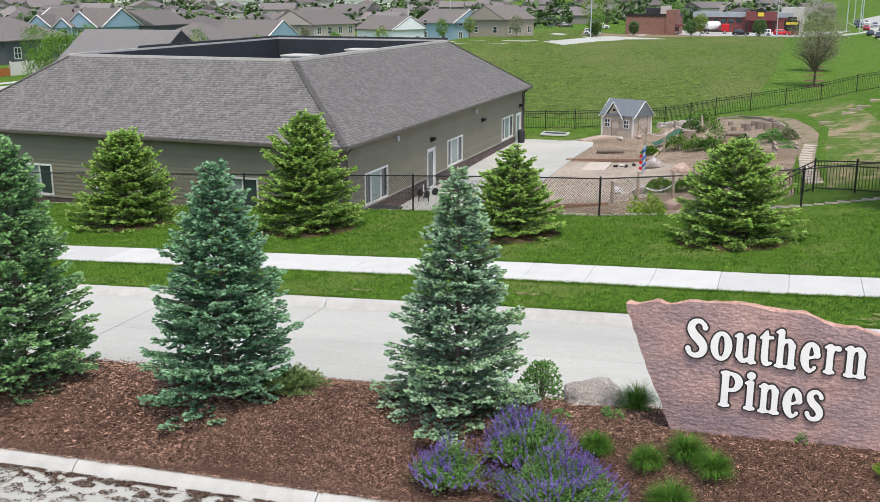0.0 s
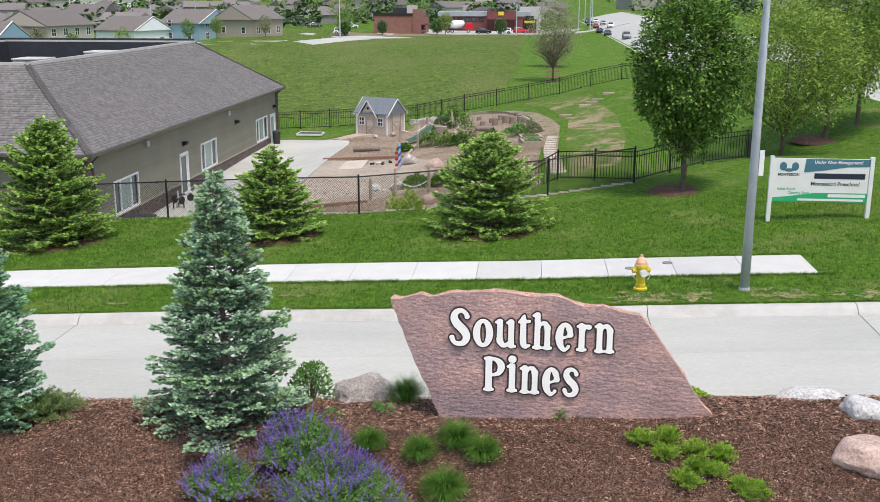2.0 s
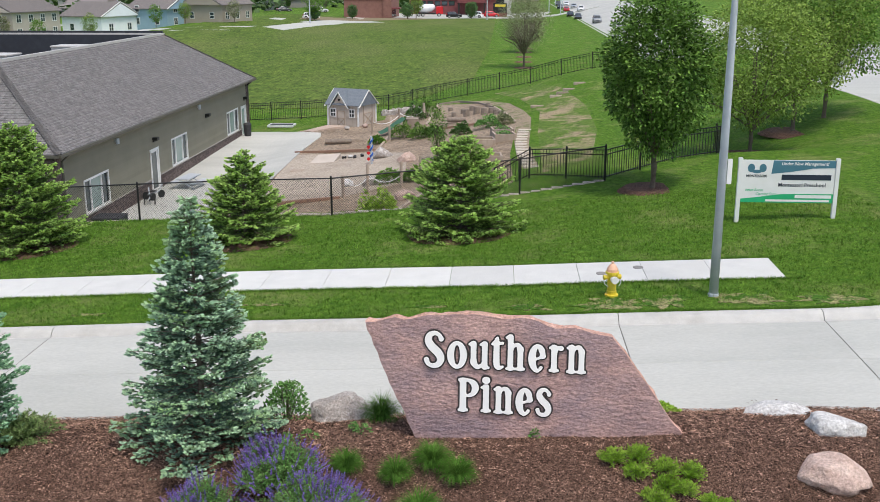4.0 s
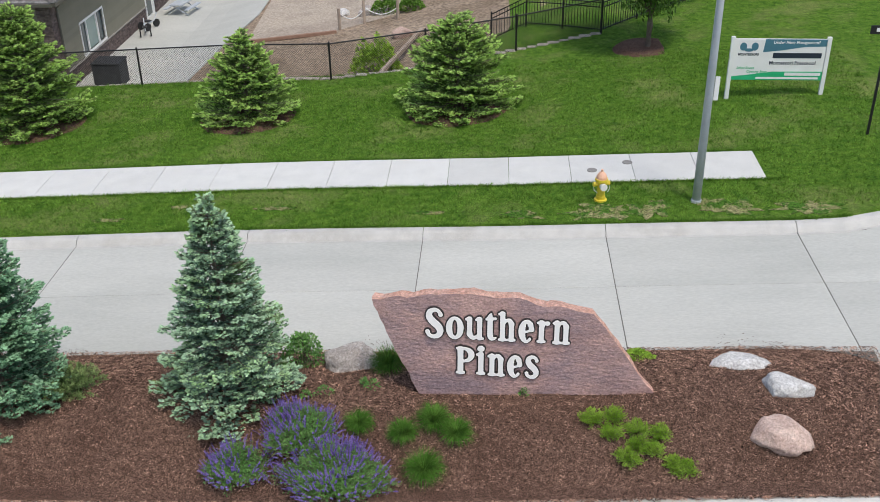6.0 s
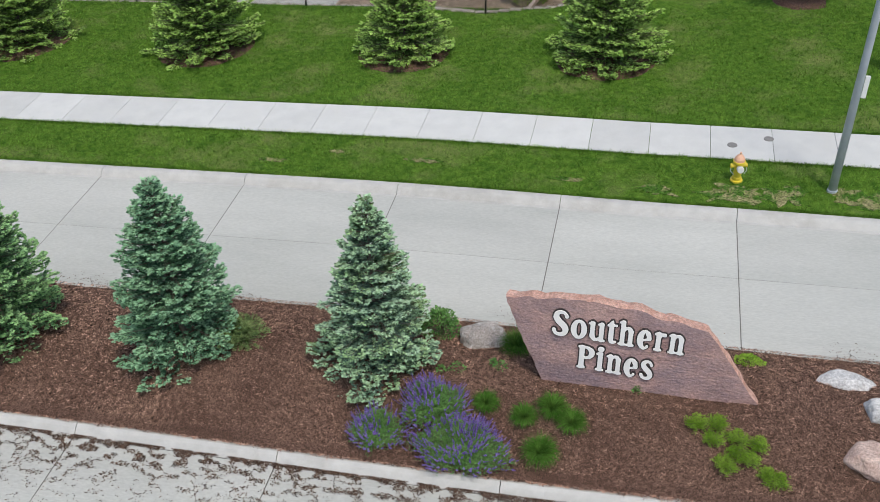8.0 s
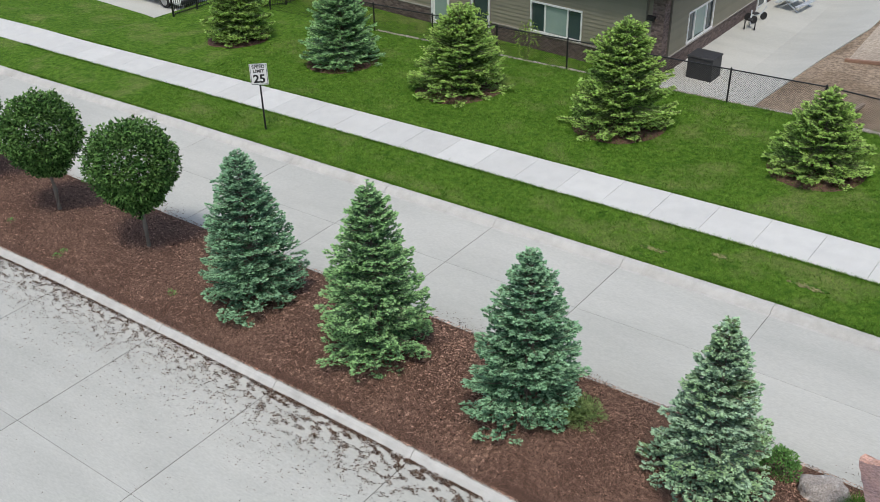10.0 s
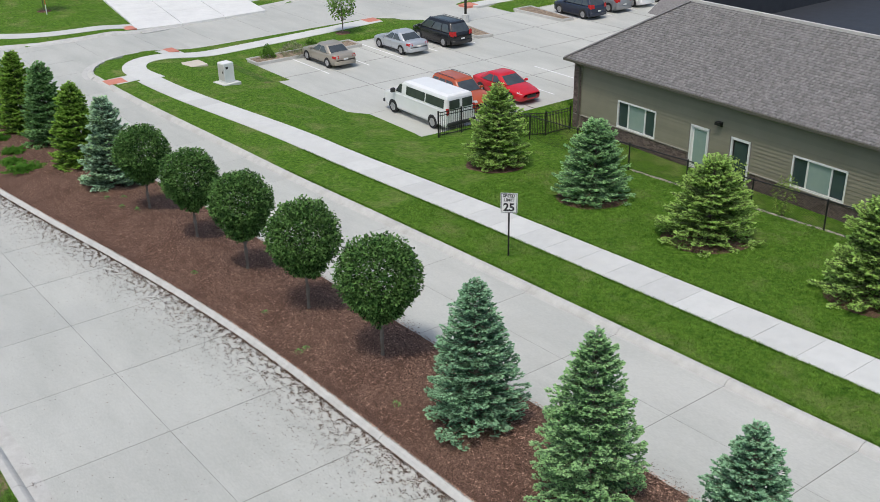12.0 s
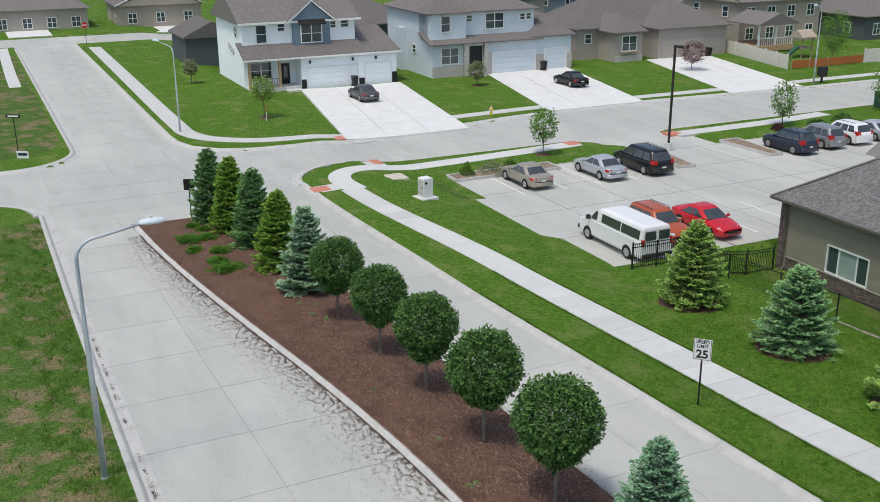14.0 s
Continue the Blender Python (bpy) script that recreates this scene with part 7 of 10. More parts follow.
def window_e(parent, x, y0, y1, z0, z1, mull=1, trim=WHITE, side="e"):
    """A sash window on an east or south wall."""
    def bx(s, a0, a1, o0, o1, c0, c1):
        return s.box(x + o0, x + o1, a0, a1, c0, c1) if side == "e" else s.box(a0, a1, x - o1, x - o0, c0, c1)
    n = mull
    w = part("window", bx(Shape(), y0 - 0.1, y1 + 0.1, 0.0, 0.03, z0 - 0.1, z1 + 0.1), trim, parent, "white framed window")
    for a0, a1, c0, c1 in ((y0 - 0.1, y1 + 0.1, z1, z1 + 0.1), (y0 - 0.1, y1 + 0.1, z0 - 0.1, z0), (y0 - 0.1, y0, z0, z1), (y1, y1 + 0.1, z0, z1)):
        part("casing", bx(Shape(), a0, a1, 0.03, 0.09, c0, c1), trim, w)
    for i in range(1, n):
        m = y0 + (y1 - y0) * i / n
        part("mullion", bx(Shape(), m - 0.05, m + 0.05, 0.03, 0.08, z0, z1), trim, w)
    part("meeting_rail", bx(Shape(), y0, y1, 0.03, 0.07, (z0 + z1) / 2 - 0.03, (z0 + z1) / 2 + 0.03), trim, w)
    for i in range(n):
        a0, a1 = y0 + (y1 - y0) * i / n, y0 + (y1 - y0) * (i + 1) / n
        part("pane", bx(Shape(), a0, a1, 0.035, 0.05, z0, z1), GLASS, w)
    return w


def garage_door(parent, x, y0, y1, z0, z1, material, trim=WHITE):
    f = Shape()
    for a0, a1, c0, c1 in ((y0 - 0.14, y1 + 0.14, z1, z1 + 0.14), (y0 - 0.14, y0, z0, z1), (y1, y1 + 0.14, z0, z1)):
        f.box(x, x + 0.07, a0, a1, c0, c1)
    g = part("garage_door", f, trim, parent, "panelled garage door")
    for i in range(4):
        a, b = z0 + (z1 - z0) * i / 4, z0 + (z1 - z0) * (i + 1) / 4
        part("door_panel", Shape().box(x + 0.0, x + 0.045, y0 + 0.01, y1 - 0.01, a + 0.012, b - 0.012), material, g)
    return g


GAR_WHITE = lap("white garage panels", (0.79, 0.83, 0.86))
STONEWORK = mat("pale ledge stone", (0.4, 0.37, 0.34), (0.55, 0.52, 0.48), 5.0, 0.9, 0.8, 12.0, stretch=(1, 1, 3))
WHITE_SIDING = lap("white lap siding", (0.85, 0.885, 0.91))
BLUEGREY = lap("blue grey lap siding", (0.58, 0.64, 0.69))
TAUPE_S = lap("taupe lap siding", (0.36, 0.325, 0.285))
STEELBLUE = lap("steel blue siding", (0.16, 0.22, 0.28))
CHARCOAL_S = lap("charcoal siding", (0.09, 0.1, 0.11))
CREAM_S = lap("cream siding", (0.47, 0.42, 0.36))
SKY_S = lap("sky blue siding", (0.27, 0.4, 0.5))
TAN_S = lap("warm tan siding", (0.36, 0.31, 0.26))
POST_W = mat("honey timber", (0.45, 0.29, 0.15), (0.52, 0.35, 0.2), 5.0, 0.7)
GZ = -2.65


def house_a():
    h = thing("house", "white two-storey house with gabled bay and porch", "house", "street houses")
    part("wall", lap_wall(Shape(), -113, -100.5, 32.0, 42.6, GZ - 0.4, 0.75), WHITE_SIDING, h)
    part("wall", lap_wall(Shape(), -113.2, -102.5, 26.5, 38.7, GZ - 0.4, 4.2), WHITE_SIDING, h)
    part("lower_roof", shed_roof(-103.0, -100.0, 25.9, 39.0, 0.8, 2.2), SHINGLE_FAR, h, "grey shingled lean-to roof")
    part("garage_roof", roof_mesh(-113, -100.6, 38.2, 42.6, 0.85, 2.0, "gable", 0.4, "y"), SHINGLE_FAR, h)
    part("roof", roof_mesh(-113.2, -102.5, 26.5, 38.7, 4.25, 2.9, "gable", 0.5, "y"), SHINGLE_FAR, h, "grey shingled roof")
    f = Shape()
    f.box(-100.06, -99.98, 25.8, 43.1, 0.6, 0.78)
    f.box(-102.02, -101.94, 26.0, 39.3, 4.0, 4.22)
    part("fascia", f, WHITE, h, "white gutter board")
    ga = Shape().box(-103, -102.0, 31.8, 35.8, 1.6, 4.1)
    bay = part("bay", ga, STEELBLUE, h, "slate blue board-and-batten bay")
    for i in range(9):
        part("batten", Shape().box(-102.0, -101.97, 31.8 + 0.48 * i, 31.86 + 0.48 * i, 1.7, 4.3), STEELBLUE, bay)
    gb = Shape().add([(-102.0, 31.4, 4.1), (-102.0, 36.2, 4.1), (-102.0, 33.8, 6.0), (-104.5, 31.4, 4.1), (-104.5, 36.2, 4.1), (-104.5, 33.8, 6.0)], [(0, 1, 2), (5, 4, 3), (0, 3, 4, 1), (1, 4, 5, 2), (2, 5, 3, 0)])
    part("gable_wall", gb, STEELBLUE, bay)
    gt = Shape().beam((-101.85, 31.0, 3.95), (-101.85, 33.8, 6.2), 0.16, 0.26, (1, 0, 0)).beam((-101.85, 36.6, 3.95), (-101.85, 33.8, 6.2), 0.16, 0.26, (1, 0, 0))
    part("barge_board", gt, WHITE, bay, "white barge boards")
    gr_ = Shape().add([(-101.7, 30.9, 4.0), (-101.7, 33.8, 6.35), (-106.5, 33.8, 6.35), (-106.5, 30.9, 4.0)], [(0, 1, 2, 3)]).add([(-101.7, 36.7, 4.0), (-101.7, 33.8, 6.35), (-106.5, 33.8, 6.35), (-106.5, 36.7, 4.0)], [(3, 2, 1, 0)])
    part("bay_roof", gr_, SHINGLE_FAR, bay)
    part("window_hood", shed_roof(-102, -101.3, 32.3, 35.2, 3.95, 4.3), BRONZE, bay, "dark metal hood")
    window_e(bay, -102.0, 32.65, 34.8, 2.0, 3.75, 2)
    window_e(h, -102.47, 28.0, 29.0, 2.15, 3.85, 1)
    for a, b, c, d in ((30.3, 30.95, 3.25, 3.9), (36.0, 36.55, 3.3, 3.9), (37.2, 37.95, 3.3, 4.0)):
        window_e(h, -102.47, a, b, c, d, 1)
    garage_door(h, -100.47, 32.65, 38.1, GZ, -0.5, GAR_WHITE)
    garage_door(h, -100.47, 39.05, 41.9, GZ, -0.45, GAR_WHITE)
    st_ = Shape()
    st_.box(-100.45, -100.38, 31.95, 32.45, GZ - 0.3, -1.6).box(-100.45, -100.38, 38.3, 38.9, GZ - 0.3, -1.9).box(-100.45, -100.38, 42.05, 42.65, GZ - 0.3, -1.5)
    part("stone_foot", st_, BLACK, h, "dark stone foot")
    for y in (32.9, 37.6, 40.2):
        part("wall_lamp", Shape().box(-100.47, -100.25, y - 0.08, y + 0.08, 0.0, 0.3), BLACK, h)
    porch = part("porch", Shape().box(-102.5, -100.4, 26.4, 31.9, GZ - 0.4, GZ + 0.45), WALKC, h, "concrete porch with timber post")
    part("porch_post", Shape().box(-100.75, -100.5, 29.6, 29.85, GZ + 0.45, 0.7), POST_W, porch, "honey timber post")
    part("porch_post", Shape().box(-100.75, -100.5, 26.45, 26.7, GZ + 0.45, 0.7), POST_W, porch, "honey timber post")
    part("rail", Shape().box(-100.68, -100.6, 26.7, 29.6, GZ + 1.3, GZ + 1.38), TIMBER, porch)
    for i in range(16):
        part("baluster", Shape().box(-100.66, -100.62, 26.85 + 0.17 * i, 26.89 + 0.17 * i, GZ + 0.5, GZ + 1.3), TIMBER, porch)
    part("porch_step", Shape().box(-100.4, -99.4, 30.2, 31.7, GZ - 0.3, GZ + 0.2), WALKC, porch)
    window_e(h, -102.46, 27.2, 29.3, -1.5, 0.1, 2)
    d = part("door", Shape().box(-102.46, -102.38, 30.4, 31.3, GZ + 0.45, -0.1), BLACK, h, "dark front door")
    part("pane", Shape().box(-102.38, -102.36, 30.65, 31.05, GZ + 1.1, -0.35), GLASS, d)
    for y0, z0 in ((-106.2, 0.7), (-107.0, 0.9), (-107.8, 1.1)):
        window_e(h, 26.45, y0, y0 + 0.4, z0, z0 + 0.55, 1, WHITE, "s")
    window_e(h, 26.45, -105.0, -104.2, 2.6, 3.6, 1, WHITE, "s")
    return h


def house_b():
    h = thing("house", "pale blue-grey two-storey house with stone piers", "house", "street houses")
    part("wall", lap_wall(Shape(), -113, -100.5, 46.9, 64.6, GZ - 0.4, 1.2), BLUEGREY, h)
    part("wall", lap_wall(Shape(), -113, -101.6, 46.9, 60.2, 1.0, 4.3), BLUEGREY, h)
    part("lower_roof", shed_roof(-103.0, -99.9, 46.3, 60.6, 1.05, 2.2), SHINGLE_FAR, h, "grey shingled lean-to roof")
    part("garage_roof", roof_mesh(-112, -100.5, 59.4, 64.6, 1.25, 2.3, "hip", 0.45), SHINGLE_FAR, h)
    part("roof", roof_mesh(-113, -101.6, 46.9, 60.2, 4.3, 2.6, "hip", 0.5), SHINGLE_FAR, h, "grey hipped roof")
    part("wing", lap_wall(Shape(), -104, -101.0, 46.9, 51.2, 1.2, 4.3), BLUEGREY, h)
    part("wing_roof", roof_mesh(-104, -101.0, 46.9, 51.2, 4.3, 1.6, "hip", 0.45), SHINGLE_FAR, h)
    garage_door(h, -100.47, 54.4, 59.8, GZ, -0.35, BLUEGREY)
    garage_door(h, -100.47, 61.1, 63.9, GZ, -0.3, BLUEGREY)
    for y0, y1, z1 in ((53.2, 54.2, -0.3), (60.0, 60.95, -0.9), (64.05, 64.7, -0.9)):
        part("stone_pier", Shape().box(-100.48, -100.3, y0, y1, GZ - 0.4, z1), STONEWORK, h, "pale ledge stone")
    part("stone_foot", Shape().box(-100.48, -100.38, 46.85, 50.6, GZ - 0.4, -1.4), STONEWORK, h, "pale ledge stone")
    part("porch_post", Shape().box(-100.5, -100.05, 50.65, 51.2, GZ - 0.4, 0.9), STONEWORK, h)
    part("porch_post", Shape().box(-100.5, -100.05, 53.1, 53.6, GZ - 0.4, 0.9), STONEWORK, h)
    # A flat black panel paints the shade inside the open entry.
    part("entry", Shape().box(-100.49, -100.44, 51.3, 53.0, GZ + 0.5, 0.6), BLACK, h, "black panel painted as entry shade")
    for i in range(4):
        part("step", Shape().box(-100.4 + 0.3 * i, -100.1 + 0.3 * i, 51.3, 53.0, GZ - 0.3, GZ + 0.55 - 0.16 * i), WALKC, h)
    window_e(h, -100.47, 48.0, 50.0, -1.15, 0.5, 2)
    window_e(h, -100.97, 48.2, 49.2, 2.3, 3.9, 1)
    window_e(h, -101.57, 54.0, 56.2, 2.3, 3.9, 2)
    window_e(h, -101.57, 51.6, 52.2, 3.2, 3.8, 1)
    window_e(h, -101.57, 58.4, 58.95, 3.1, 3.7, 1)
    window_e(h, -101.57, 59.2, 59.75, 3.1, 3.7, 1)
    window_e(h, 46.85, -105.5, -104.7, -0.3, 0.5, 1, WHITE, "s")
    part("chimney_chase", Shape().box(-109, -107.6, 46.3, 46.95, GZ - 0.4, 2.2), BLUEGREY, h)
    return h


def house_c():
    h = thing("house", "taupe single-storey house with hipped roof", "house", "street houses")
    part("wall", lap_wall(Shape(), -115, -104.5, 68.0, 88.0, GZ - 0.4, 1.1), TAUPE_S, h)
    part("wall", lap_wall(Shape(), -106, -101.0, 71.2, 75.1, GZ - 0.4, 0.9), TAUPE_S, h)
    part("wall", lap_wall(Shape(), -106, -101.0, 77.6, 88.0, GZ - 0.4, 1.0), TAUPE_S, h)
    part("roof", roof_mesh(-115, -104.5, 68.0, 88.0, 1.15, 3.4, "hip", 0.5), SHINGLE_FAR, h, "grey hipped roof")
    part("bay_roof", roof_mesh(-108, -101.0, 71.2, 75.1, 0.95, 1.9, "hip", 0.5), SHINGLE_FAR, h)
    part("garage_roof", roof_mesh(-111, -101.0, 77.6, 88.0, 1.05, 2.9, "hip", 0.5), SHINGLE_FAR, h)
    garage_door(h, -100.97, 78.2, 84.0, GZ, -0.4, TAUPE_S, TAUPE_S)
    garage_door(h, -100.97, 84.8, 87.3, GZ, -0.4, TAUPE_S, TAUPE_S)
    window_e(h, -100.97, 72.2, 74.2, -1.3, 0.4, 2)
    window_e(h, -104.47, 69.2, 70.0, -0.6, 0.4, 1)
    part("stone_foot", Shape().box(-101.0, -100.9, 71.1, 75.2, GZ - 0.4, -1.9), STONEWORK, h)
    part("window_box", Shape().box(-100.95, -100.7, 72.0, 74.4, -1.6, -1.4), TIMBER, h)
    return h


house_a()
house_b()
house_c()


def plain_house(x, y, w, d, z, wall_h, rise, kind, siding, label, ang=0, axis="y", wins=3, trim=WHITE):
    """A background house: w along its front, d deep; the front looks along local +x."""
    z -= 2.2 * sm(124, 133, y) * sm(-70, -85, x)
    h = thing("house", label, "house", "background houses", at=pose(x, y, z, 0, 0, ang))
    part("wall", Shape().box(-d / 2, d / 2, -w / 2, w / 2, -0.8, wall_h), siding, h)
    part("roof", roof_mesh(-d / 2, d / 2, -w / 2, w / 2, wall_h + 0.1, rise, kind, 0.5, axis), SHINGLE_FAR, h)
    if kind == "gable":
        for sgn in (-1, 1):
            e = sgn * ((w if axis == "y" else d) / 2 + 0.52)
            k = (d if axis == "y" else w) / 2
            tri = [(e - o * sgn, b, c) for o in (0, 0.08) for b, c in ((-k, wall_h), (k, wall_h), (0, wall_h + rise * 0.92))]
            if axis == "y":
                tri = [(b, a, c) for a, b, c in tri]
            part("gable_wall", Shape().add(tri, [(0, 1, 2), (5, 4, 3), (0, 3, 4, 1), (1, 4, 5, 2), (2, 5, 3, 0)]), siding, h)
    if axis == "x" and kind == "gable":
        part("barge_board", Shape().beam((d / 2 + 0.5, -w / 2 - 0.5, wall_h + 0.05), (d / 2 + 0.5, 0, wall_h + rise + 0.1), 0.12, 0.25, (1, 0, 0)).beam((d / 2 + 0.5, w / 2 + 0.5, wall_h + 0.05), (d / 2 + 0.5, 0, wall_h + rise + 0.1), 0.12, 0.25, (1, 0, 0)), trim, h)
    for s_ in range(1 if wall_h < 4 else 2):
        for i in range(wins):
            a = -w / 2 + w * (i + 0.5) / wins
            window_e(h, d / 2 - 0.02, a - 0.6, a + 0.6, 0.8 + s_ * 2.7, 2.2 + s_ * 2.7, 2)
            if i < 2:
                b = -d / 2 + d * (i + 0.5) / 2
                window_e(h, -w / 2 + 0.02, b - 0.5, b + 0.5, 0.9 + s_ * 2.7, 2.2 + s_ * 2.7, 1, WHITE, "s")
    return h


# north of the three: seen past the school's roof and beyond the lot
plain_house(-112, 101.5, 14, 12, GZ, 5.6, 3.0, "gable", TAN_S, "tan two-storey house with a covered deck", 0, "y", 4)
plain_house(-131, 88, 13, 12, GZ, 5.6, 3.2, "gable", STEELBLUE, "slate blue gabled house behind the street", 0, "x", 3)
plain_house(-108, 120, 14, 12, GZ, 3.2, 3.0, "hip", CHARCOAL_S, "dark grey hipped house with lap siding", 0, "y", 3)


def gabled_blue_house():
    """A house whose ridge runs east, with three white-edged gables to the south."""
    eave, d = 6.6, 5.0
    h = thing("house", "sky blue two-storey house with three white-trimmed gables", "house", "background houses", at=pose(-110.8, 141.9, GZ - 2.2, 0, 0, -90))
    part("wall", lap_wall(Shape(), -d, d, -6.5, 6.5, -0.8, eave), SKY_S, h)
    part("roof", roof_mesh(-d, d, -6.5, 6.5, eave + 0.1, 2.8, "gable", 0.5, "y"), SHINGLE_FAR, h)
    for sgn in (-1, 1):
        y = 7.02 * sgn
        g = Shape().add([(-d, y, eave - 0.05), (d, y, eave - 0.05), (0, y, eave + 2.62), (-d, y - 0.08 * sgn, eave - 0.05), (d, y - 0.08 * sgn, eave - 0.05), (0, y - 0.08 * sgn, eave + 2.62)], [(0, 1, 2), (5, 4, 3), (0, 3, 4, 1), (1, 4, 5, 2), (2, 5, 3, 0)])
        part("gable_wall", g, SKY_S, h)
        for e in (-1, 1):
            part("barge_board", Shape().beam((e * (d + 0.5), sgn * 7.05, eave), (0, sgn * 7.05, eave + 2.9), 0.1, 0.24, (0, 1, 0)), WHITE, h, "white barge board")
    for y, w, top, out in ((-4.4, 2.3, 1.75, 1.2), (0.7, 1.5, 1.3, 1.6), (3.3, 2.9, 2.3, 0.5)):
        x = d + out
        bay = part("bay", lap_wall(Shape(), d - 0.3, x, y - w, y + w, -0.8, eave), SKY_S, h)
        part("gable_wall", Shape().add([(x + 0.32, y - w, eave - 0.1), (x + 0.32, y + w, eave - 0.1), (x + 0.32, y, eave + top - 0.1), (x - 0.3, y - w, eave), (x - 0.3, y + w, eave), (x - 0.3, y, eave + top)], [(0, 1, 2), (5, 4, 3), (0, 3, 4, 1), (1, 4, 5, 2), (2, 5, 3, 0)]), SKY_S, bay)
        part("bay_roof", roof_mesh(0.5, x, y - w, y + w, eave + 0.05, top + 0.1, "gable", 0.3, "x"), SHINGLE_FAR, bay)
        for e in (-1, 1):
            part("barge_board", Shape().beam((x + 0.36, y + e * (w + 0.35), eave - 0.05), (x + 0.36, y, eave + top + 0.12), 0.1, 0.26, (1, 0, 0)), WHITE, bay, "white barge board")
            part("corner_board", Shape().box(x - 0.05, x + 0.04, y + e * w - 0.1, y + e * w + 0.1, -0.5, eave), WHITE, bay)
        window_e(bay, x, y - 0.75, y + 0.75, 4.6, 6.1, 2)
        window_e(bay, x, y - 0.75, y + 0.75, 1.2, 2.7, 2)
    for x, y in ((1.2, -1.5), (1.2, 0.2)):
        part("roof_vent", Shape().tube([(x, y, eave + 2.0), (x, y, eave + 2.75)], [0.16, 0.12], 8), BRONZE, h)
    return h


gabled_blue_house()
plain_house(-106, 168, 14, 12, GZ, 3.2, 3.4, "hip", TAN_S, "tan hipped house among young trees", 0, "y", 3)
plain_house(-104, 186, 13, 12, GZ, 3.4, 3.2, "gable", SKY_S, "pale blue gabled house", 0, "x", 3)
plain_house(-100, 205, 14, 12, GZ, 5.4, 3.0, "gable", CREAM_S, "cream two-storey house with arched windows", -15, "y", 4)
plain_house(-90, 226, 12, 11, GZ, 3.8, 3.0, "gable", WHITE_SIDING, "white gabled house with an open garage", -20, "x", 2)
plain_house(-78, 234, 12, 11, GZ, 4.2, 3.0, "gable", SKY_S, "pale blue gabled house", -20, "x", 2)
plain_house(-66, 236, 12, 11, GZ, 3.8, 3.2, "gable", TAN_S, "tan gabled house at the street's end", -20, "y", 3)
for i, (x, y) in enumerate(((-132, 50), (-133, 70), (-136, 112), (-135, 135), (-138, 160), (-132, 190), (-128, 215), (-118, 240), (-100, 262), (-160, 140), (-165, 175), (-155, 205), (-150, 240))):
    m = (CHARCOAL_S, TAUPE_S, TAN_S, CREAM_S, BLUEGREY)[i % 5]
    plain_house(x, y, 14, 12, GZ, (3.2, 5.4)[i % 2], 3.0, ("hip", "gable")[i % 2], m, ("dark", "taupe", "tan", "cream", "blue-grey")[i % 5] + " suburban house on the next street", 180 if i % 3 else 0, "y", 3)
plain_house(-172, 12, 14, 12, GZ, 3.4, 3.0, "hip", TAUPE_S, "taupe house at the end of the street", 0, "y", 4)
plain_house(-172, 30, 13, 12, GZ, 3.4, 3.0, "gable", TAN_S, "tan house at the end of the street", 0, "x", 3)
plain_house(-172, -6, 13, 12, GZ, 3.4, 3.0, "gable", BLUEGREY, "blue-grey house at the end of the street", 0, "x", 3)
for y, m, lab in ((30, BLUEGREY, "pale"), (10, TAUPE_S, "taupe"), (-8, TAN_S, "tan")):
    s = Shape().box(-166, -158.2, y - 3, y + 3, GZ - 0.3, land(-160, y) + UP)
    solid("driveway", s, DRIVEC, "white concrete driveway of a far house", "driveway", kind="structure")
shed = thing("garden_shed", "slate grey garden shed with a gabled roof", "shed", at=pose(-124, 27.5, GZ))
part("wall", Shape().box(-4, 4, -3.2, 3.2, -0.3, 3.6), CHARCOAL_S, shed)
part("roof", roof_mesh(-4, 4, -3.2, 3.2, 3.65, 1.7, "gable", 0.35, "x"), SHINGLE_FAR, shed)

# deck, play tower and vinyl fence beside the tan house
deck = thing("deck", "timber deck with white rails and a small roof", "deck", at=pose(-101.5, 94.5, GZ))
part("deck_floor", Shape().box(-3, 2.5, -3, 3, 0.2, 0.9), POST_W, deck)
for x, y in ((2.3, -2.8), (2.3, 2.8), (2.3, 0)):
    part("deck_post", Shape().box(x - 0.1, x + 0.1, y - 0.1, y + 0.1, 0, 3.6), WHITE, deck)
part("deck_roof", roof_mesh(-3, 2.5, -3, 3, 3.6, 1.3, "gable", 0.3, "x"), SHINGLE_FAR, deck)
part("deck_rail", Shape().box(2.25, 2.35, -3, 3, 1.75, 1.85), WHITE, deck)
for i in range(18):
    part("baluster", Shape().box(2.27, 2.33, -2.9 + 0.33 * i, -2.85 + 0.33 * i, 0.9, 1.75), WHITE, deck)
tower = thing("play_tower", "cedar play tower with a green slide", "play set", at=pose(-94, 94.0, GZ))
for x in (-0.8, 0.8):
    for y in (-0.8, 0.8):
        part("tower_post", Shape().box(x - 0.06, x + 0.06, y - 0.06, y + 0.06, 0, 2.6), TIMBER, tower)
part("platform", Shape().box(-0.9, 0.9, -0.9, 0.9, 1.2, 1.3), TIMBER, tower)
part("tower_roof", roof_mesh(-0.9, 0.9, -0.9, 0.9, 2.6, 0.8, "gable", 0.25, "y"), TIMBER, tower)
part("slide", Shape().tube([(0.2, -0.9, 1.35), (0.2, -1.6, 1.0), (0.2, -2.6, 0.35), (0.2, -3.0, 0.25)], 0.28, 8), GREEN_BOX, tower, "green slide")
part("swing_beam", Shape().tube([(0, 0.9, 2.2), (0, 4.2, 2.2)], 0.06, 6), TIMBER, tower)
part("swing_leg", Shape().tube([(0, 4.2, 2.2), (0.7, 4.6, 0)], 0.05, 6).tube([(0, 4.2, 2.2), (-0.7, 4.6, 0)], 0.05, 6), TIMBER, tower)
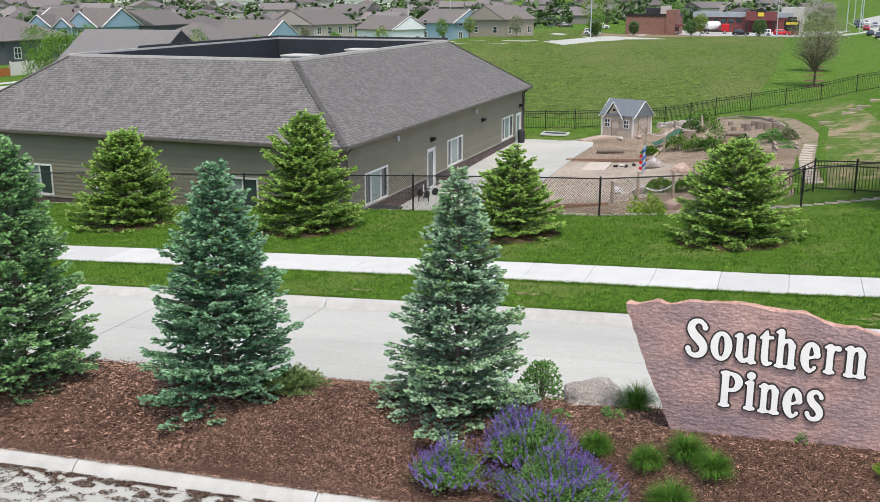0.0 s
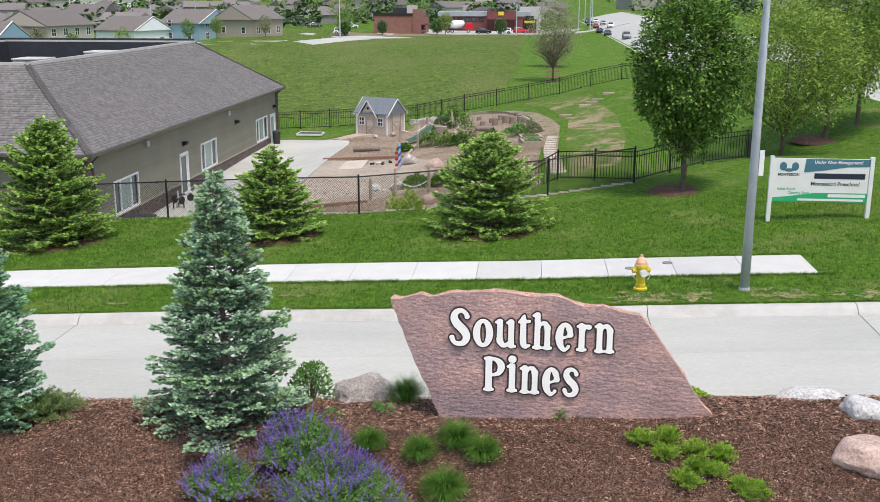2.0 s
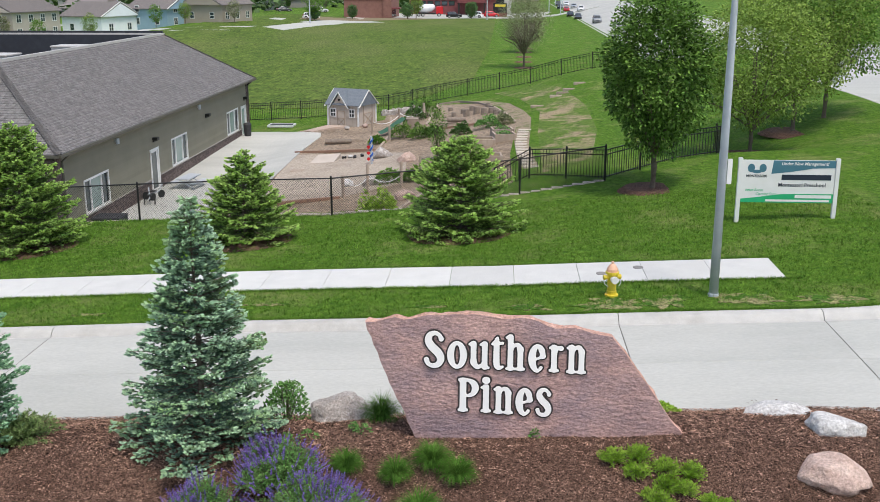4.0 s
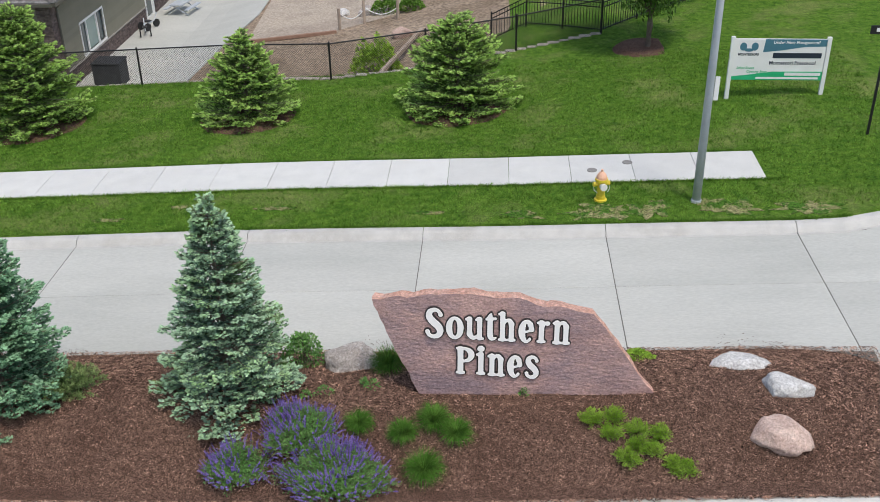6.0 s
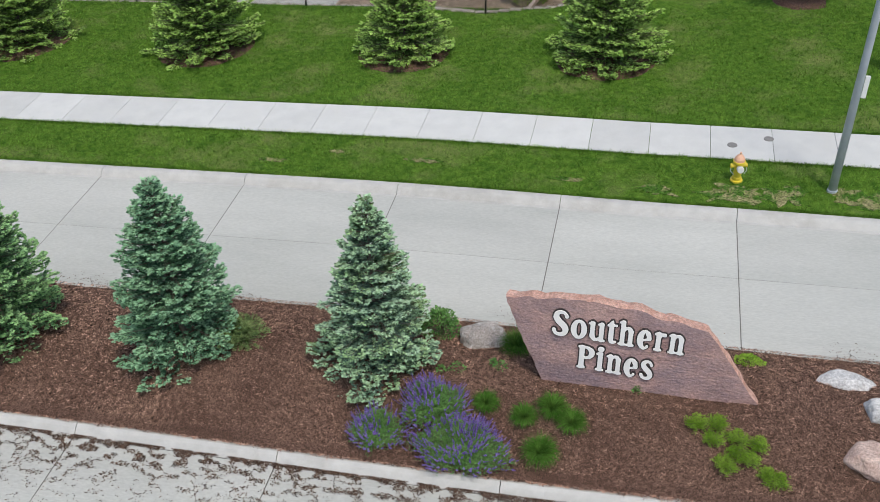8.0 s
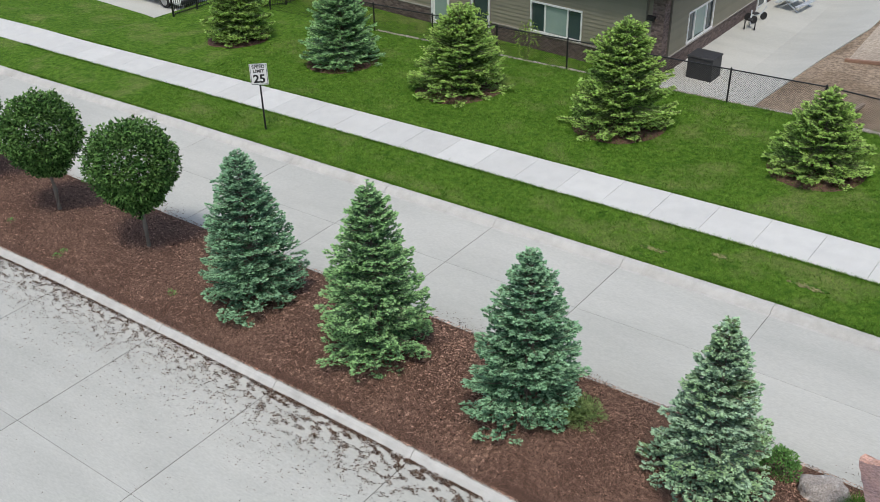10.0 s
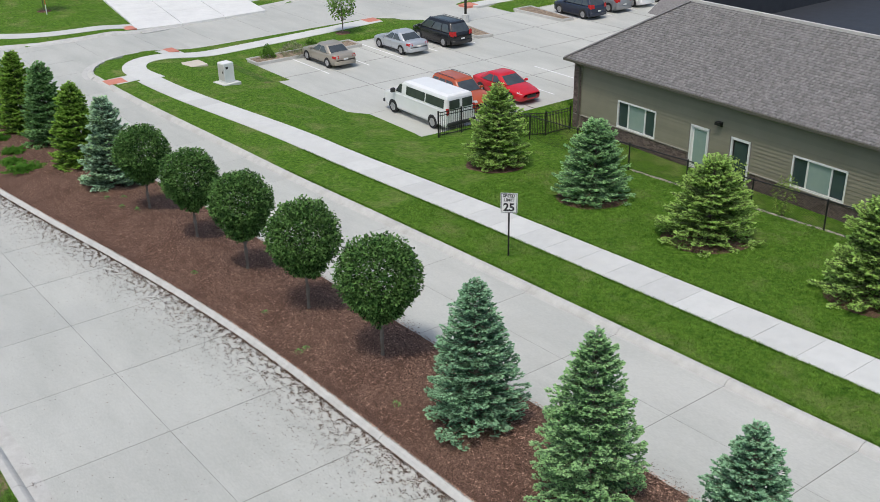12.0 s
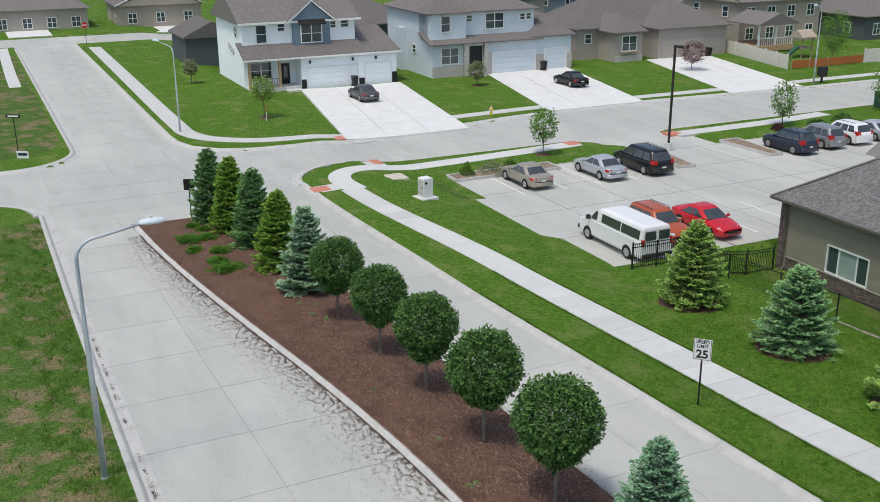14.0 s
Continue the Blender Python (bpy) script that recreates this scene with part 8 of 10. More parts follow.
VINYL = mat("tan vinyl", (0.64, 0.6, 0.55), (0.7, 0.66, 0.6), 2.0, 0.6)
vf = thing("vinyl_fence", "tan vinyl privacy fence round a back yard", "fence")
run = line((-101.5, 88.6), (-87.6, 85.6), 2.4) + [(-87.6, 85.6)]
run2 = [(-87.2, 97.2), (-87.0, 99.6), (-86.8, 102), (-86.6, 104.4), (-86.4, 106.8)]
for r_ in (run, run2):
    for a, b in zip(r_, r_[1:]):
        part("panel", Shape().beam((*a, GZ + 0.85), (*b, GZ + 0.85), 0.05, 1.6), VINYL, vf)
    for a in r_:
        part("post", Shape().box(a[0] - 0.07, a[0] + 0.07, a[1] - 0.07, a[1] + 0.07, GZ - 0.3, GZ + 1.8), VINYL, vf)
of = thing("orange_fence", "sagging orange safety fence", "fence")
ORANGE_NET = mat("orange netting", (0.4, 0.12, 0.03), (0.46, 0.16, 0.05), 5.0, 0.8)
part("net", Shape().beam((-87.4, 86, GZ + 0.55), (-87.2, 97, GZ + 0.55), 0.02, 0.9), ORANGE_NET, of)
for y in (86, 88.7, 91.5, 94.2, 97):
    part("stake", Shape().box(-87.36, -87.28, y - 0.04, y + 0.04, GZ - 0.2, GZ + 1.2), TIMBER, of)


# ---- street furniture by the crossing
def bin_(x, y, z):
    t = thing("wheeled_bin", "dark wheeled bin by the garage", "bin", "bins", at=pose(x, y, z))
    part("body", Shape().loft([[(-0.25, -0.22, 0.05), (0.25, -0.22, 0.05), (0.25, 0.22, 0.05), (-0.25, 0.22, 0.05)], [(-0.32, -0.28, 1.0), (0.32, -0.28, 1.0), (0.32, 0.28, 1.0), (-0.32, 0.28, 1.0)]]), BLACK, t)
    part("lid", Shape().box(-0.35, 0.35, -0.3, 0.3, 1.0, 1.08, 0.03), BLACK, t)
    part("wheel", Shape().tube([(-0.28, -0.27, 0.1), (-0.28, 0.27, 0.1)], 0.1, 8), TYRE, t)


bin_(-99.6, 60.5, land(-99, 60) + UP + 0.01)
bin_(-99.8, 84.4, land(-99, 84) + UP + 0.01)
bin_(-99.7, 37.5, land(-99, 37) + UP + 0.01)
hydrant(-80.0, 43.2, "small pale yellow fire hydrant by a driveway", 1.0)
box = thing("utility_cabinet", "white utility cabinet on a concrete pad", "cabinet", at=pose(-56.6, 25.9, land(-56.6, 25.9) + LAWN, 0, 0, 8))
part("pad", Shape().box(-0.62, 0.62, -0.62, 0.62, -0.2, 0.1, 0.02), WALKC, box)
cab_ = part("body", Shape().box(-0.35, 0.35, -0.35, 0.35, 0.12, 1.35, 0.04), WHITE, box)
part("door", Shape().box(-0.3, 0.3, -0.375, -0.35, 0.25, 1.25), HVAC, cab_)
part("lock", Shape().box(0.18, 0.24, -0.4, -0.375, 0.7, 0.85), BLACK, cab_)
part("vent", Shape().box(0.35, 0.365, -0.24, -0.08, 0.98, 1.12), BLACK, cab_)
solid("vault_lid", Shape().box(-63.2, -61.7, 25.3, 27.0, land(-62.4, 26) - 0.1, land(-62.4, 26) + UP, 0.02), mat("buff concrete", (0.55, 0.5, 0.42), (0.62, 0.56, 0.48), 2.0, 0.85), "buff concrete vault lid in the lawn", "vault lid")
lp = thing("lot_lamp", "tall dark bronze lamp post in the parking lot", "lamp post", at=pose(-61.9, 49.1, -2.75))
part("footing", Shape().tube([(0, 0, -0.2), (0, 0, 0.6)], [0.3, 0.3], 12), WALKC, lp)
part("pole", Shape().beam((0, 0, 0.6), (0, 0, 8.1), 0.14, 0.14, (0, 1, 0)), BRONZE, lp)
part("lamp_head", Shape().box(0.05, 0.75, -0.2, 0.2, 7.95, 8.12, 0.03), BRONZE, lp)
for pts, lab in (([(-62.4, 30.2), (-60.9, 30.2), (-60.7, 38.5), (-62.4, 38.5)], "by the parked cars"), ([(-62.4, 46.2), (-57.2, 46.4), (-56.8, 47.6), (-62.4, 48.4)], "beside the lot's entrance"), ([(-62.4, 54.6), (-57.0, 54.9), (-56.8, 55.9), (-62.4, 56.4)], "beside the lot's entrance")):
    isl = thing("planting_island", "mulched planting island " + lab, "island", "islands", kind="structure")
    part("bed", Shape().prism(pts, -2.9, -2.62), WOODCHIP, isl)
    ks = Shape()
    for a, b in zip(pts, pts[1:] + pts[:1]):
        ks.beam((*a, -2.67), (*b, -2.67), 0.16, 0.2)
    part("edging", ks, KERBC, isl)
for i, (x, y, a, h_, m) in enumerate(((-62.0, 31.6, 0.6, 0.7, LEAF), (-61.7, 33.6, 1.3, 0.7, LEAF_GREY), (-62.2, 35.3, 0.6, 0.7, LEAF), (-63.3, 66, 0.9, 0.5, LEAF_DARK), (-63.4, 69, 1.0, 0.8, LEAF_DARK), (-63.2, 61.5, 0.6, 0.5, LEAF_RED))):
    mound("shrub", "low clipped shrub beside the parking lot", "shrub", "lot shrubs", x, y, -2.65, a, a * 0.8, h_, m, 300 + i, 700, 0.14)
gb_ = thing("transformer_box", "dark green transformer box on grass", "cabinet", at=pose(-66.3, 77.5, -2.6))
part("body", Shape().box(-0.8, 0.8, -0.8, 0.8, -0.1, 1.35, 0.05), GREEN_BOX, gb_)
part("lid", Shape().box(-0.85, 0.85, -0.85, 0.85, 1.35, 1.43, 0.03), GREEN_BOX, gb_)
mb_ = thing("cluster_mailbox", "black cluster mailbox on a post", "mailbox", at=pose(-79.0, 82.2, land(-79.0, 82.2) + LAWN))
part("post", Shape().box(-0.08, 0.08, -0.08, 0.08, -0.1, 0.8), BLACK, mb_)
part("body", Shape().box(-0.3, 0.3, -0.45, 0.45, 0.7, 1.7, 0.03), BLACK, mb_)
ss_, pl = plate_sign("stop_sign", "red octagonal stop sign at the far corner", -146, 16.2, 0, 2.9, 0.01, 0.01, 90, STEEL)
oc = Shape().tube([(0, -0.012, 2.5), (0, -0.004, 2.5)], 0.42, 8)
part("plate", oc, RED_P, ss_, "red octagon")
words("STOP", 0.27, 0, -0.016, 2.41, WHITE, ss_, 0.002, 0.006)
t_, pl = plate_sign("street_name_sign", "dark street name sign on a post", -81.2, 3.3, 0, 3.0, 1.1, 0.22, 60, BLACK)
part("lettering_bar", Shape().box(-0.4, 0.4, -0.014, -0.009, 2.85, 2.95), WHITE, pl, "plain white lettering bar")
ys = thing("yard_sign", "small white yard sign in the grass", "sign", at=pose(-78.9, 3.5, land(-79, 3.5) + LAWN, 0, 0, 60))
part("panel", Shape().box(-0.45, 0.45, -0.01, 0.01, 0.15, 0.7), WHITE, ys)
part("stake", Shape().beam((-0.2, 0.02, -0.2), (-0.2, 0.02, 0.6), 0.02, 0.02).beam((0.2, 0.02, -0.2), (0.2, 0.02, 0.6), 0.02, 0.02), STEEL, ys)
part("dark_shape", Shape().box(-0.35, 0.35, -0.016, -0.011, 0.35, 0.55), INK, ys, "plain dark shape")
ms_ = thing("marker_stake", "orange and white utility marker stake on the lawn", "marker", at=pose(-84.6, 23.6, land(-84.6, 23.6) + LAWN))
part("stake", Shape().beam((0, 0, -0.1), (0, 0, 0.8), 0.09, 0.05), WHITE, ms_)
part("orange_top", Shape().beam((0, 0, 0.8), (0, 0, 1.5), 0.1, 0.06), ORANGE_NET, ms_)

# street trees
for i, (x, y, h_, R, c, m, lab) in enumerate(((-64.6, 39.4, 3.6, 1.1, 1.1, LEAF, "young street tree beside the lot"), (-64.4, 63.0, 3.9, 1.1, 0.8, LEAF, "young street tree beside the far row"), (-65.3, 76, 4.4, 1.3, 0.8, LEAF, "young street tree by the transformer"),
                                             (-86.0, 23.8, 3.7, 1.1, 1.5, LEAF_OLIVE, "staked young tree on the corner lawn"), (-94, 49.0, 2.6, 0.9, 0.8, LEAF_GREY, "thin budding tree on a front lawn"), (-92, 75.5, 3.3, 1.5, 0.9, LEAF_RED, "plum-leaved young tree on a front lawn"),
                                             (-88.6, 93.5, 6.2, 2.0, 1.2, LEAF, "leafy tree in the back yard"), (-88.0, 103, 6.0, 2.0, 1.2, LEAF, "leafy tree in the back yard"), (-107, 22, 2.6, 0.8, 0.9, LEAF_GREY, "thin staked sapling on the side lawn"))):
    leaf_tree("street_tree", lab, "street trees", pose(x, y, land(x, y) + LAWN - 0.03, 0, 0, 40 * i), h_, R, c, m, 400 + i, 1300 if R < 1.6 else 2600, 0.2, open_=0.5, trunk_r=0.045, stems=7)
    if i in (3, 4, 5, 0):
        ring = Shape().tube([(x, y, land(x, y) + LAWN - 0.1), (x, y, land(x, y) + LAWN + 0.03)], [0.7, 0.55], 14)
        solid("mulch_ring", ring, MULCH, "small mulch ring round a street tree", "mulch", group="mulch rings")


# ---- fences round the playground
def chain_link(pts, h, label):
    """A chain-link fence: posts, top rail and woven wire."""
    t = thing("chain_link_fence", label, "fence", "playground fences")
    for p in pts:
        z = land(*p) + LAWN
        post = part("post", Shape().tube([(*p, z - 0.2), (*p, z + h + 0.04)], 0.035, 8), BLACK, t)
        part("post_cap", Shape().tube([(*p, z + h + 0.04), (*p, z + h + 0.09)], [0.042, 0.01], 8), BLACK, post)
    wire = Shape()
    for a, b in zip(pts, pts[1:]):
        za, zb = land(*a) + LAWN, land(*b) + LAWN
        part("top_rail", Shape().tube([(*a, za + h), (*b, zb + h)], 0.024, 6), BLACK, t)
        L = math.dist(a, b)
        d = Vector(((b[0] - a[0]) / L, (b[1] - a[1]) / L, (zb - za) / L))
        o = Vector((*a, za))
        step = 0.085
        n = int((L + h) / step)
        for sgn in (1, -1):
            for i in range(n):
                s0 = i * step - (h if sgn > 0 else 0)
                p0, p1 = (s0, 0.0), (s0 + sgn * h, h)
                lo, hi = (p0, p1) if p0[0] < p1[0] else (p1, p0)
                k0, k1 = max(0.0, lo[0]), min(L, hi[0])
                if k1 - k0 < 0.02:
                    continue
                sl = (hi[1] - lo[1]) / (hi[0] - lo[0])
                q0, q1 = lo[1] + (k0 - lo[0]) * sl, lo[1] + (k1 - lo[0]) * sl
                A, B = o + d * k0 + Vector((0, 0, q0)), o + d * k1 + Vector((0, 0, q1))
                side_ = (B - A).normalized().cross(Vector((-d.y, d.x, 0))) * 0.0042
                wire.add([A - side_, B - side_, B + side_, A + side_], [(0, 1, 2, 3)])
    tagged(part("wire_mesh", wire, BLACK, t, "woven black wire", turn=False), kind="stuff")
    return t


chain = [(x, 32.75 + 0.05 * noise.noise((x, 0, 0))) for x in steps((-39.4, -5.5, 3.4))] + [(-5.55, 32.2), (-2.4, 33.3), (0.7, 34.45), (3.76, 35.6)]
chain_link(chain, 1.25, "black chain-link fence along the lawn's edge")


def picket_fence(pts, h, label, gap=0.125, near=False):
    t = thing("picket_fence", label, "fence", "playground fences")
    for i, p in enumerate(pts):
        z = land(*p) + LAWN
        part("post", Shape().box(p[0] - 0.035, p[0] + 0.035, p[1] - 0.035, p[1] + 0.035, z - 0.2, z + h + 0.08, 0.02), BLACK, t)
    for a, b in zip(pts, pts[1:]):
        za, zb = land(*a) + LAWN, land(*b) + LAWN
        for dz in (h - 0.03, 0.12, h - 0.2):
            pan = part("rail", Shape().beam((*a, za + dz), (*b, zb + dz), 0.03, 0.035), BLACK, t)
        n = int(math.dist(a, b) / gap)
        stick = Shape().box(-0.01, 0.01, -0.01, 0.01, 0.06, h - 0.02).mesh("picket", BLACK)
        rest = Shape()
        for i in range(1, n):
            u = i / n
            x, y, z = a[0] + (b[0] - a[0]) * u, a[1] + (b[1] - a[1]) * u, za + (zb - za) * u
            if near:
                part("picket", stick, BLACK, pan, turn=False).location = (x, y, z)
            else:
                rest.box(x - 0.01, x + 0.01, y - 0.01, y + 0.01, z + 0.06, z + h - 0.02)
        if not near:
            tagged(part("picket_infill", rest, BLACK, pan, turn=False), kind="stuff")
    return t


picket_fence(line((-0.2, 38.6), (3.76, 35.75), 1.7) + line((3.76, 35.75), (6.6, 38.3), 2.0) + line((6.6, 38.3), (8.6, 39.2), 2.2) + line((8.6, 39.2), (9.8, 46.0), 2.3) + [(9.8, 46.0)], 1.12, "black steel picket fence stepping up the lawn", near=True)
picket_fence(line((-19.5, 74.6), (-8.6, 77.0), 2.4) + line((-8.6, 77.0), (-5.2, 81.0), 2.4) + line((-5.2, 81.0), (7.5, 84.5), 2.4) + line((7.5, 84.5), (14, 78), 2.4) + [(14, 78)], 1.35, "black steel picket fence between playground and meadow")
picket_fence([(-39.4, 32.75), (-39.5, 35.0), (-39.6, 37.2), (-39.7, 39.2)], 1.35, "black steel picket gate beside the brick corner")
picket_fence([(-39.4, 32.75), (-39.3, 30.9), (-39.3, 29.4)], 1.35, "short black fence end by the van")

# ---- stone edging along the fence
edge = thing("stone_edging", "row of rough tan edging stones under the fence", "edging", kind="structure")
for (ax, ay), (bx_, by_) in zip(chain[3:-1], chain[4:]):
    n = max(1, int(math.dist((ax, ay), (bx_, by_)) / 0.4))
    for i in range(n):
        u = (i + 0.5) / n
        x, y = ax + (bx_ - ax) * u, ay + (by_ - ay) * u + 0.12
        z = land(x, y) + LAWN
        r = rng.uniform(0.85, 1.15)
        part("stone", Shape().box(x - 0.19 * r, x + 0.19 * r, y - 0.1 * r, y + 0.1 * r, z - 0.25, z + 0.035 * r, 0.02), EDGE_STONE, edge)


# ---- patio, chips and gravel
def patch(name, poly, up, material, label, category, d=0.7):
    s = Shape()
    x0, x1 = min(p[0] for p in poly), max(p[0] for p in poly)
    y0, y1 = min(p[1] for p in poly), max(p[1] for p in poly)
    bm = bmesh.new()
    nx, nn = int((x1 - x0) / d) + 2, int((y1 - y0) / d) + 2
    # a grid cut to the outline: inner points plus the edge
    f = bm.faces.new([bm.verts.new((*p, 0)) for p in poly])
    for i in range(nx):
        x = x0 + (x1 - x0) * i / nx
        bmesh.ops.bisect_plane(bm, geom=bm.verts[:] + bm.edges[:] + bm.faces[:], plane_co=(x, 0, 0), plane_no=(1, 0, 0))
    for j in range(nn):
        y = y0 + (y1 - y0) * j / nn
        bmesh.ops.bisect_plane(bm, geom=bm.verts[:] + bm.edges[:] + bm.faces[:], plane_co=(0, y, 0), plane_no=(0, 1, 0))
    for v in bm.verts:
        v.co.z = land(v.co.x, v.co.y) + LAWN + up
    ret = bmesh.ops.extrude_face_region(bm, geom=bm.faces[:])
    for v in [g for g in ret["geom"] if isinstance(g, bmesh.types.BMVert)]:
        v.co.z -= 0.12
    bmesh.ops.recalc_face_normals(bm, faces=bm.faces)
    me = bpy.data.meshes.new(name)
    bm.to_mesh(me)
    bm.free()
    me.materials.append(material)
    return tagged(new(name, me), label, category, kind="structure")


patch("playground_chips", [(-16.6, 38.6), (-16.5, 33.4), (-2.2, 33.2), (-0.2, 36.0), (0.6, 42), (0.5, 50), (1.0, 60.5), (-0.3, 70), (-1.6, 74), (-4.8, 77.6), (-8.6, 76.0), (-8.4, 72.5), (-12.3, 71.5), (-14, 70.5), (-16, 69)], 0.02, WOODCHIP, "reddish wood-chip playground surface", "playground", 1.0)
patch("gravel_pit", [(-12.2, 58.8), (-7.4, 58.0), (-5.2, 56.0), (-4.6, 47.0), (-7.6, 45.4), (-11.5, 44.6)], 0.045, GRAVEL, "tan pea gravel pit in the playground", "playground", 1.0)
patch("patio", [(-18.45, 70.2), (-15.6, 70.4), (-14.0, 69.6)] + [(-13.1, 68.4), (-12.2, 67.4), (-11.9, 65.6), (-12.1, 60.3), (-11.95, 49.4), (-12.6, 44.5), (-13.2, 38.4), (-13.2, 35.6), (-18.45, 35.6)], 0.07, CONC, "pale grey concrete patio along the school", "patio", 1.5)
patch("path_soil", [(0.9, 46), (1.75, 46), (1.5, 52), (1.7, 57), (1.9, 62), (1.5, 66), (0.6, 71), (-1.2, 75.2), (-4, 78), (-1.5, 74.4), (0.0, 70), (1.0, 60.5), (0.75, 54)], 0.015, SOIL, "worn bare soil path", "path", 1.0)
patch("worn_slope", [(1.9, 44), (4.2, 46), (5.2, 54), (5.4, 64), (4.4, 74), (3.0, 80), (-0.5, 79), (1.3, 73), (2.5, 64), (2.1, 56)], 0.012, SLOPE, "thin worn turf on the playground hill", "grass", 1.5)


# ---- things in the playground
def G(x, y, up=0.03):
    return land(x, y) + LAWN + up


ph = thing("playhouse", "beige wooden playhouse with blue-grey roof", "playhouse", at=pose(-10.63, 71.45, G(-10.63, 71.2), 0, 0, -25) @ Matrix.Diagonal((1.06, 1.0, 0.88, 1.0)))
part("wall", Shape().box(-1.2, 1.2, -1.15, 1.15, -0.1, 1.75), PLAYHOUSE, ph)
for sgn in (-1, 1):
    part("gable_wall", Shape().add([(sgn * x, y, z) for x in (1.15, 1.2) for y, z in ((-1.15, 1.75), (1.15, 1.75), (0, 2.82))], [(0, 1, 2), (5, 4, 3), (0, 3, 4, 1), (1, 4, 5, 2), (2, 5, 3, 0)]), PLAYHOUSE, ph)
    for y in (-1.15, 1.15):
        part("corner_trim", Shape().box(sgn * 1.2 - 0.05, sgn * 1.2 + 0.05, y - 0.05, y + 0.05, -0.1, 1.72), WHITE, ph, "white corner board")
    for y in (-1, 1):
        part("verge_board", Shape().beam((sgn * 1.36, y * 1.32, 1.56), (sgn * 1.36, 0, 2.84), 0.04, 0.12, (sgn, 0, 0)), WHITE, ph, "white verge board")
for i in range(7):
    y = -1.0 + 0.33 * i
    part("groove", Shape().box(1.2, 1.206, y, y + 0.02, 0, 1.75 + 0.93 * (1 - abs(y) / 1.15)), TIMBER, ph)
for i in range(8):
    x = -1.05 + 0.3 * i
    part("groove", Shape().box(x, x + 0.02, -1.156, -1.15, 0, 1.72), TIMBER, ph)
part("roof", roof_mesh(-1.2, 1.2, -1.15, 1.15, 1.72, 1.16, "gable", 0.16, "x", 0.06), SLATE, ph, "blue-grey shingled roof")
part("dormer_wall", Shape().add([(-0.8, -1.2, 1.6), (0.3, -1.2, 1.6), (-0.25, -1.2, 2.65), (-0.8, -0.2, 1.6), (0.3, -0.2, 1.6), (-0.25, -0.2, 2.65)], [(0, 1, 2), (5, 4, 3), (0, 3, 4, 1), (1, 4, 5, 2), (2, 5, 3, 0)]), PLAYHOUSE, ph)
for sgn in (-1, 1):
    x = -0.25 + sgn * 0.78
    part("dormer_roof", Shape().add([(x, -1.34, 1.48), (-0.25, -1.34, 2.82), (-0.25, 0.1, 2.82), (x, 0.1, 1.48), (x, -1.34, 1.43), (-0.25, -1.34, 2.76), (-0.25, 0.1, 2.76), (x, 0.1, 1.43)], [(0, 1, 2, 3), (7, 6, 5, 4), (0, 4, 5, 1), (1, 5, 6, 2), (2, 6, 7, 3), (3, 7, 4, 0)]), SLATE, ph)
    part("verge_board", Shape().beam((x, -1.36, 1.43), (-0.25, -1.36, 2.74), 0.07, 0.03, (0, 1, 0)), WHITE, ph, "white verge board")
door_ = part("door", Shape().box(-0.42, 0.18, -1.2, -1.15, 0.0, 1.25), PLAYHOUSE, ph)
for b in ((-0.42, -0.36, 0, 1.25), (0.12, 0.18, 0, 1.25), (-0.36, 0.12, 0.6, 0.67), (-0.36, 0.12, 1.18, 1.25)):
    part("rail", Shape().box(b[0], b[1], -1.22, -1.2, b[2], b[3]), TIMBER, door_)
part("brace", Shape().beam((-0.36, -1.21, 0.05), (0.12, -1.21, 0.6), 0.05, 0.02, (0, 1, 0)), TIMBER, door_)
part("brace", Shape().beam((0.12, -1.21, 0.05), (-0.36, -1.21, 0.6), 0.05, 0.02, (0, 1, 0)), TIMBER, door_)
for x in (-0.98, 0.5):
    w_ = part("window", Shape().box(x, x + 0.44, -1.2, -1.15, 0.72, 1.4), WHITE, ph)
    for dx in (0.05, 0.245):
        for z in (0.78, 1.09):
            part("pane", Shape().box(x + dx, x + dx + 0.145, -1.205, -1.195, z, z + 0.25), CAR_GLASS, w_)
    for dx in (-0.16, 0.44):
        part("shutter", Shape().box(x + dx + 0.01, x + dx + 0.15, -1.185, -1.15, 0.75, 1.38), PLAYHOUSE, w_)
barn = part("barn_door", Shape().box(1.2, 1.24, -0.55, 0.65, 0.0, 1.95), PLAYHOUSE, ph)
for a, b in (((-0.5, 0.02), (-0.5, 1.93)), ((0.6, 0.02), (0.6, 1.93)), ((-0.5, 1.0), (0.6, 1.0)), ((-0.5, 1.9), (0.6, 1.9)), ((-0.48, 0.1), (0.58, 0.95)), ((0.58, 0.1), (-0.48, 0.95))):
    part("door_brace", Shape().beam((1.25, *a), (1.25, *b), 0.07, 0.03, (1, 0, 0)), TIMBER, barn)
part("heart", Shape().tube([(-0.25, -1.215, 2.1), (-0.25, -1.2, 2.1)], 0.1, 8), BLACK, ph, "dark heart cut-out")
walkway = thing("boardwalk", "low boardwalk of weathered planks before the playhouse", "boardwalk")
for i in range(12):
    u0, u1 = i / 12, (i + 0.94) / 12
    pts = [(-13.8 + 1.55 * u, 69.9 + 0.55 * u, 0.07 + 0.1 * u) for u in (u0, u1)] + [(-13.0 + 2.3 * u, 68.5 + 1.2 * u, 0.07 + 0.1 * u) for u in (u1, u0)]
    top = [(x, y, G(x, y, up)) for x, y, up in pts]
    part("plank", Shape().add([(x, y, z - 0.2) for x, y, z in top] + top, [(3, 2, 1, 0), (4, 5, 6, 7)] + [(q, (q + 1) % 4, (q + 1) % 4 + 4, q + 4) for q in range(4)]), PLANK, walkway)


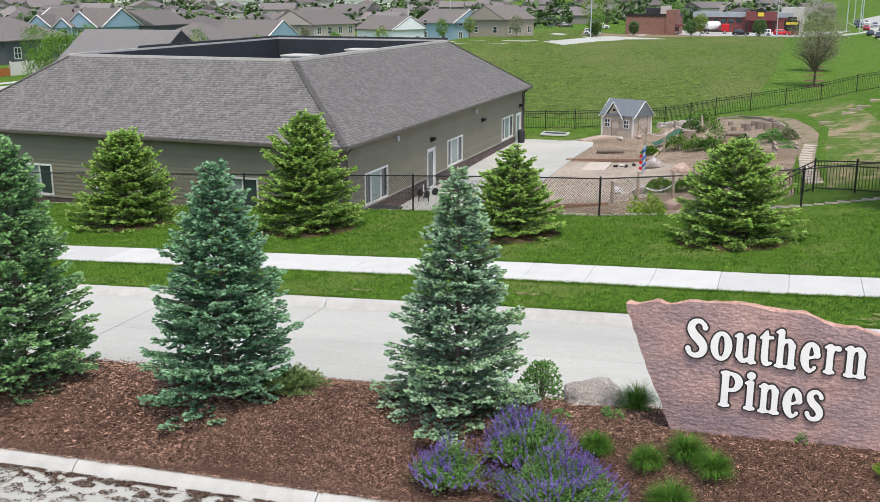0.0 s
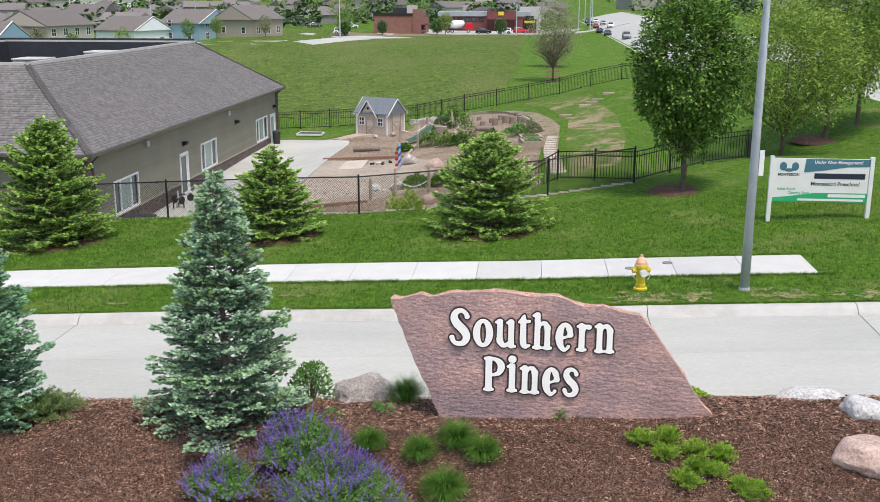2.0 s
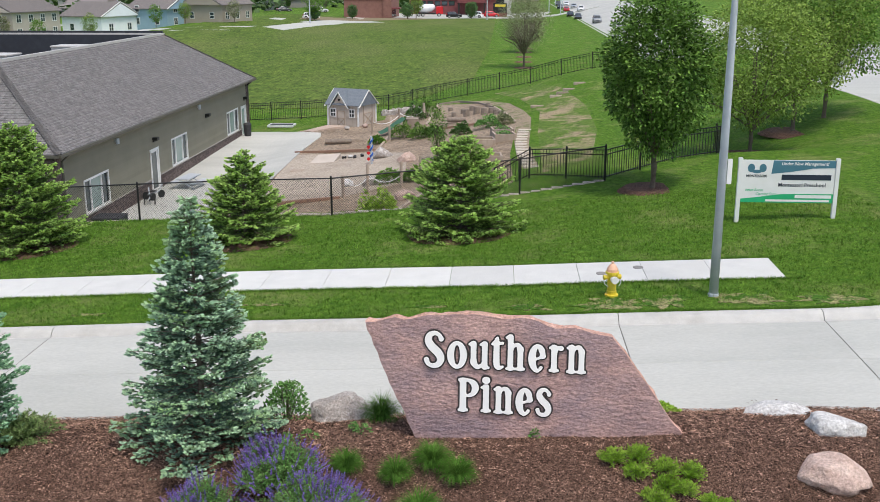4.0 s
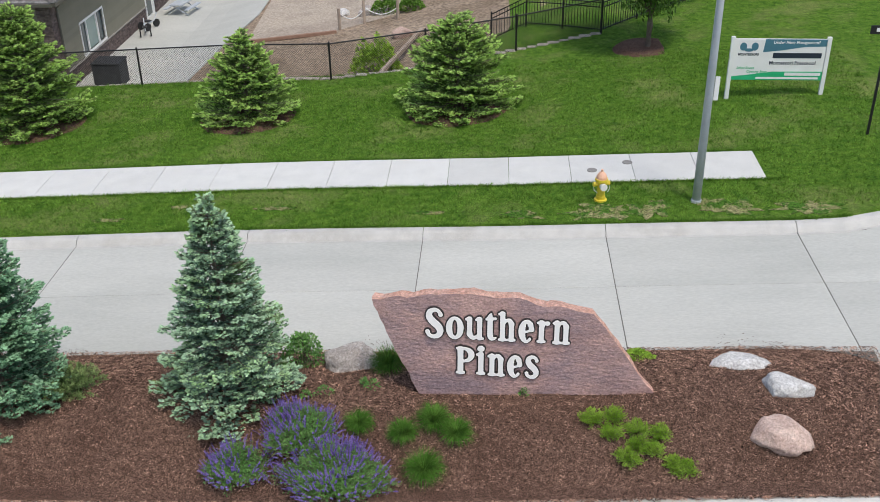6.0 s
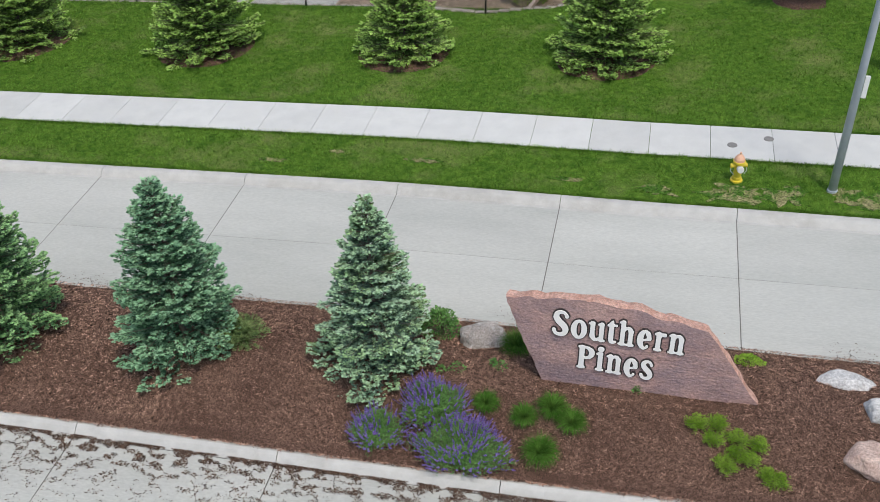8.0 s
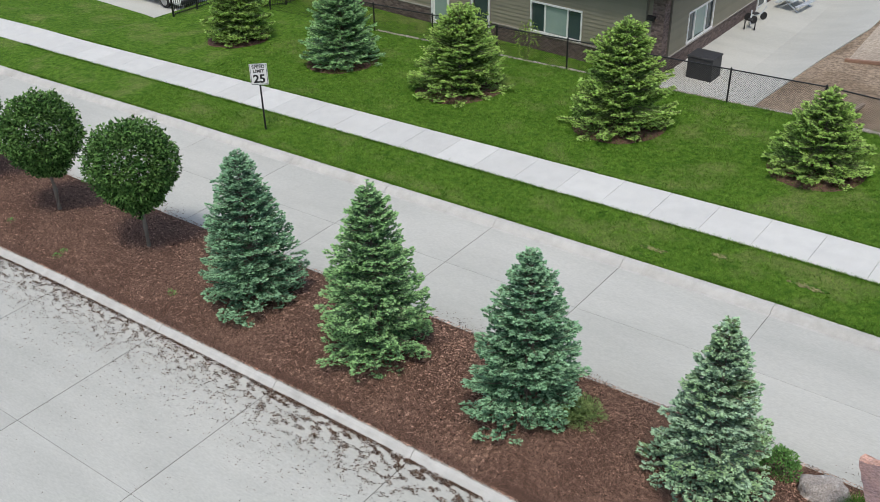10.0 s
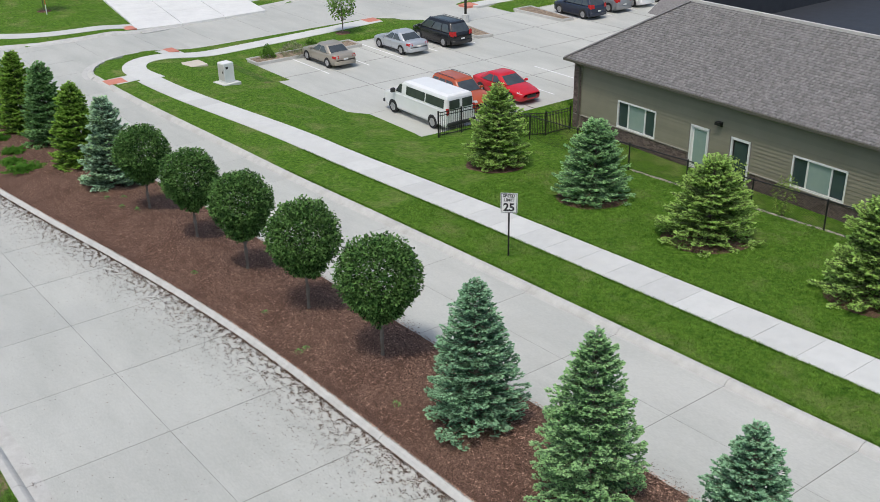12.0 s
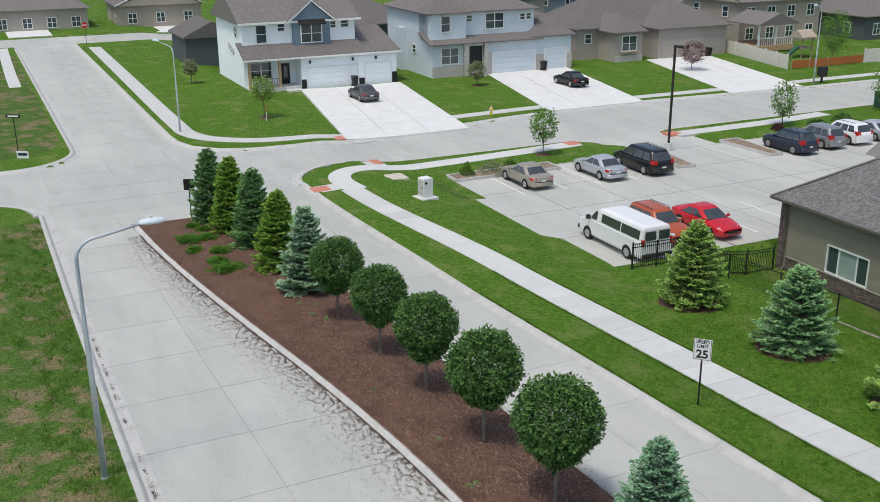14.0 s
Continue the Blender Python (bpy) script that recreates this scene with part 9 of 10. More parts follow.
def timber_edge(pts, label, m=TIMBER, h=0.14):
    t = thing("timber_edging", label, "edging", "timber edgings")
    for a, b in zip(pts, pts[1:]):
        part("timber", Shape().beam((*a, G(*a, h / 2)), (*b, G(*b, h / 2)), 0.14, h), m, t)


timber_edge([(-12.4, 59.6), (-7.4, 58.6)], "rusty timber edging of the gravel pit", REDWOOD)
timber_edge([(-11.6, 44.6), (-7.4, 45.2)], "rusty timber edging of the gravel pit", REDWOOD)
timber_edge([(-7.2, 57.0), (-7.1, 64.1), (-8.0, 73.0)], "long pale timber along the chips")
timber_edge([(-4.9, 66.4), (-4.8, 77.6)], "long pale timber along the mound")
timber_edge([(-4.7, 77.7), (-3.2, 77.2), (-1.6, 74.0), (-0.4, 69.6), (0.4, 65.0), (0.9, 60.7)], "curved timber edging of the stump ring")
timber_edge([(-4.8, 63.9), (-1.2, 62.8)], "timber edging before the stump ring", REDWOOD)
timber_edge([(-4.6, 34.0), (-3.3, 43.5)], "pale timber along the chips")
timber_edge([(-9.6, 34.0), (-9.3, 40.0)], "pale timber along the chips")


def stump(x, y, r, h, label, lying=0.0):
    z = G(x, y)
    if lying:
        s = Shape().tube([(x - h / 2, y, z + r), (x + h / 2, y + 0.2, z + r)], [r, r * 0.9], 12)
    else:
        s = Shape().tube([(x, y, z - 0.1), (x, y, z + h * 0.9), (x, y, z + h)], [r * 1.1, r, r * 0.93], 12)
    solid("tree_stump" if not lying else "log", s, LOG, label, "log", group="logs")


for x, y, r, h in ((-3.2, 69.0, 0.2, 0.35), (-2.6, 69.9, 0.2, 0.35), (-2.0, 70.5, 0.22, 0.4), (-1.6, 68.2, 0.26, 0.6), (-1.1, 67.2, 0.26, 0.55), (-0.6, 67.6, 0.25, 0.4), (-0.3, 66.4, 0.25, 0.4), (0.0, 65.4, 0.22, 0.35), (-2.3, 67.9, 0.25, 0.6), (-4.3, 69.0, 0.18, 0.3), (-0.9, 71.3, 0.2, 0.3), (-3.6, 72.5, 0.2, 0.3)):
    stump(x, y, r * 0.82, h * 0.8, "grey weathered upright stump on wood chips")
stump(-10.2, 62.3, 0.17, 1.7, "grey log lying on wood chips", 1)
stump(-2.9, 65.6, 0.16, 1.2, "short log lying on wood chips", 1)
stump(-11.5, 34.6, 0.15, 1.6, "log lying by the fence", 1)
for x, y, a, b, c, m, sd in ((-6.6, 55.6, 0.62, 0.4, 0.42, ROCK_GREY, 21), (-5.0, 53.2, 0.58, 0.38, 0.36, ROCK_PINK, 22), (-6.2, 47.6, 0.55, 0.38, 0.32, ROCK_GREY, 23), (-7.4, 48.0, 0.3, 0.25, 0.22, ROCK_WHITE, 24), (-4.2, 43.0, 0.5, 0.4, 0.3, ROCK_PINK, 25), (-10.6, 72.6 - 4.0, 0.2, 0.2, 0.15, ROCK_GREY, 26), (-9.4, 69.2, 0.25, 0.2, 0.15, ROCK_PINK, 27)):
    boulder(x, y, G(x, y) + 0.15, a, b, c, m, "tan play boulder on gravel", sd, 20)
for i in range(70):
    x, y = -7.6 + rng.gauss(0, 0.7), 75.6 + rng.gauss(0, 0.35)
    solid("rock_pile_stone", Shape().box(x - 0.13, x + 0.13, y - 0.12, y + 0.12, G(x, y) - 0.1, G(x, y) + rng.uniform(0.1, 0.45), 0.05), ROCK_GREY, "grey stone in a heap by the fence", "stone", group="rock pile")
# plank ramp, sandbox, slide, spinner, rope posts
solid("plank_ramp", Shape().add([(-10.8, 55.6, G(-10.8, 55.6)), (-9.4, 55.6, G(-9.4, 55.6)), (-9.2, 57.0, G(-9.2, 57, 0.3)), (-10.5, 57.0, G(-10.5, 57, 0.3)), (-10.8, 55.6, G(-10.8, 55.6) - 0.1), (-9.4, 55.6, G(-9.4, 55.6) - 0.1), (-9.2, 57.0, G(-9.2, 57) - 0.1), (-10.5, 57.0, G(-10.5, 57) - 0.1)], [(0, 1, 2, 3), (7, 6, 5, 4), (0, 4, 5, 1), (1, 5, 6, 2), (2, 6, 7, 3), (3, 7, 4, 0)]), PLAYHOUSE, "tilted plywood ramp on gravel", "ramp")
solid("stepping_slab", Shape().box(-11.4, -10.7, 53.2, 53.7, G(-11, 53.4) - 0.1, G(-11, 53.4) + 0.06, 0.02), TIMBER, "small flat slab on gravel", "slab")
for i, (x, y, m) in enumerate(((-8.95, 56.6, BLACK), (-8.6, 56.7, WHITE), (-8.3, 56.4, PLASTIC), (-7.9, 56.7, BLACK))):
    t = thing("toy_truck", "small plastic toy truck on gravel", "toy", "toys", at=pose(x, y, G(x, y), 0, 0, 40 * i) @ Matrix.Scale(0.7, 4))
    part("bed", Shape().box(-0.15, 0.1, -0.09, 0.09, 0.08, 0.2, 0.02), m, t)
    part("cab", Shape().box(0.1, 0.2, -0.08, 0.08, 0.08, 0.24, 0.03), m, t)
    part("wheel", Shape().tube([(-0.08, -0.1, 0.06), (-0.08, 0.1, 0.06)], 0.06, 8).tube([(0.12, -0.1, 0.06), (0.12, 0.1, 0.06)], 0.06, 8), TYRE, t)
sb = thing("white_planter_box", "empty white framed planter box on grass", "planter", at=pose(-16.1, 73.0, G(-16, 73)))
for b in ((-0.95, 0.95, -0.65, -0.57), (-0.95, 0.95, 0.57, 0.65), (-0.95, -0.87, -0.57, 0.57), (0.87, 0.95, -0.57, 0.57)):
    part("side", Shape().box(b[0], b[1], b[2], b[3], 0, 0.14), WHITE, sb)
part("soil", Shape().box(-0.87, 0.87, -0.57, 0.57, 0, 0.1), PLASTIC, sb)
sl_ = thing("play_slide", "dark green curved slide on the mound", "slide", at=pose(0, 0, 0))
pts = [(-6.3, 66.6, G(-6.3, 66.6) + 0.62), (-6.6, 66.1, G(-6.6, 66.1) + 0.5), (-7.0, 65.4, G(-7.0, 65.4) + 0.3), (-7.4, 64.7, G(-7.4, 64.7) + 0.16), (-7.7, 64.2, G(-7.7, 64.2) + 0.12)]
part("chute", Shape().strip([Vector(p) + Vector((-0.25, 0.15, 0.15)) for p in pts], [Vector(p) for p in pts]).strip([Vector(p) for p in pts], [Vector(p) + Vector((0.25, -0.15, 0.15)) for p in pts]), GREEN_BOX, sl_)
part("slide_deck", Shape().box(-6.3, -5.5, 66.5, 67.2, G(-5.9, 66.8) - 0.2, G(-5.9, 66.8) + 0.6), TIMBER, sl_)
sp = thing("play_spinner", "blue and red upright play spinner on gravel", "play set", at=pose(-6.98, 53.7, G(-6.98, 53.7)))
part("pole", Shape().tube([(0, 0, 0), (0, 0, 1.55)], 0.06, 8), STEEL, sp)
part("blue_spiral", Shape().tube([(0.06 * math.cos(i), 0.06 * math.sin(i), 0.22 + 0.06 * i) for i in range(22)], 0.055, 6), mat("blue plastic", (0.02, 0.1, 0.4), (0.03, 0.12, 0.45), 4.0, 0.4), sp)
for z in (0.3, 0.62, 0.95):
    part("red_paddle", Shape().tube([(-0.16, -0.03, z), (-0.16, 0.03, z)], 0.09, 10), RED_P, sp)
for (x, y, h_) in ((-7.3, 45.6, 1.0), (-6.2, 46.1, 1.3), (-4.6, 46.0, 1.2), (-3.9, 48.6, 0.9), (-8.5, 66, 1.1), (-7.0, 69.0, 1.1), (-5.4, 70.5, 1.1), (-6.9, 62.0, 0.9)):
    solid("rope_post", Shape().tube([(x, y, G(x, y) - 0.2), (x, y, G(x, y) + h_)], [0.075, 0.07], 8), TIMBER, "round weathered post in the playground", "post", group="rope posts")
for (a, b) in (((-7.3, 45.6), (-6.2, 46.1)), ((-6.2, 46.1), (-4.6, 46.0)), ((-8.5, 66), (-7.0, 69.0)), ((-7.0, 69.0), (-5.4, 70.5))):
    pts = [(a[0] + (b[0] - a[0]) * i / 6, a[1] + (b[1] - a[1]) * i / 6, G(*a) + 0.8 - 0.35 * math.sin(3.14 * i / 6)) for i in range(7)]
    solid("rope", Shape().tube(pts, 0.025, 5), WHITE, "slack white rope between posts", "rope", group="ropes")
# raised beds and steps on the slope
for i, (x, y, a) in enumerate(((-2.0, 53.3, -8), (-0.9, 54.2, 6), (0.2, 54.9, 10), (-0.5, 48.6, 4), (0.1, 56.8, 8), (-1.6, 51.2, -5))):
    t = thing("raised_bed", "timber raised bed of dark soil on the slope", "planter", "raised beds", at=pose(x, y, G(x, y), 0, 0, a))
    for b in ((-0.6, 0.6, -0.6, -0.5), (-0.6, 0.6, 0.5, 0.6), (-0.6, -0.5, -0.5, 0.5), (0.5, 0.6, -0.5, 0.5)):
        part("board", Shape().box(b[0], b[1], b[2], b[3], -0.2, 0.4), TIMBER, t)
    part("soil", Shape().box(-0.5, 0.5, -0.5, 0.5, -0.2, 0.28), BARE if i % 2 else PLASTIC, t)
    if i % 2 == 0:
        mound("bed_plant", "small green plants in a raised bed", "plant", "bed plants", x, y, G(x, y, 0.28), 0.4, 0.4, 0.25, LEAF_SAGE, 500 + i, 160, 0.1)
for i in range(15):
    u = i / 14
    x, y = 1.45 - 0.3 * math.sin(u * 3), 45.8 + 11.5 * u
    solid("stone_step", Shape().box(x - 0.36, x + 0.36, y - 0.2, y + 0.2, G(x, y) - 0.15, G(x, y) + 0.03, 0.02), EDGE_STONE, "pale stone step on the bare path", "step", group="path steps")
for x, y in ((2.4, 66.5), (3.8, 69.8), (4.3, 70.8), (4.8, 71.9), (5.7, 73.9)):
    solid("timber_step", Shape().box(x - 0.42, x + 0.42, y - 0.14, y + 0.14, G(x, y) - 0.1, G(x, y) + 0.1, 0.02), TIMBER, "timber step on the grassy hill", "step", group="hill steps")
for i, (x, y, a, h_, m) in enumerate(((-6.1, 62.4, 0.8, 0.95, LEAF_LAWN), (-4.9, 61.0, 0.7, 0.85, LEAF_LAWN), (-4.1, 61.0, 0.6, 0.7, LEAF_DARK), (-2.3, 59.7, 0.6, 0.7, LEAF_DARK), (-6.0, 70.2, 0.8, 1.1, LEAF_DARK), (-5.3, 71.5, 0.8, 1.5, LEAF_LAWN), (-5.3, 47.6, 0.75, 0.7, LEAF), (-4.1, 47.3, 0.6, 0.6, LEAF), (-0.7, 60.6, 0.8, 0.75, LEAF_SAGE), (0.2, 60.9, 0.7, 0.7, LEAF_GREY), (-2.6, 48.9, 0.5, 0.8, LEAF_SAGE), (-7.6, 61.2, 0.5, 0.5, LEAF))):
    mound("shrub", "leafy green shrub among the wood chips", "shrub", "playground shrubs", x, y, G(x, y), a, a * 0.85, h_, m, 520 + i, 1100, 0.12)
mound("shrub", "feathery bright green shrub behind the fence", "shrub", "playground shrubs", -4.75, 38.4, G(-4.75, 38.4), 0.95, 0.8, 1.45, LEAF_BRIGHT, 540, 2600, 0.12)
leaf_tree("young_tree", "slender young tree in the playground", "playground trees", pose(-3.3, 52.3, G(-3.3, 52.3)), 2.9, 0.5, 0.4, LEAF_LAWN, 560, 1100, 0.12, open_=0.3, trunk_r=0.04, stems=7)
# against the school
for x, y, a in ((-17.5, 49.2, 60), (-17.5, 48.2, 110)):
    t = thing("trike_cart", "small grey metal trike against the wall", "toy", "toys", at=pose(x, y, G(x, y, 0.08), 0, 0, a))
    part("frame", Shape().tube([(-0.5, 0, 0.3), (0.2, 0, 0.35), (0.45, 0, 0.7)], 0.03, 6), STEEL, t)
    for p in ((-0.45, 0.25), (-0.45, -0.25), (0.35, 0)):
        part("wheel", Shape().tube([(p[0], p[1] - 0.03, 0.2), (p[0], p[1] + 0.03, 0.2)], 0.2, 12), TYRE, t)
    part("seat", Shape().box(-0.35, -0.05, -0.12, 0.12, 0.4, 0.46, 0.02), PLASTIC, t)
tb = thing("picnic_table", "small grey picnic table on the patio", "table", at=pose(-16.7, 52.1, G(-16.7, 52.1, 0.08), 0, 0, 80))
part("tabletop", Shape().box(-0.8, 0.8, -0.35, 0.35, 0.52, 0.57), STEEL, tb)
for s_ in (-0.6, 0.6):
    part("bench", Shape().box(-0.8, 0.8, s_ - 0.12, s_ + 0.12, 0.3, 0.34), STEEL, tb)
    part("leg", Shape().beam((s_, -0.6, 0), (s_, 0.3, 0.52), 0.05, 0.05).beam((s_, 0.6, 0), (s_, -0.3, 0.52), 0.05, 0.05), STEEL, tb)
bn = thing("waste_bin", "dark waste bin at the patio's corner", "bin", at=pose(-17.5, 68.4, G(-17.5, 68.4, 0.08)))
part("body", Shape().tube([(0, 0, 0), (0, 0, 0.8)], [0.24, 0.28], 12), PLASTIC, bn)
part("lid", Shape().tube([(0, 0, 0.8), (0, 0, 0.9)], [0.3, 0.2], 12), PLASTIC, bn)
ac = thing("air_conditioner", "dark grey air conditioner beside the school corner", "air conditioner", at=pose(-16.7, 41.0, G(-16.7, 41.0, 0.07)))
part("body", Shape().box(-0.6, 0.6, -0.5, 0.5, 0.0, 1.0, 0.04), PLASTIC, ac)
part("top_panel", Shape().box(-0.63, 0.63, -0.53, 0.53, 1.0, 1.08, 0.03), PLASTIC, ac)
for i, x in enumerate((-26.6, -27.4, -23.8)):
    fl = leaf_tree("thin_shrub", "thin budding shrub before the school wall", "wall shrubs", pose(x, 37.2, land(x, 37.2) + LAWN), 2.3, 0.6, 0.3, LEAF_OLIVE, 580 + i, 350, 0.13, open_=0.8, trunk_r=0.02, stems=9)
tyre_ = thing("buried_tyre", "large black tyre half buried in chips", "tyre", at=pose(-1.6, 36.6, G(-1.6, 36.6) + 0.1))
part("tread", Shape().tube([(0.6 * math.cos(6.283 * i / 20), 0.1 * math.sin(i), 0.6 * math.sin(6.283 * i / 20)) for i in range(21)], 0.2, 8), TYRE, tyre_)
# lawn trees by the board
leaf_tree("lawn_tree", "leafy green lawn tree in a mulch ring", "lawn trees", pose(5.15, 33.6, land(5.15, 33.6) + LAWN), 6.7, 1.85, 1.3, LEAF_LAWN, 601, 24000, 0.14, open_=0.12, trunk_r=0.11, stems=11)
leaf_tree("lawn_tree", "airy olive-leaved lawn tree behind the board", "lawn trees", pose(10.6, 43.0, land(10.6, 43.0) + LAWN), 6.8, 3.0, 1.2, LEAF_OLIVE, 602, 17000, 0.14, open_=0.55, trunk_r=0.1, stems=13)
leaf_tree("lawn_tree", "airy olive-leaved lawn tree on the rise", "lawn trees", pose(13.6, 47.5, land(13.6, 47.5) + LAWN), 8.4, 3.1, 1.5, LEAF_OLIVE, 603, 15000, 0.15, open_=0.5, trunk_r=0.12, stems=13)
leaf_tree("lawn_tree", "bright-leaved lawn tree by the main street", "lawn trees", pose(15.6, 49.5, land(15.6, 49.5) + LAWN), 9.0, 3.1, 1.6, LEAF, 604, 15000, 0.16, open_=0.45, trunk_r=0.12, stems=13)
for x, y, r in ((5.15, 33.6, 0.95), (10.6, 43.0, 1.1), (13.6, 47.5, 1.2)):
    solid("mulch_ring", Shape().tube([(x, y, land(x, y) + LAWN - 0.15), (x, y, land(x, y) + LAWN + 0.05)], [r * 1.3, r * 1.0], 24), MULCH, "round mulch ring under a lawn tree", "mulch", group="mulch rings")


# ---- meadow and what lies beyond it
patch("meadow", [(-57, 92), (-30, 84), (-19, 80), (-9, 82), (-6, 90), (-3.4, 110), (-2, 160), (-1.5, 290), (-40, 300), (-62, 280), (-66, 200), (-62, 130)], 0.05, MEADOW, "tall yellow-green meadow grass", "meadow", 8.0)
r = random.Random(77)
ribbon("far_street", [(-77, 150), (-76, 178), (-66, 196), (-52, 214), (-46, 240), (-40, 300)], 9.0, LAWN + 0.04, CONC, "pale concrete street bending past the meadow", "road")
ribbon("far_street_cross", [(-160, 262), (-90, 262), (-46, 258), (10, 300), (28, 305)], 8.0, LAWN + 0.045, CONC, "pale concrete street beyond the meadow", "road")
patch("forecourt", [(-36, 286), (8, 290), (16, 330), (-40, 330)], 0.08, CONC, "pale concrete forecourt of the store", "forecourt", 20.0)
patch("dirt_yard", [(-52, 262), (-30, 276), (-16, 284), (-34, 292), (-54, 280)], 0.1, BARE, "rutted bare dirt by the building site", "soil", 12.0)

BRICK_RED = mat("red brick wall", (0.22, 0.11, 0.088), (0.29, 0.15, 0.12), 1.2, 0.9)
STORE_RED = mat("dark red panels", (0.17, 0.05, 0.05), (0.22, 0.068, 0.068), 0.5, 0.6)
CORR = mat("grey metal roof", (0.3, 0.34, 0.37), (0.38, 0.42, 0.45), 0.6, 0.5)
bb = thing("brick_building", "red brick commercial building beyond the meadow", "building", at=pose(-37.8, 297, land(-37, 297) + LAWN, 0, 0, -4) @ Matrix.Scale(0.84, 4))
part("wall", Shape().box(-8, 8, -7, 10, -0.5, 6.6), BRICK_RED, bb)
part("parapet", Shape().box(-8.2, 8.2, -7.2, -6.8, 6.0, 6.9).box(7.8, 8.2, -7.2, 10, 6.0, 6.9), BRONZE, bb)
part("tower", Shape().box(5.5, 8.4, -7.4, 2, -0.5, 8.2), BRICK_RED, bb)
part("screen_wall", Shape().box(-3, 5, 1, 6, 6.6, 8.6), MEMBRANE, bb)
part("pale_wall", Shape().box(2.5, 5.5, -2, 2, 6.6, 9.4), HVAC, bb)
part("canopy", Shape().box(8.4, 11.5, -7.2, -2, 3.0, 3.5), STORE_RED, bb)
for i in range(5):
    w_ = part("window", Shape().box(8.41, 8.5, -6.6 + 1.6 * i, -5.4 + 1.6 * i, 0.6, 2.8), BRONZE, bb)
    part("pane", Shape().box(8.5, 8.53, -6.5 + 1.6 * i, -5.5 + 1.6 * i, 0.7, 2.7), GLASS, w_)
st_ = thing("store_building", "long dark red roadside store with a tall entrance", "building", at=pose(-15.0, 318, land(-15, 318) + LAWN, 0, 0, -4) @ Matrix.Scale(0.86, 4))
part("wall", Shape().box(-16, 17, 0, 12, -0.5, 6.2), STORE_RED, st_)
part("roof_band", Shape().box(-16.3, 17.3, -0.4, 0.1, 5.2, 6.8), CORR, st_)
part("roof", Shape().box(-16, 17, 0, 12, 6.2, 6.8), CORR, st_)
ent = part("entrance", Shape().box(2, 12, -4, 0, 4.2, 7.2), STORE_RED, st_, "red entrance canopy")
part("entrance_gable", Shape().add([(5, -4.1, 7.0), (9, -4.1, 7.0), (7, -4.1, 8.6), (5, -1, 7.0), (9, -1, 7.0), (7, -1, 8.6)], [(0, 1, 2), (5, 4, 3), (0, 3, 4, 1), (1, 4, 5, 2), (2, 5, 3, 0)]), BRONZE, ent)
part("sign_shape", Shape().box(6, 8, -4.2, -4.05, 5.6, 6.9), YELLOW, ent, "plain yellow sign shape")
for x in (2.4, 5.2, 8.6, 11.6):
    part("column", Shape().box(x - 0.3, x + 0.3, -3.9, -3.3, -0.5, 4.2), BRONZE, ent)
for i in range(6):
    w_ = part("window", Shape().box(-14.5 + 2.6 * i, -12.5 + 2.6 * i, -0.08, 0, 3.2, 4.8), BRONZE, st_)
    part("pane", Shape().box(-14.4 + 2.6 * i, -12.6 + 2.6 * i, -0.12, -0.08, 3.3, 4.7), GLASS, w_)
part("white_wing", Shape().box(13, 20, 2, 14, -0.5, 8.4), HVAC, st_)
mx = thing("concrete_mixer", "white and red concrete mixer truck", "truck", at=pose(-21.5, 303, land(-21, 303) + LAWN, 0, 0, 5))
part("drum", Shape().tube([(-3.6, 0, 2.4), (-2.5, 0, 2.3), (-0.8, 0, 2.3), (0.8, 0, 2.6), (1.8, 0, 3.0)], [0.5, 1.1, 1.35, 1.1, 0.5], 16), WHITE_P, mx, smooth=True)
part("chassis", Shape().box(-4, 4, -1.1, 1.1, 0.7, 1.1), BRONZE, mx)
part("cab", Shape().box(2.2, 4.2, -1.2, 1.2, 0.8, 2.9, 0.15), RED_P, mx)
part("cab_glass", Shape().box(3.0, 4.25, -1.1, 1.1, 1.9, 2.7), CAR_GLASS, mx)
for x in (-3, -1.8, 3):
    for s in (-1, 1):
        wheel(mx, x, s * 1.25, 0.52, 0.35)
for i, (x, y, kd, m, lab, a) in enumerate(((-38, 268, "suv", WHITE_P, "white pickup-sized suv by the dirt yard", 8), (4.5, 293, "suv", WHITE_P, "white suv on the store forecourt", 170), (9, 297, "suv", RED_P, "red suv on the store forecourt", 10), (-1.5, 292, "suv", BLACK_P, "dark suv on the store forecourt", 0), (-60, 300, "sedan", CHARCOAL_P, "dark car on the far street", 20), (-50, 305, "suv", WHITE_P, "white suv on the far street", 20))):
    x -= 12 if x > -45 else 4
    car(kd, m, lab, x, y, a, z=land(x, y) + LAWN + 0.09, group="far cars")
for i, (x, y, kd, m, lab) in enumerate(((25.5, 232, "suv", GREY_P, "grey suv coming along the main street"), (23.5, 262, "sedan", CHARCOAL_P, "dark sedan on the main street"), (22.8, 282, "sedan", BLACK_P, "black sedan on the main street"), (27, 300, "suv", WHITE_P, "white suv on the main street"), (24, 318, "sedan", RED_P, "red sedan on the main street"), (27, 330, "sedan", SILVER_P, "silver sedan on the main street"), (23.5, 345, "suv", NAVY_P, "dark suv on the main street"), (26.5, 360, "sedan", WHITE_P, "white sedan on the main street"), (24.5, 375, "suv", CHARCOAL_P, "dark suv on the main street"))):
    x -= 4.2
    car(kd, m, lab, x, y, -92, z=land(x, y), group="main street cars")
gs2 = thing("price_sign", "black and yellow roadside price sign", "sign", at=pose(-0.5, 300, land(0, 300) + LAWN))
part("panel", Shape().box(-2, 2, -0.3, 0.3, 1.2, 4.0), BLACK, gs2)
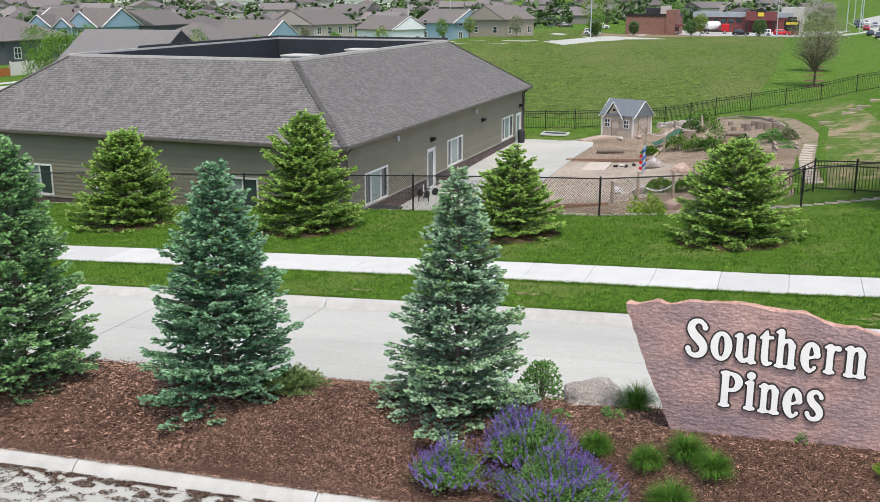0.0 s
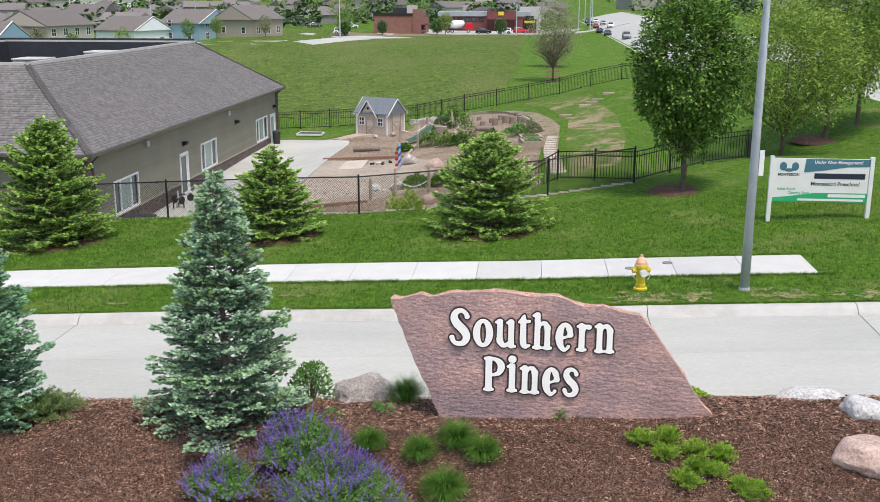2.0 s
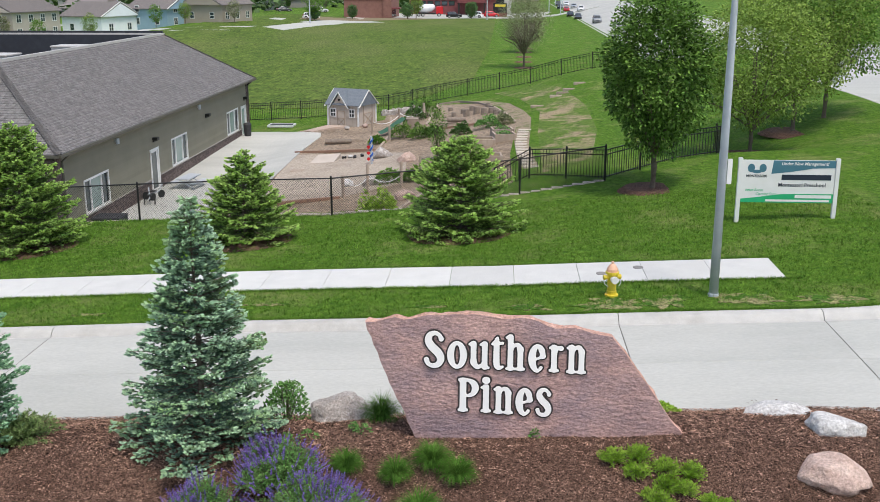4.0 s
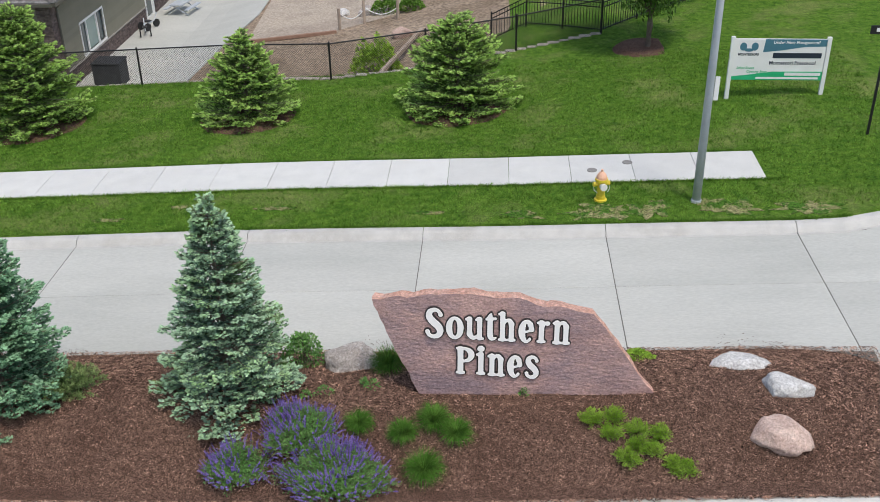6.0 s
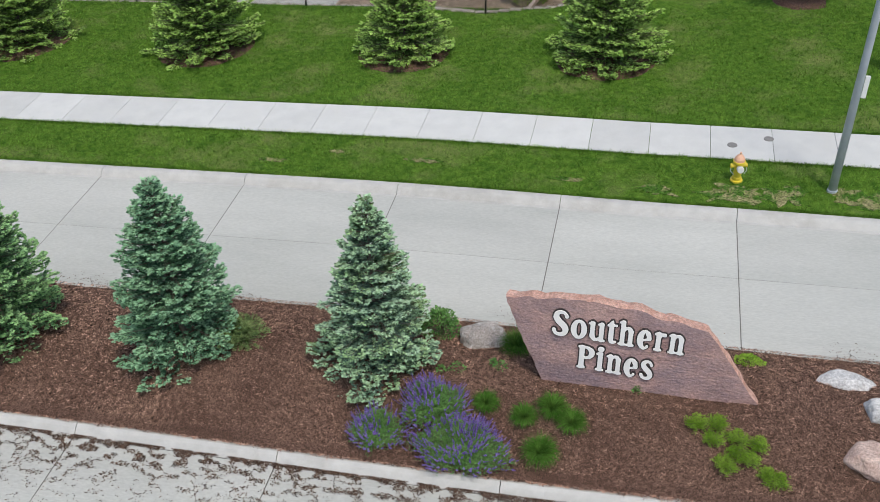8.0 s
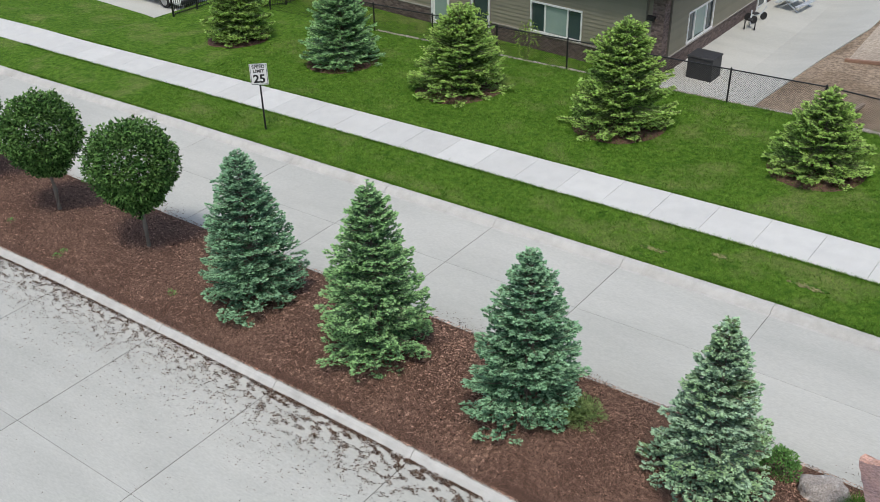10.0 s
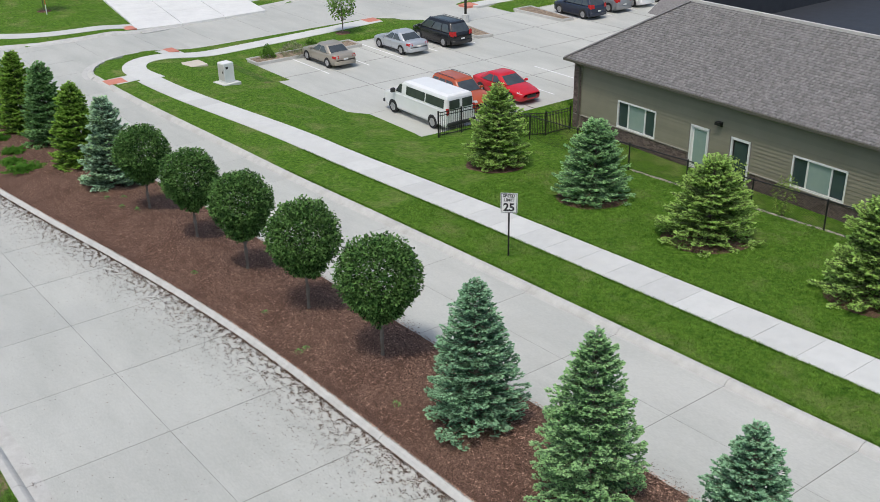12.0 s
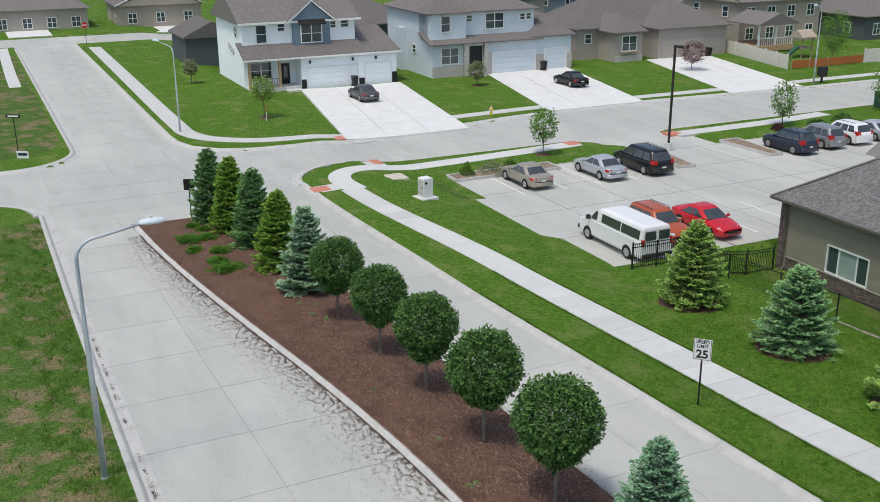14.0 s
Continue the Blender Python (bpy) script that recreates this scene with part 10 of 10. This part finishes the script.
part("crown", Shape().box(-1.2, 1.2, -0.3, 0.3, 4.0, 5.0), BLACK, gs2)
part("yellow_bar", Shape().box(-1.5, 1.5, -0.36, -0.3, 2.9, 3.6), YELLOW, gs2)
part("red_foot", Shape().box(-2, 2, -0.3, 0.3, 0, 1.2), STORE_RED, gs2)
for i, (x, y, h_) in enumerate(((-47, 250, 13), (-4, 280, 13), (15, 330, 12), (21, 360, 12), (17, 300, 12), (24.5, 420, 12), (39, 330, 12), (40, 280, 12), (-80, 240, 11), (-110, 290, 12), (20, 390, 12))):
    t = thing("utility_pole", "tall thin grey pole by the far streets", "pole", "far poles", at=pose(x, y, land(x, y)))
    part("pole", Shape().tube([(0, 0, 0), (0, 0, h_)], [0.16, 0.09], 6), STEEL, t)
    part("arm", Shape().beam((-1.0, 0, h_ - 0.3), (1.0, 0, h_ - 0.3), 0.12, 0.12), STEEL, t)

# trees past the fence
leaf_tree("grey_tree", "large leafless-looking budding tree by the meadow", "meadow trees", pose(2.9, 131, land(2.9, 131) + LAWN), 11.0, 3.7, 2.0, LEAF_GREY, 620, 11000, 0.14, open_=0.6, trunk_r=0.17, stems=40)
leaf_tree("grey_tree", "budding tree in the row by the meadow", "meadow trees", pose(3.9, 158, land(3.9, 158) + LAWN), 8.5, 3.0, 1.3, LEAF_GREY, 621, 4000, 0.3, open_=0.4, trunk_r=0.15, stems=22)
for i in range(5):
    y = 131 + 9 * i
    x = 0.022 * y
    solid("mulch_ring", Shape().tube([(x, y, land(x, y) + LAWN - 0.1), (x, y, land(x, y) + LAWN + 0.08)], [1.6, 1.1], 16), MULCH, "mulch ring in the mown strip", "mulch", group="mulch rings")
for i, (x, y, h_, R, m) in enumerate(((-48, 262, 6.5, 2.4, LEAF), (-24, 288, 6.0, 2.0, LEAF_OLIVE), (-41, 281, 4.0, 1.4, SPRUCE_DARK), (-48, 262, 3.6, 1.6, SPRUCE_DARK), (-26, 283, 4.4, 1.8, SPRUCE_DARK), (-8.5, 287, 4.6, 1.8, SPRUCE_DARK), (-36, 330, 9, 4, LEAF), (-55, 320, 10, 4.5, LEAF), (-62, 330, 9, 4, LEAF_OLIVE))):
    leaf_tree("far_tree", "green tree beyond the meadow", "far trees", pose(x, y, land(x, y) + LAWN), h_, R, 0.6 if m is SPRUCE_DARK else 1.4, m, 640 + i, 2200, 0.32, open_=0.2, trunk_r=0.14, stems=6)
leaf_tree("yard_tree", "leafy green tree behind the school", "yard trees", pose(-62.8, 77, land(-62.8, 77) + LAWN), 6.4, 2.6, 1.2, LEAF, 660, 6000, 0.19, open_=0.35, trunk_r=0.1, stems=9)
for i, (x, y, h_, m) in enumerate(((-92, 118, 5.5, LEAF), (-90, 142, 4.6, LEAF_OLIVE), (-89, 160, 4.8, LEAF_OLIVE), (-88, 190, 4.5, LEAF), (-84, 205, 5, LEAF_OLIVE), (-76, 222, 5, LEAF), (-70, 224, 4.6, LEAF_OLIVE), (-60, 228, 5, LEAF_GREY), (-98, 196, 5, LEAF_GREY), (-96, 152, 6, LEAF))):
    leaf_tree("yard_tree", "leafy yard tree between the houses", "yard trees", pose(x, y, land(x, y) + LAWN), h_, h_ * 0.32, 1.0, m, 670 + i, 1600, 0.24, open_=0.5, trunk_r=0.08, stems=8)

# the hillside suburb and its woods
r = random.Random(99)
walls_, roofs_, woods = Shape(), Shape(), Shape()
for i in range(520):
    az, D = radians(r.uniform(-34, 62)), 330 + 1150 * r.random() ** 1.2
    x, y = -math.sin(az) * D, math.cos(az) * D
    if 12 < x < 45 or (D < 430 and -62 < x < 25):
        continue
    z, w_, d_, hh = land(x, y), r.uniform(5, 8), r.uniform(5, 7), r.choice((3.0, 3.2, 5.4))
    a = r.uniform(0, 3.14)
    m = pose(x, y, z, 0, 0, math.degrees(a))
    b = Shape().box(-w_, w_, -d_, d_, -3, hh).moved(m)
    walls_.add(b.v, b.f)
    q = roof_mesh(-w_, w_, -d_, d_, hh, r.uniform(2.4, 3.6), r.choice(("hip", "gable")), 0.5, "x").moved(m)
    roofs_.add(q.v, q.f)
tagged(new("far_suburb", walls_.mesh("far_suburb", mat("far siding", (0.34, 0.31, 0.27), (0.42, 0.42, 0.42), 0.01, 0.8, island=0.45))), "rows of far suburban houses on the hillside", "houses", kind="stuff")
tagged(new("far_suburb_roofs", roofs_.mesh("far_suburb_roofs", mat("far roofs", (0.15, 0.135, 0.13), (0.21, 0.19, 0.185), 0.02, 0.9, island=0.3))), "grey roofs of the far suburb", "roofs", kind="stuff")
for i in range(4300):
    az, D = radians(r.uniform(-36, 64)), 300 + 1350 * r.random() ** 1.1
    x, y = -math.sin(az) * D, math.cos(az) * D
    if 10 < x < 42 or (D < 420 and -64 < x < 25 and y < 340):
        continue
    if noise.noise((x * 0.008, y * 0.008, 1)) < -0.25 and r.random() < 0.6:
        continue
    z, R, hh = land(x, y), r.uniform(1.8, 4.2), r.uniform(3.5, 7.5)
    for j in range(26):
        v = Vector((r.gauss(0, 1), r.gauss(0, 1), r.gauss(0, 1))).normalized()
        p = Vector((x, y, z + hh * 0.55)) + Vector((v.x * R, v.y * R, v.z * hh * 0.5)) * r.uniform(0.7, 1.05)
        leaf(woods, p, Vector((r.uniform(-1, 1), r.uniform(-1, 1), r.uniform(-0.6, 0.6))).normalized(), Vector((r.uniform(-1, 1), r.uniform(-1, 1), 1)), R * 0.62, R * 0.28)
tagged(new("far_woods", woods.mesh("far_woods", mat("far foliage", (0.045, 0.09, 0.03), (0.1, 0.155, 0.055), 0.02, 0.85, island=0.5))), "mixed green trees across the far hillside", "trees", kind="stuff")
for i, (x, y, w_) in enumerate(((-330, 560, 40), (-300, 640, 50), (-260, 610, 30), (-420, 620, 60))):
    t = thing("warehouse", "low white warehouse far across the valley", "building", "far warehouses", at=pose(x, y, land(x, y), 0, 0, 30))
    part("wall", Shape().box(-w_ / 2, w_ / 2, -10, 10, -3, 5), WHITE, t)
    part("roof", Shape().box(-w_ / 2 - 0.5, w_ / 2 + 0.5, -10.5, 10.5, 5, 5.6), HVAC, t)


# ---- worn lawn across the south road, and blades along the edges
def ragged(x0, x1, y0, y1, d, amp, seed):
    """A strip's outline with wandering edges."""
    xs_ = steps((x0, x1, d)) + [x1]
    return [(x, y0 + amp * noise.noise((x * 0.7, seed, 0))) for x in xs_] + [(x, y1 + 0.25 * amp * noise.noise((x * 0.7, seed, 5))) for x in reversed(xs_)]


patch("worn_verge", ragged(-62, -14, -2.5, 3.2, 1.2, 0.9, 1), 0.012, THIN, "thin yellowed turf beside the southern kerb", "grass", 1.5)
for i, (x, d, a, b) in enumerate(((2.5, 0.75, 0.75, 0.4), (0.7, 0.7, 0.5, 0.2), (3.7, 0.9, 0.45, 0.4), (5.5, 0.85, 0.65, 0.42), (7.1, 0.8, 0.7, 0.36), (-1.6, 0.9, 0.4, 0.1), (-5.4, 1.3, 0.45, 0.12), (-9.5, 0.9, 0.35, 0.1), (-7.9, 1.5, 0.25, 0.1), (5.0, 1.15, 0.3, 0.16))):
    rim = [(x + math.cos(q) * a * g, kerb_n(x + math.cos(q) * a) + d + math.sin(q) * b * g) for q, g in ((6.283 * j / 30, 1 + 0.95 * noise.noise((math.cos(6.283 * j / 30) * 3.4, math.sin(6.283 * j / 30) * 3.4, 3.7 * i))) for j in range(30))]
    patch("dry_patch", rim, 0.012, DRY, "small dry straw-coloured patch in the verge", "grass", 0.4)
patch("worn_lot_edge", ragged(-62, -56, 28.2, 28.9, 0.8, 0.3, 3), 0.012, THIN, "thin turf at the lot's edge", "grass", 1.0)
patch("rough_verge", [(-140, -2), (-90, 0.5), (-79.5, 2.0), (-81, 5.5), (-84, 6.6), (-140, 6.6)], 0.012, THIN, "rough weedy verge across the crossing", "grass", 3.0)
blades = Shape()


def tuft(x, y, h_, n=5):
    z = land(x, y) + LAWN - 0.01
    for _ in range(n):
        a, w_ = r.uniform(0, 6.283), r.uniform(0.006, 0.014)
        bx_, by_ = x + r.gauss(0, 0.03), y + r.gauss(0, 0.03)
        dx, dy = math.cos(a) * w_, math.sin(a) * w_
        blades.add([(bx_ - dx, by_ - dy, z), (bx_ + dx, by_ + dy, z), (bx_ + r.gauss(0, 0.04), by_ + r.gauss(0, 0.04), z + h_ * r.uniform(0.6, 1.3))], [(0, 1, 2)])


for i in range(9000):
    x = r.uniform(-40, 8)
    tuft(x, kerb_n(x) + 0.17 + abs(r.gauss(0, 0.05)), 0.06)
for i in range(11000):
    x = r.uniform(-42, 7)
    a, b = walk_edges(x)
    tuft(x, a - 0.01 - abs(r.gauss(0, 0.04)) if i % 2 else b + 0.03 + abs(r.gauss(0, 0.04)), 0.07)
for i in range(62000):
    x, y = r.uniform(-32, 11), r.uniform(20.95, 33)
    a, b = walk_edges(x)
    if x < 6.7 and a - 0.06 < y < b + 0.06 or y < kerb_n(x) + 0.16:
        continue
    tuft(x, y, r.choice((0.04, 0.06, 0.085)), 4)
for i in range(3500):
    x = r.uniform(-62, -18)
    tuft(x, 3.2 - abs(r.gauss(0, 0.9)), 0.09)
for i in range(230):
    x, y, w0 = r.uniform(-60, -14), 3.1 - abs(r.gauss(0, 2.2)), r.uniform(0.08, 0.3)
    for _k in range(int(110 * w0) + 6):
        tuft(x + r.gauss(0, w0 * 1.3), min(3.2, y + r.gauss(0, w0 * 0.6)), 0.13, 4)
tagged(new("grass_blades", blades.mesh("grass_blades", TUFT)), "longer grass blades along kerbs and walks", "grass", kind="stuff")
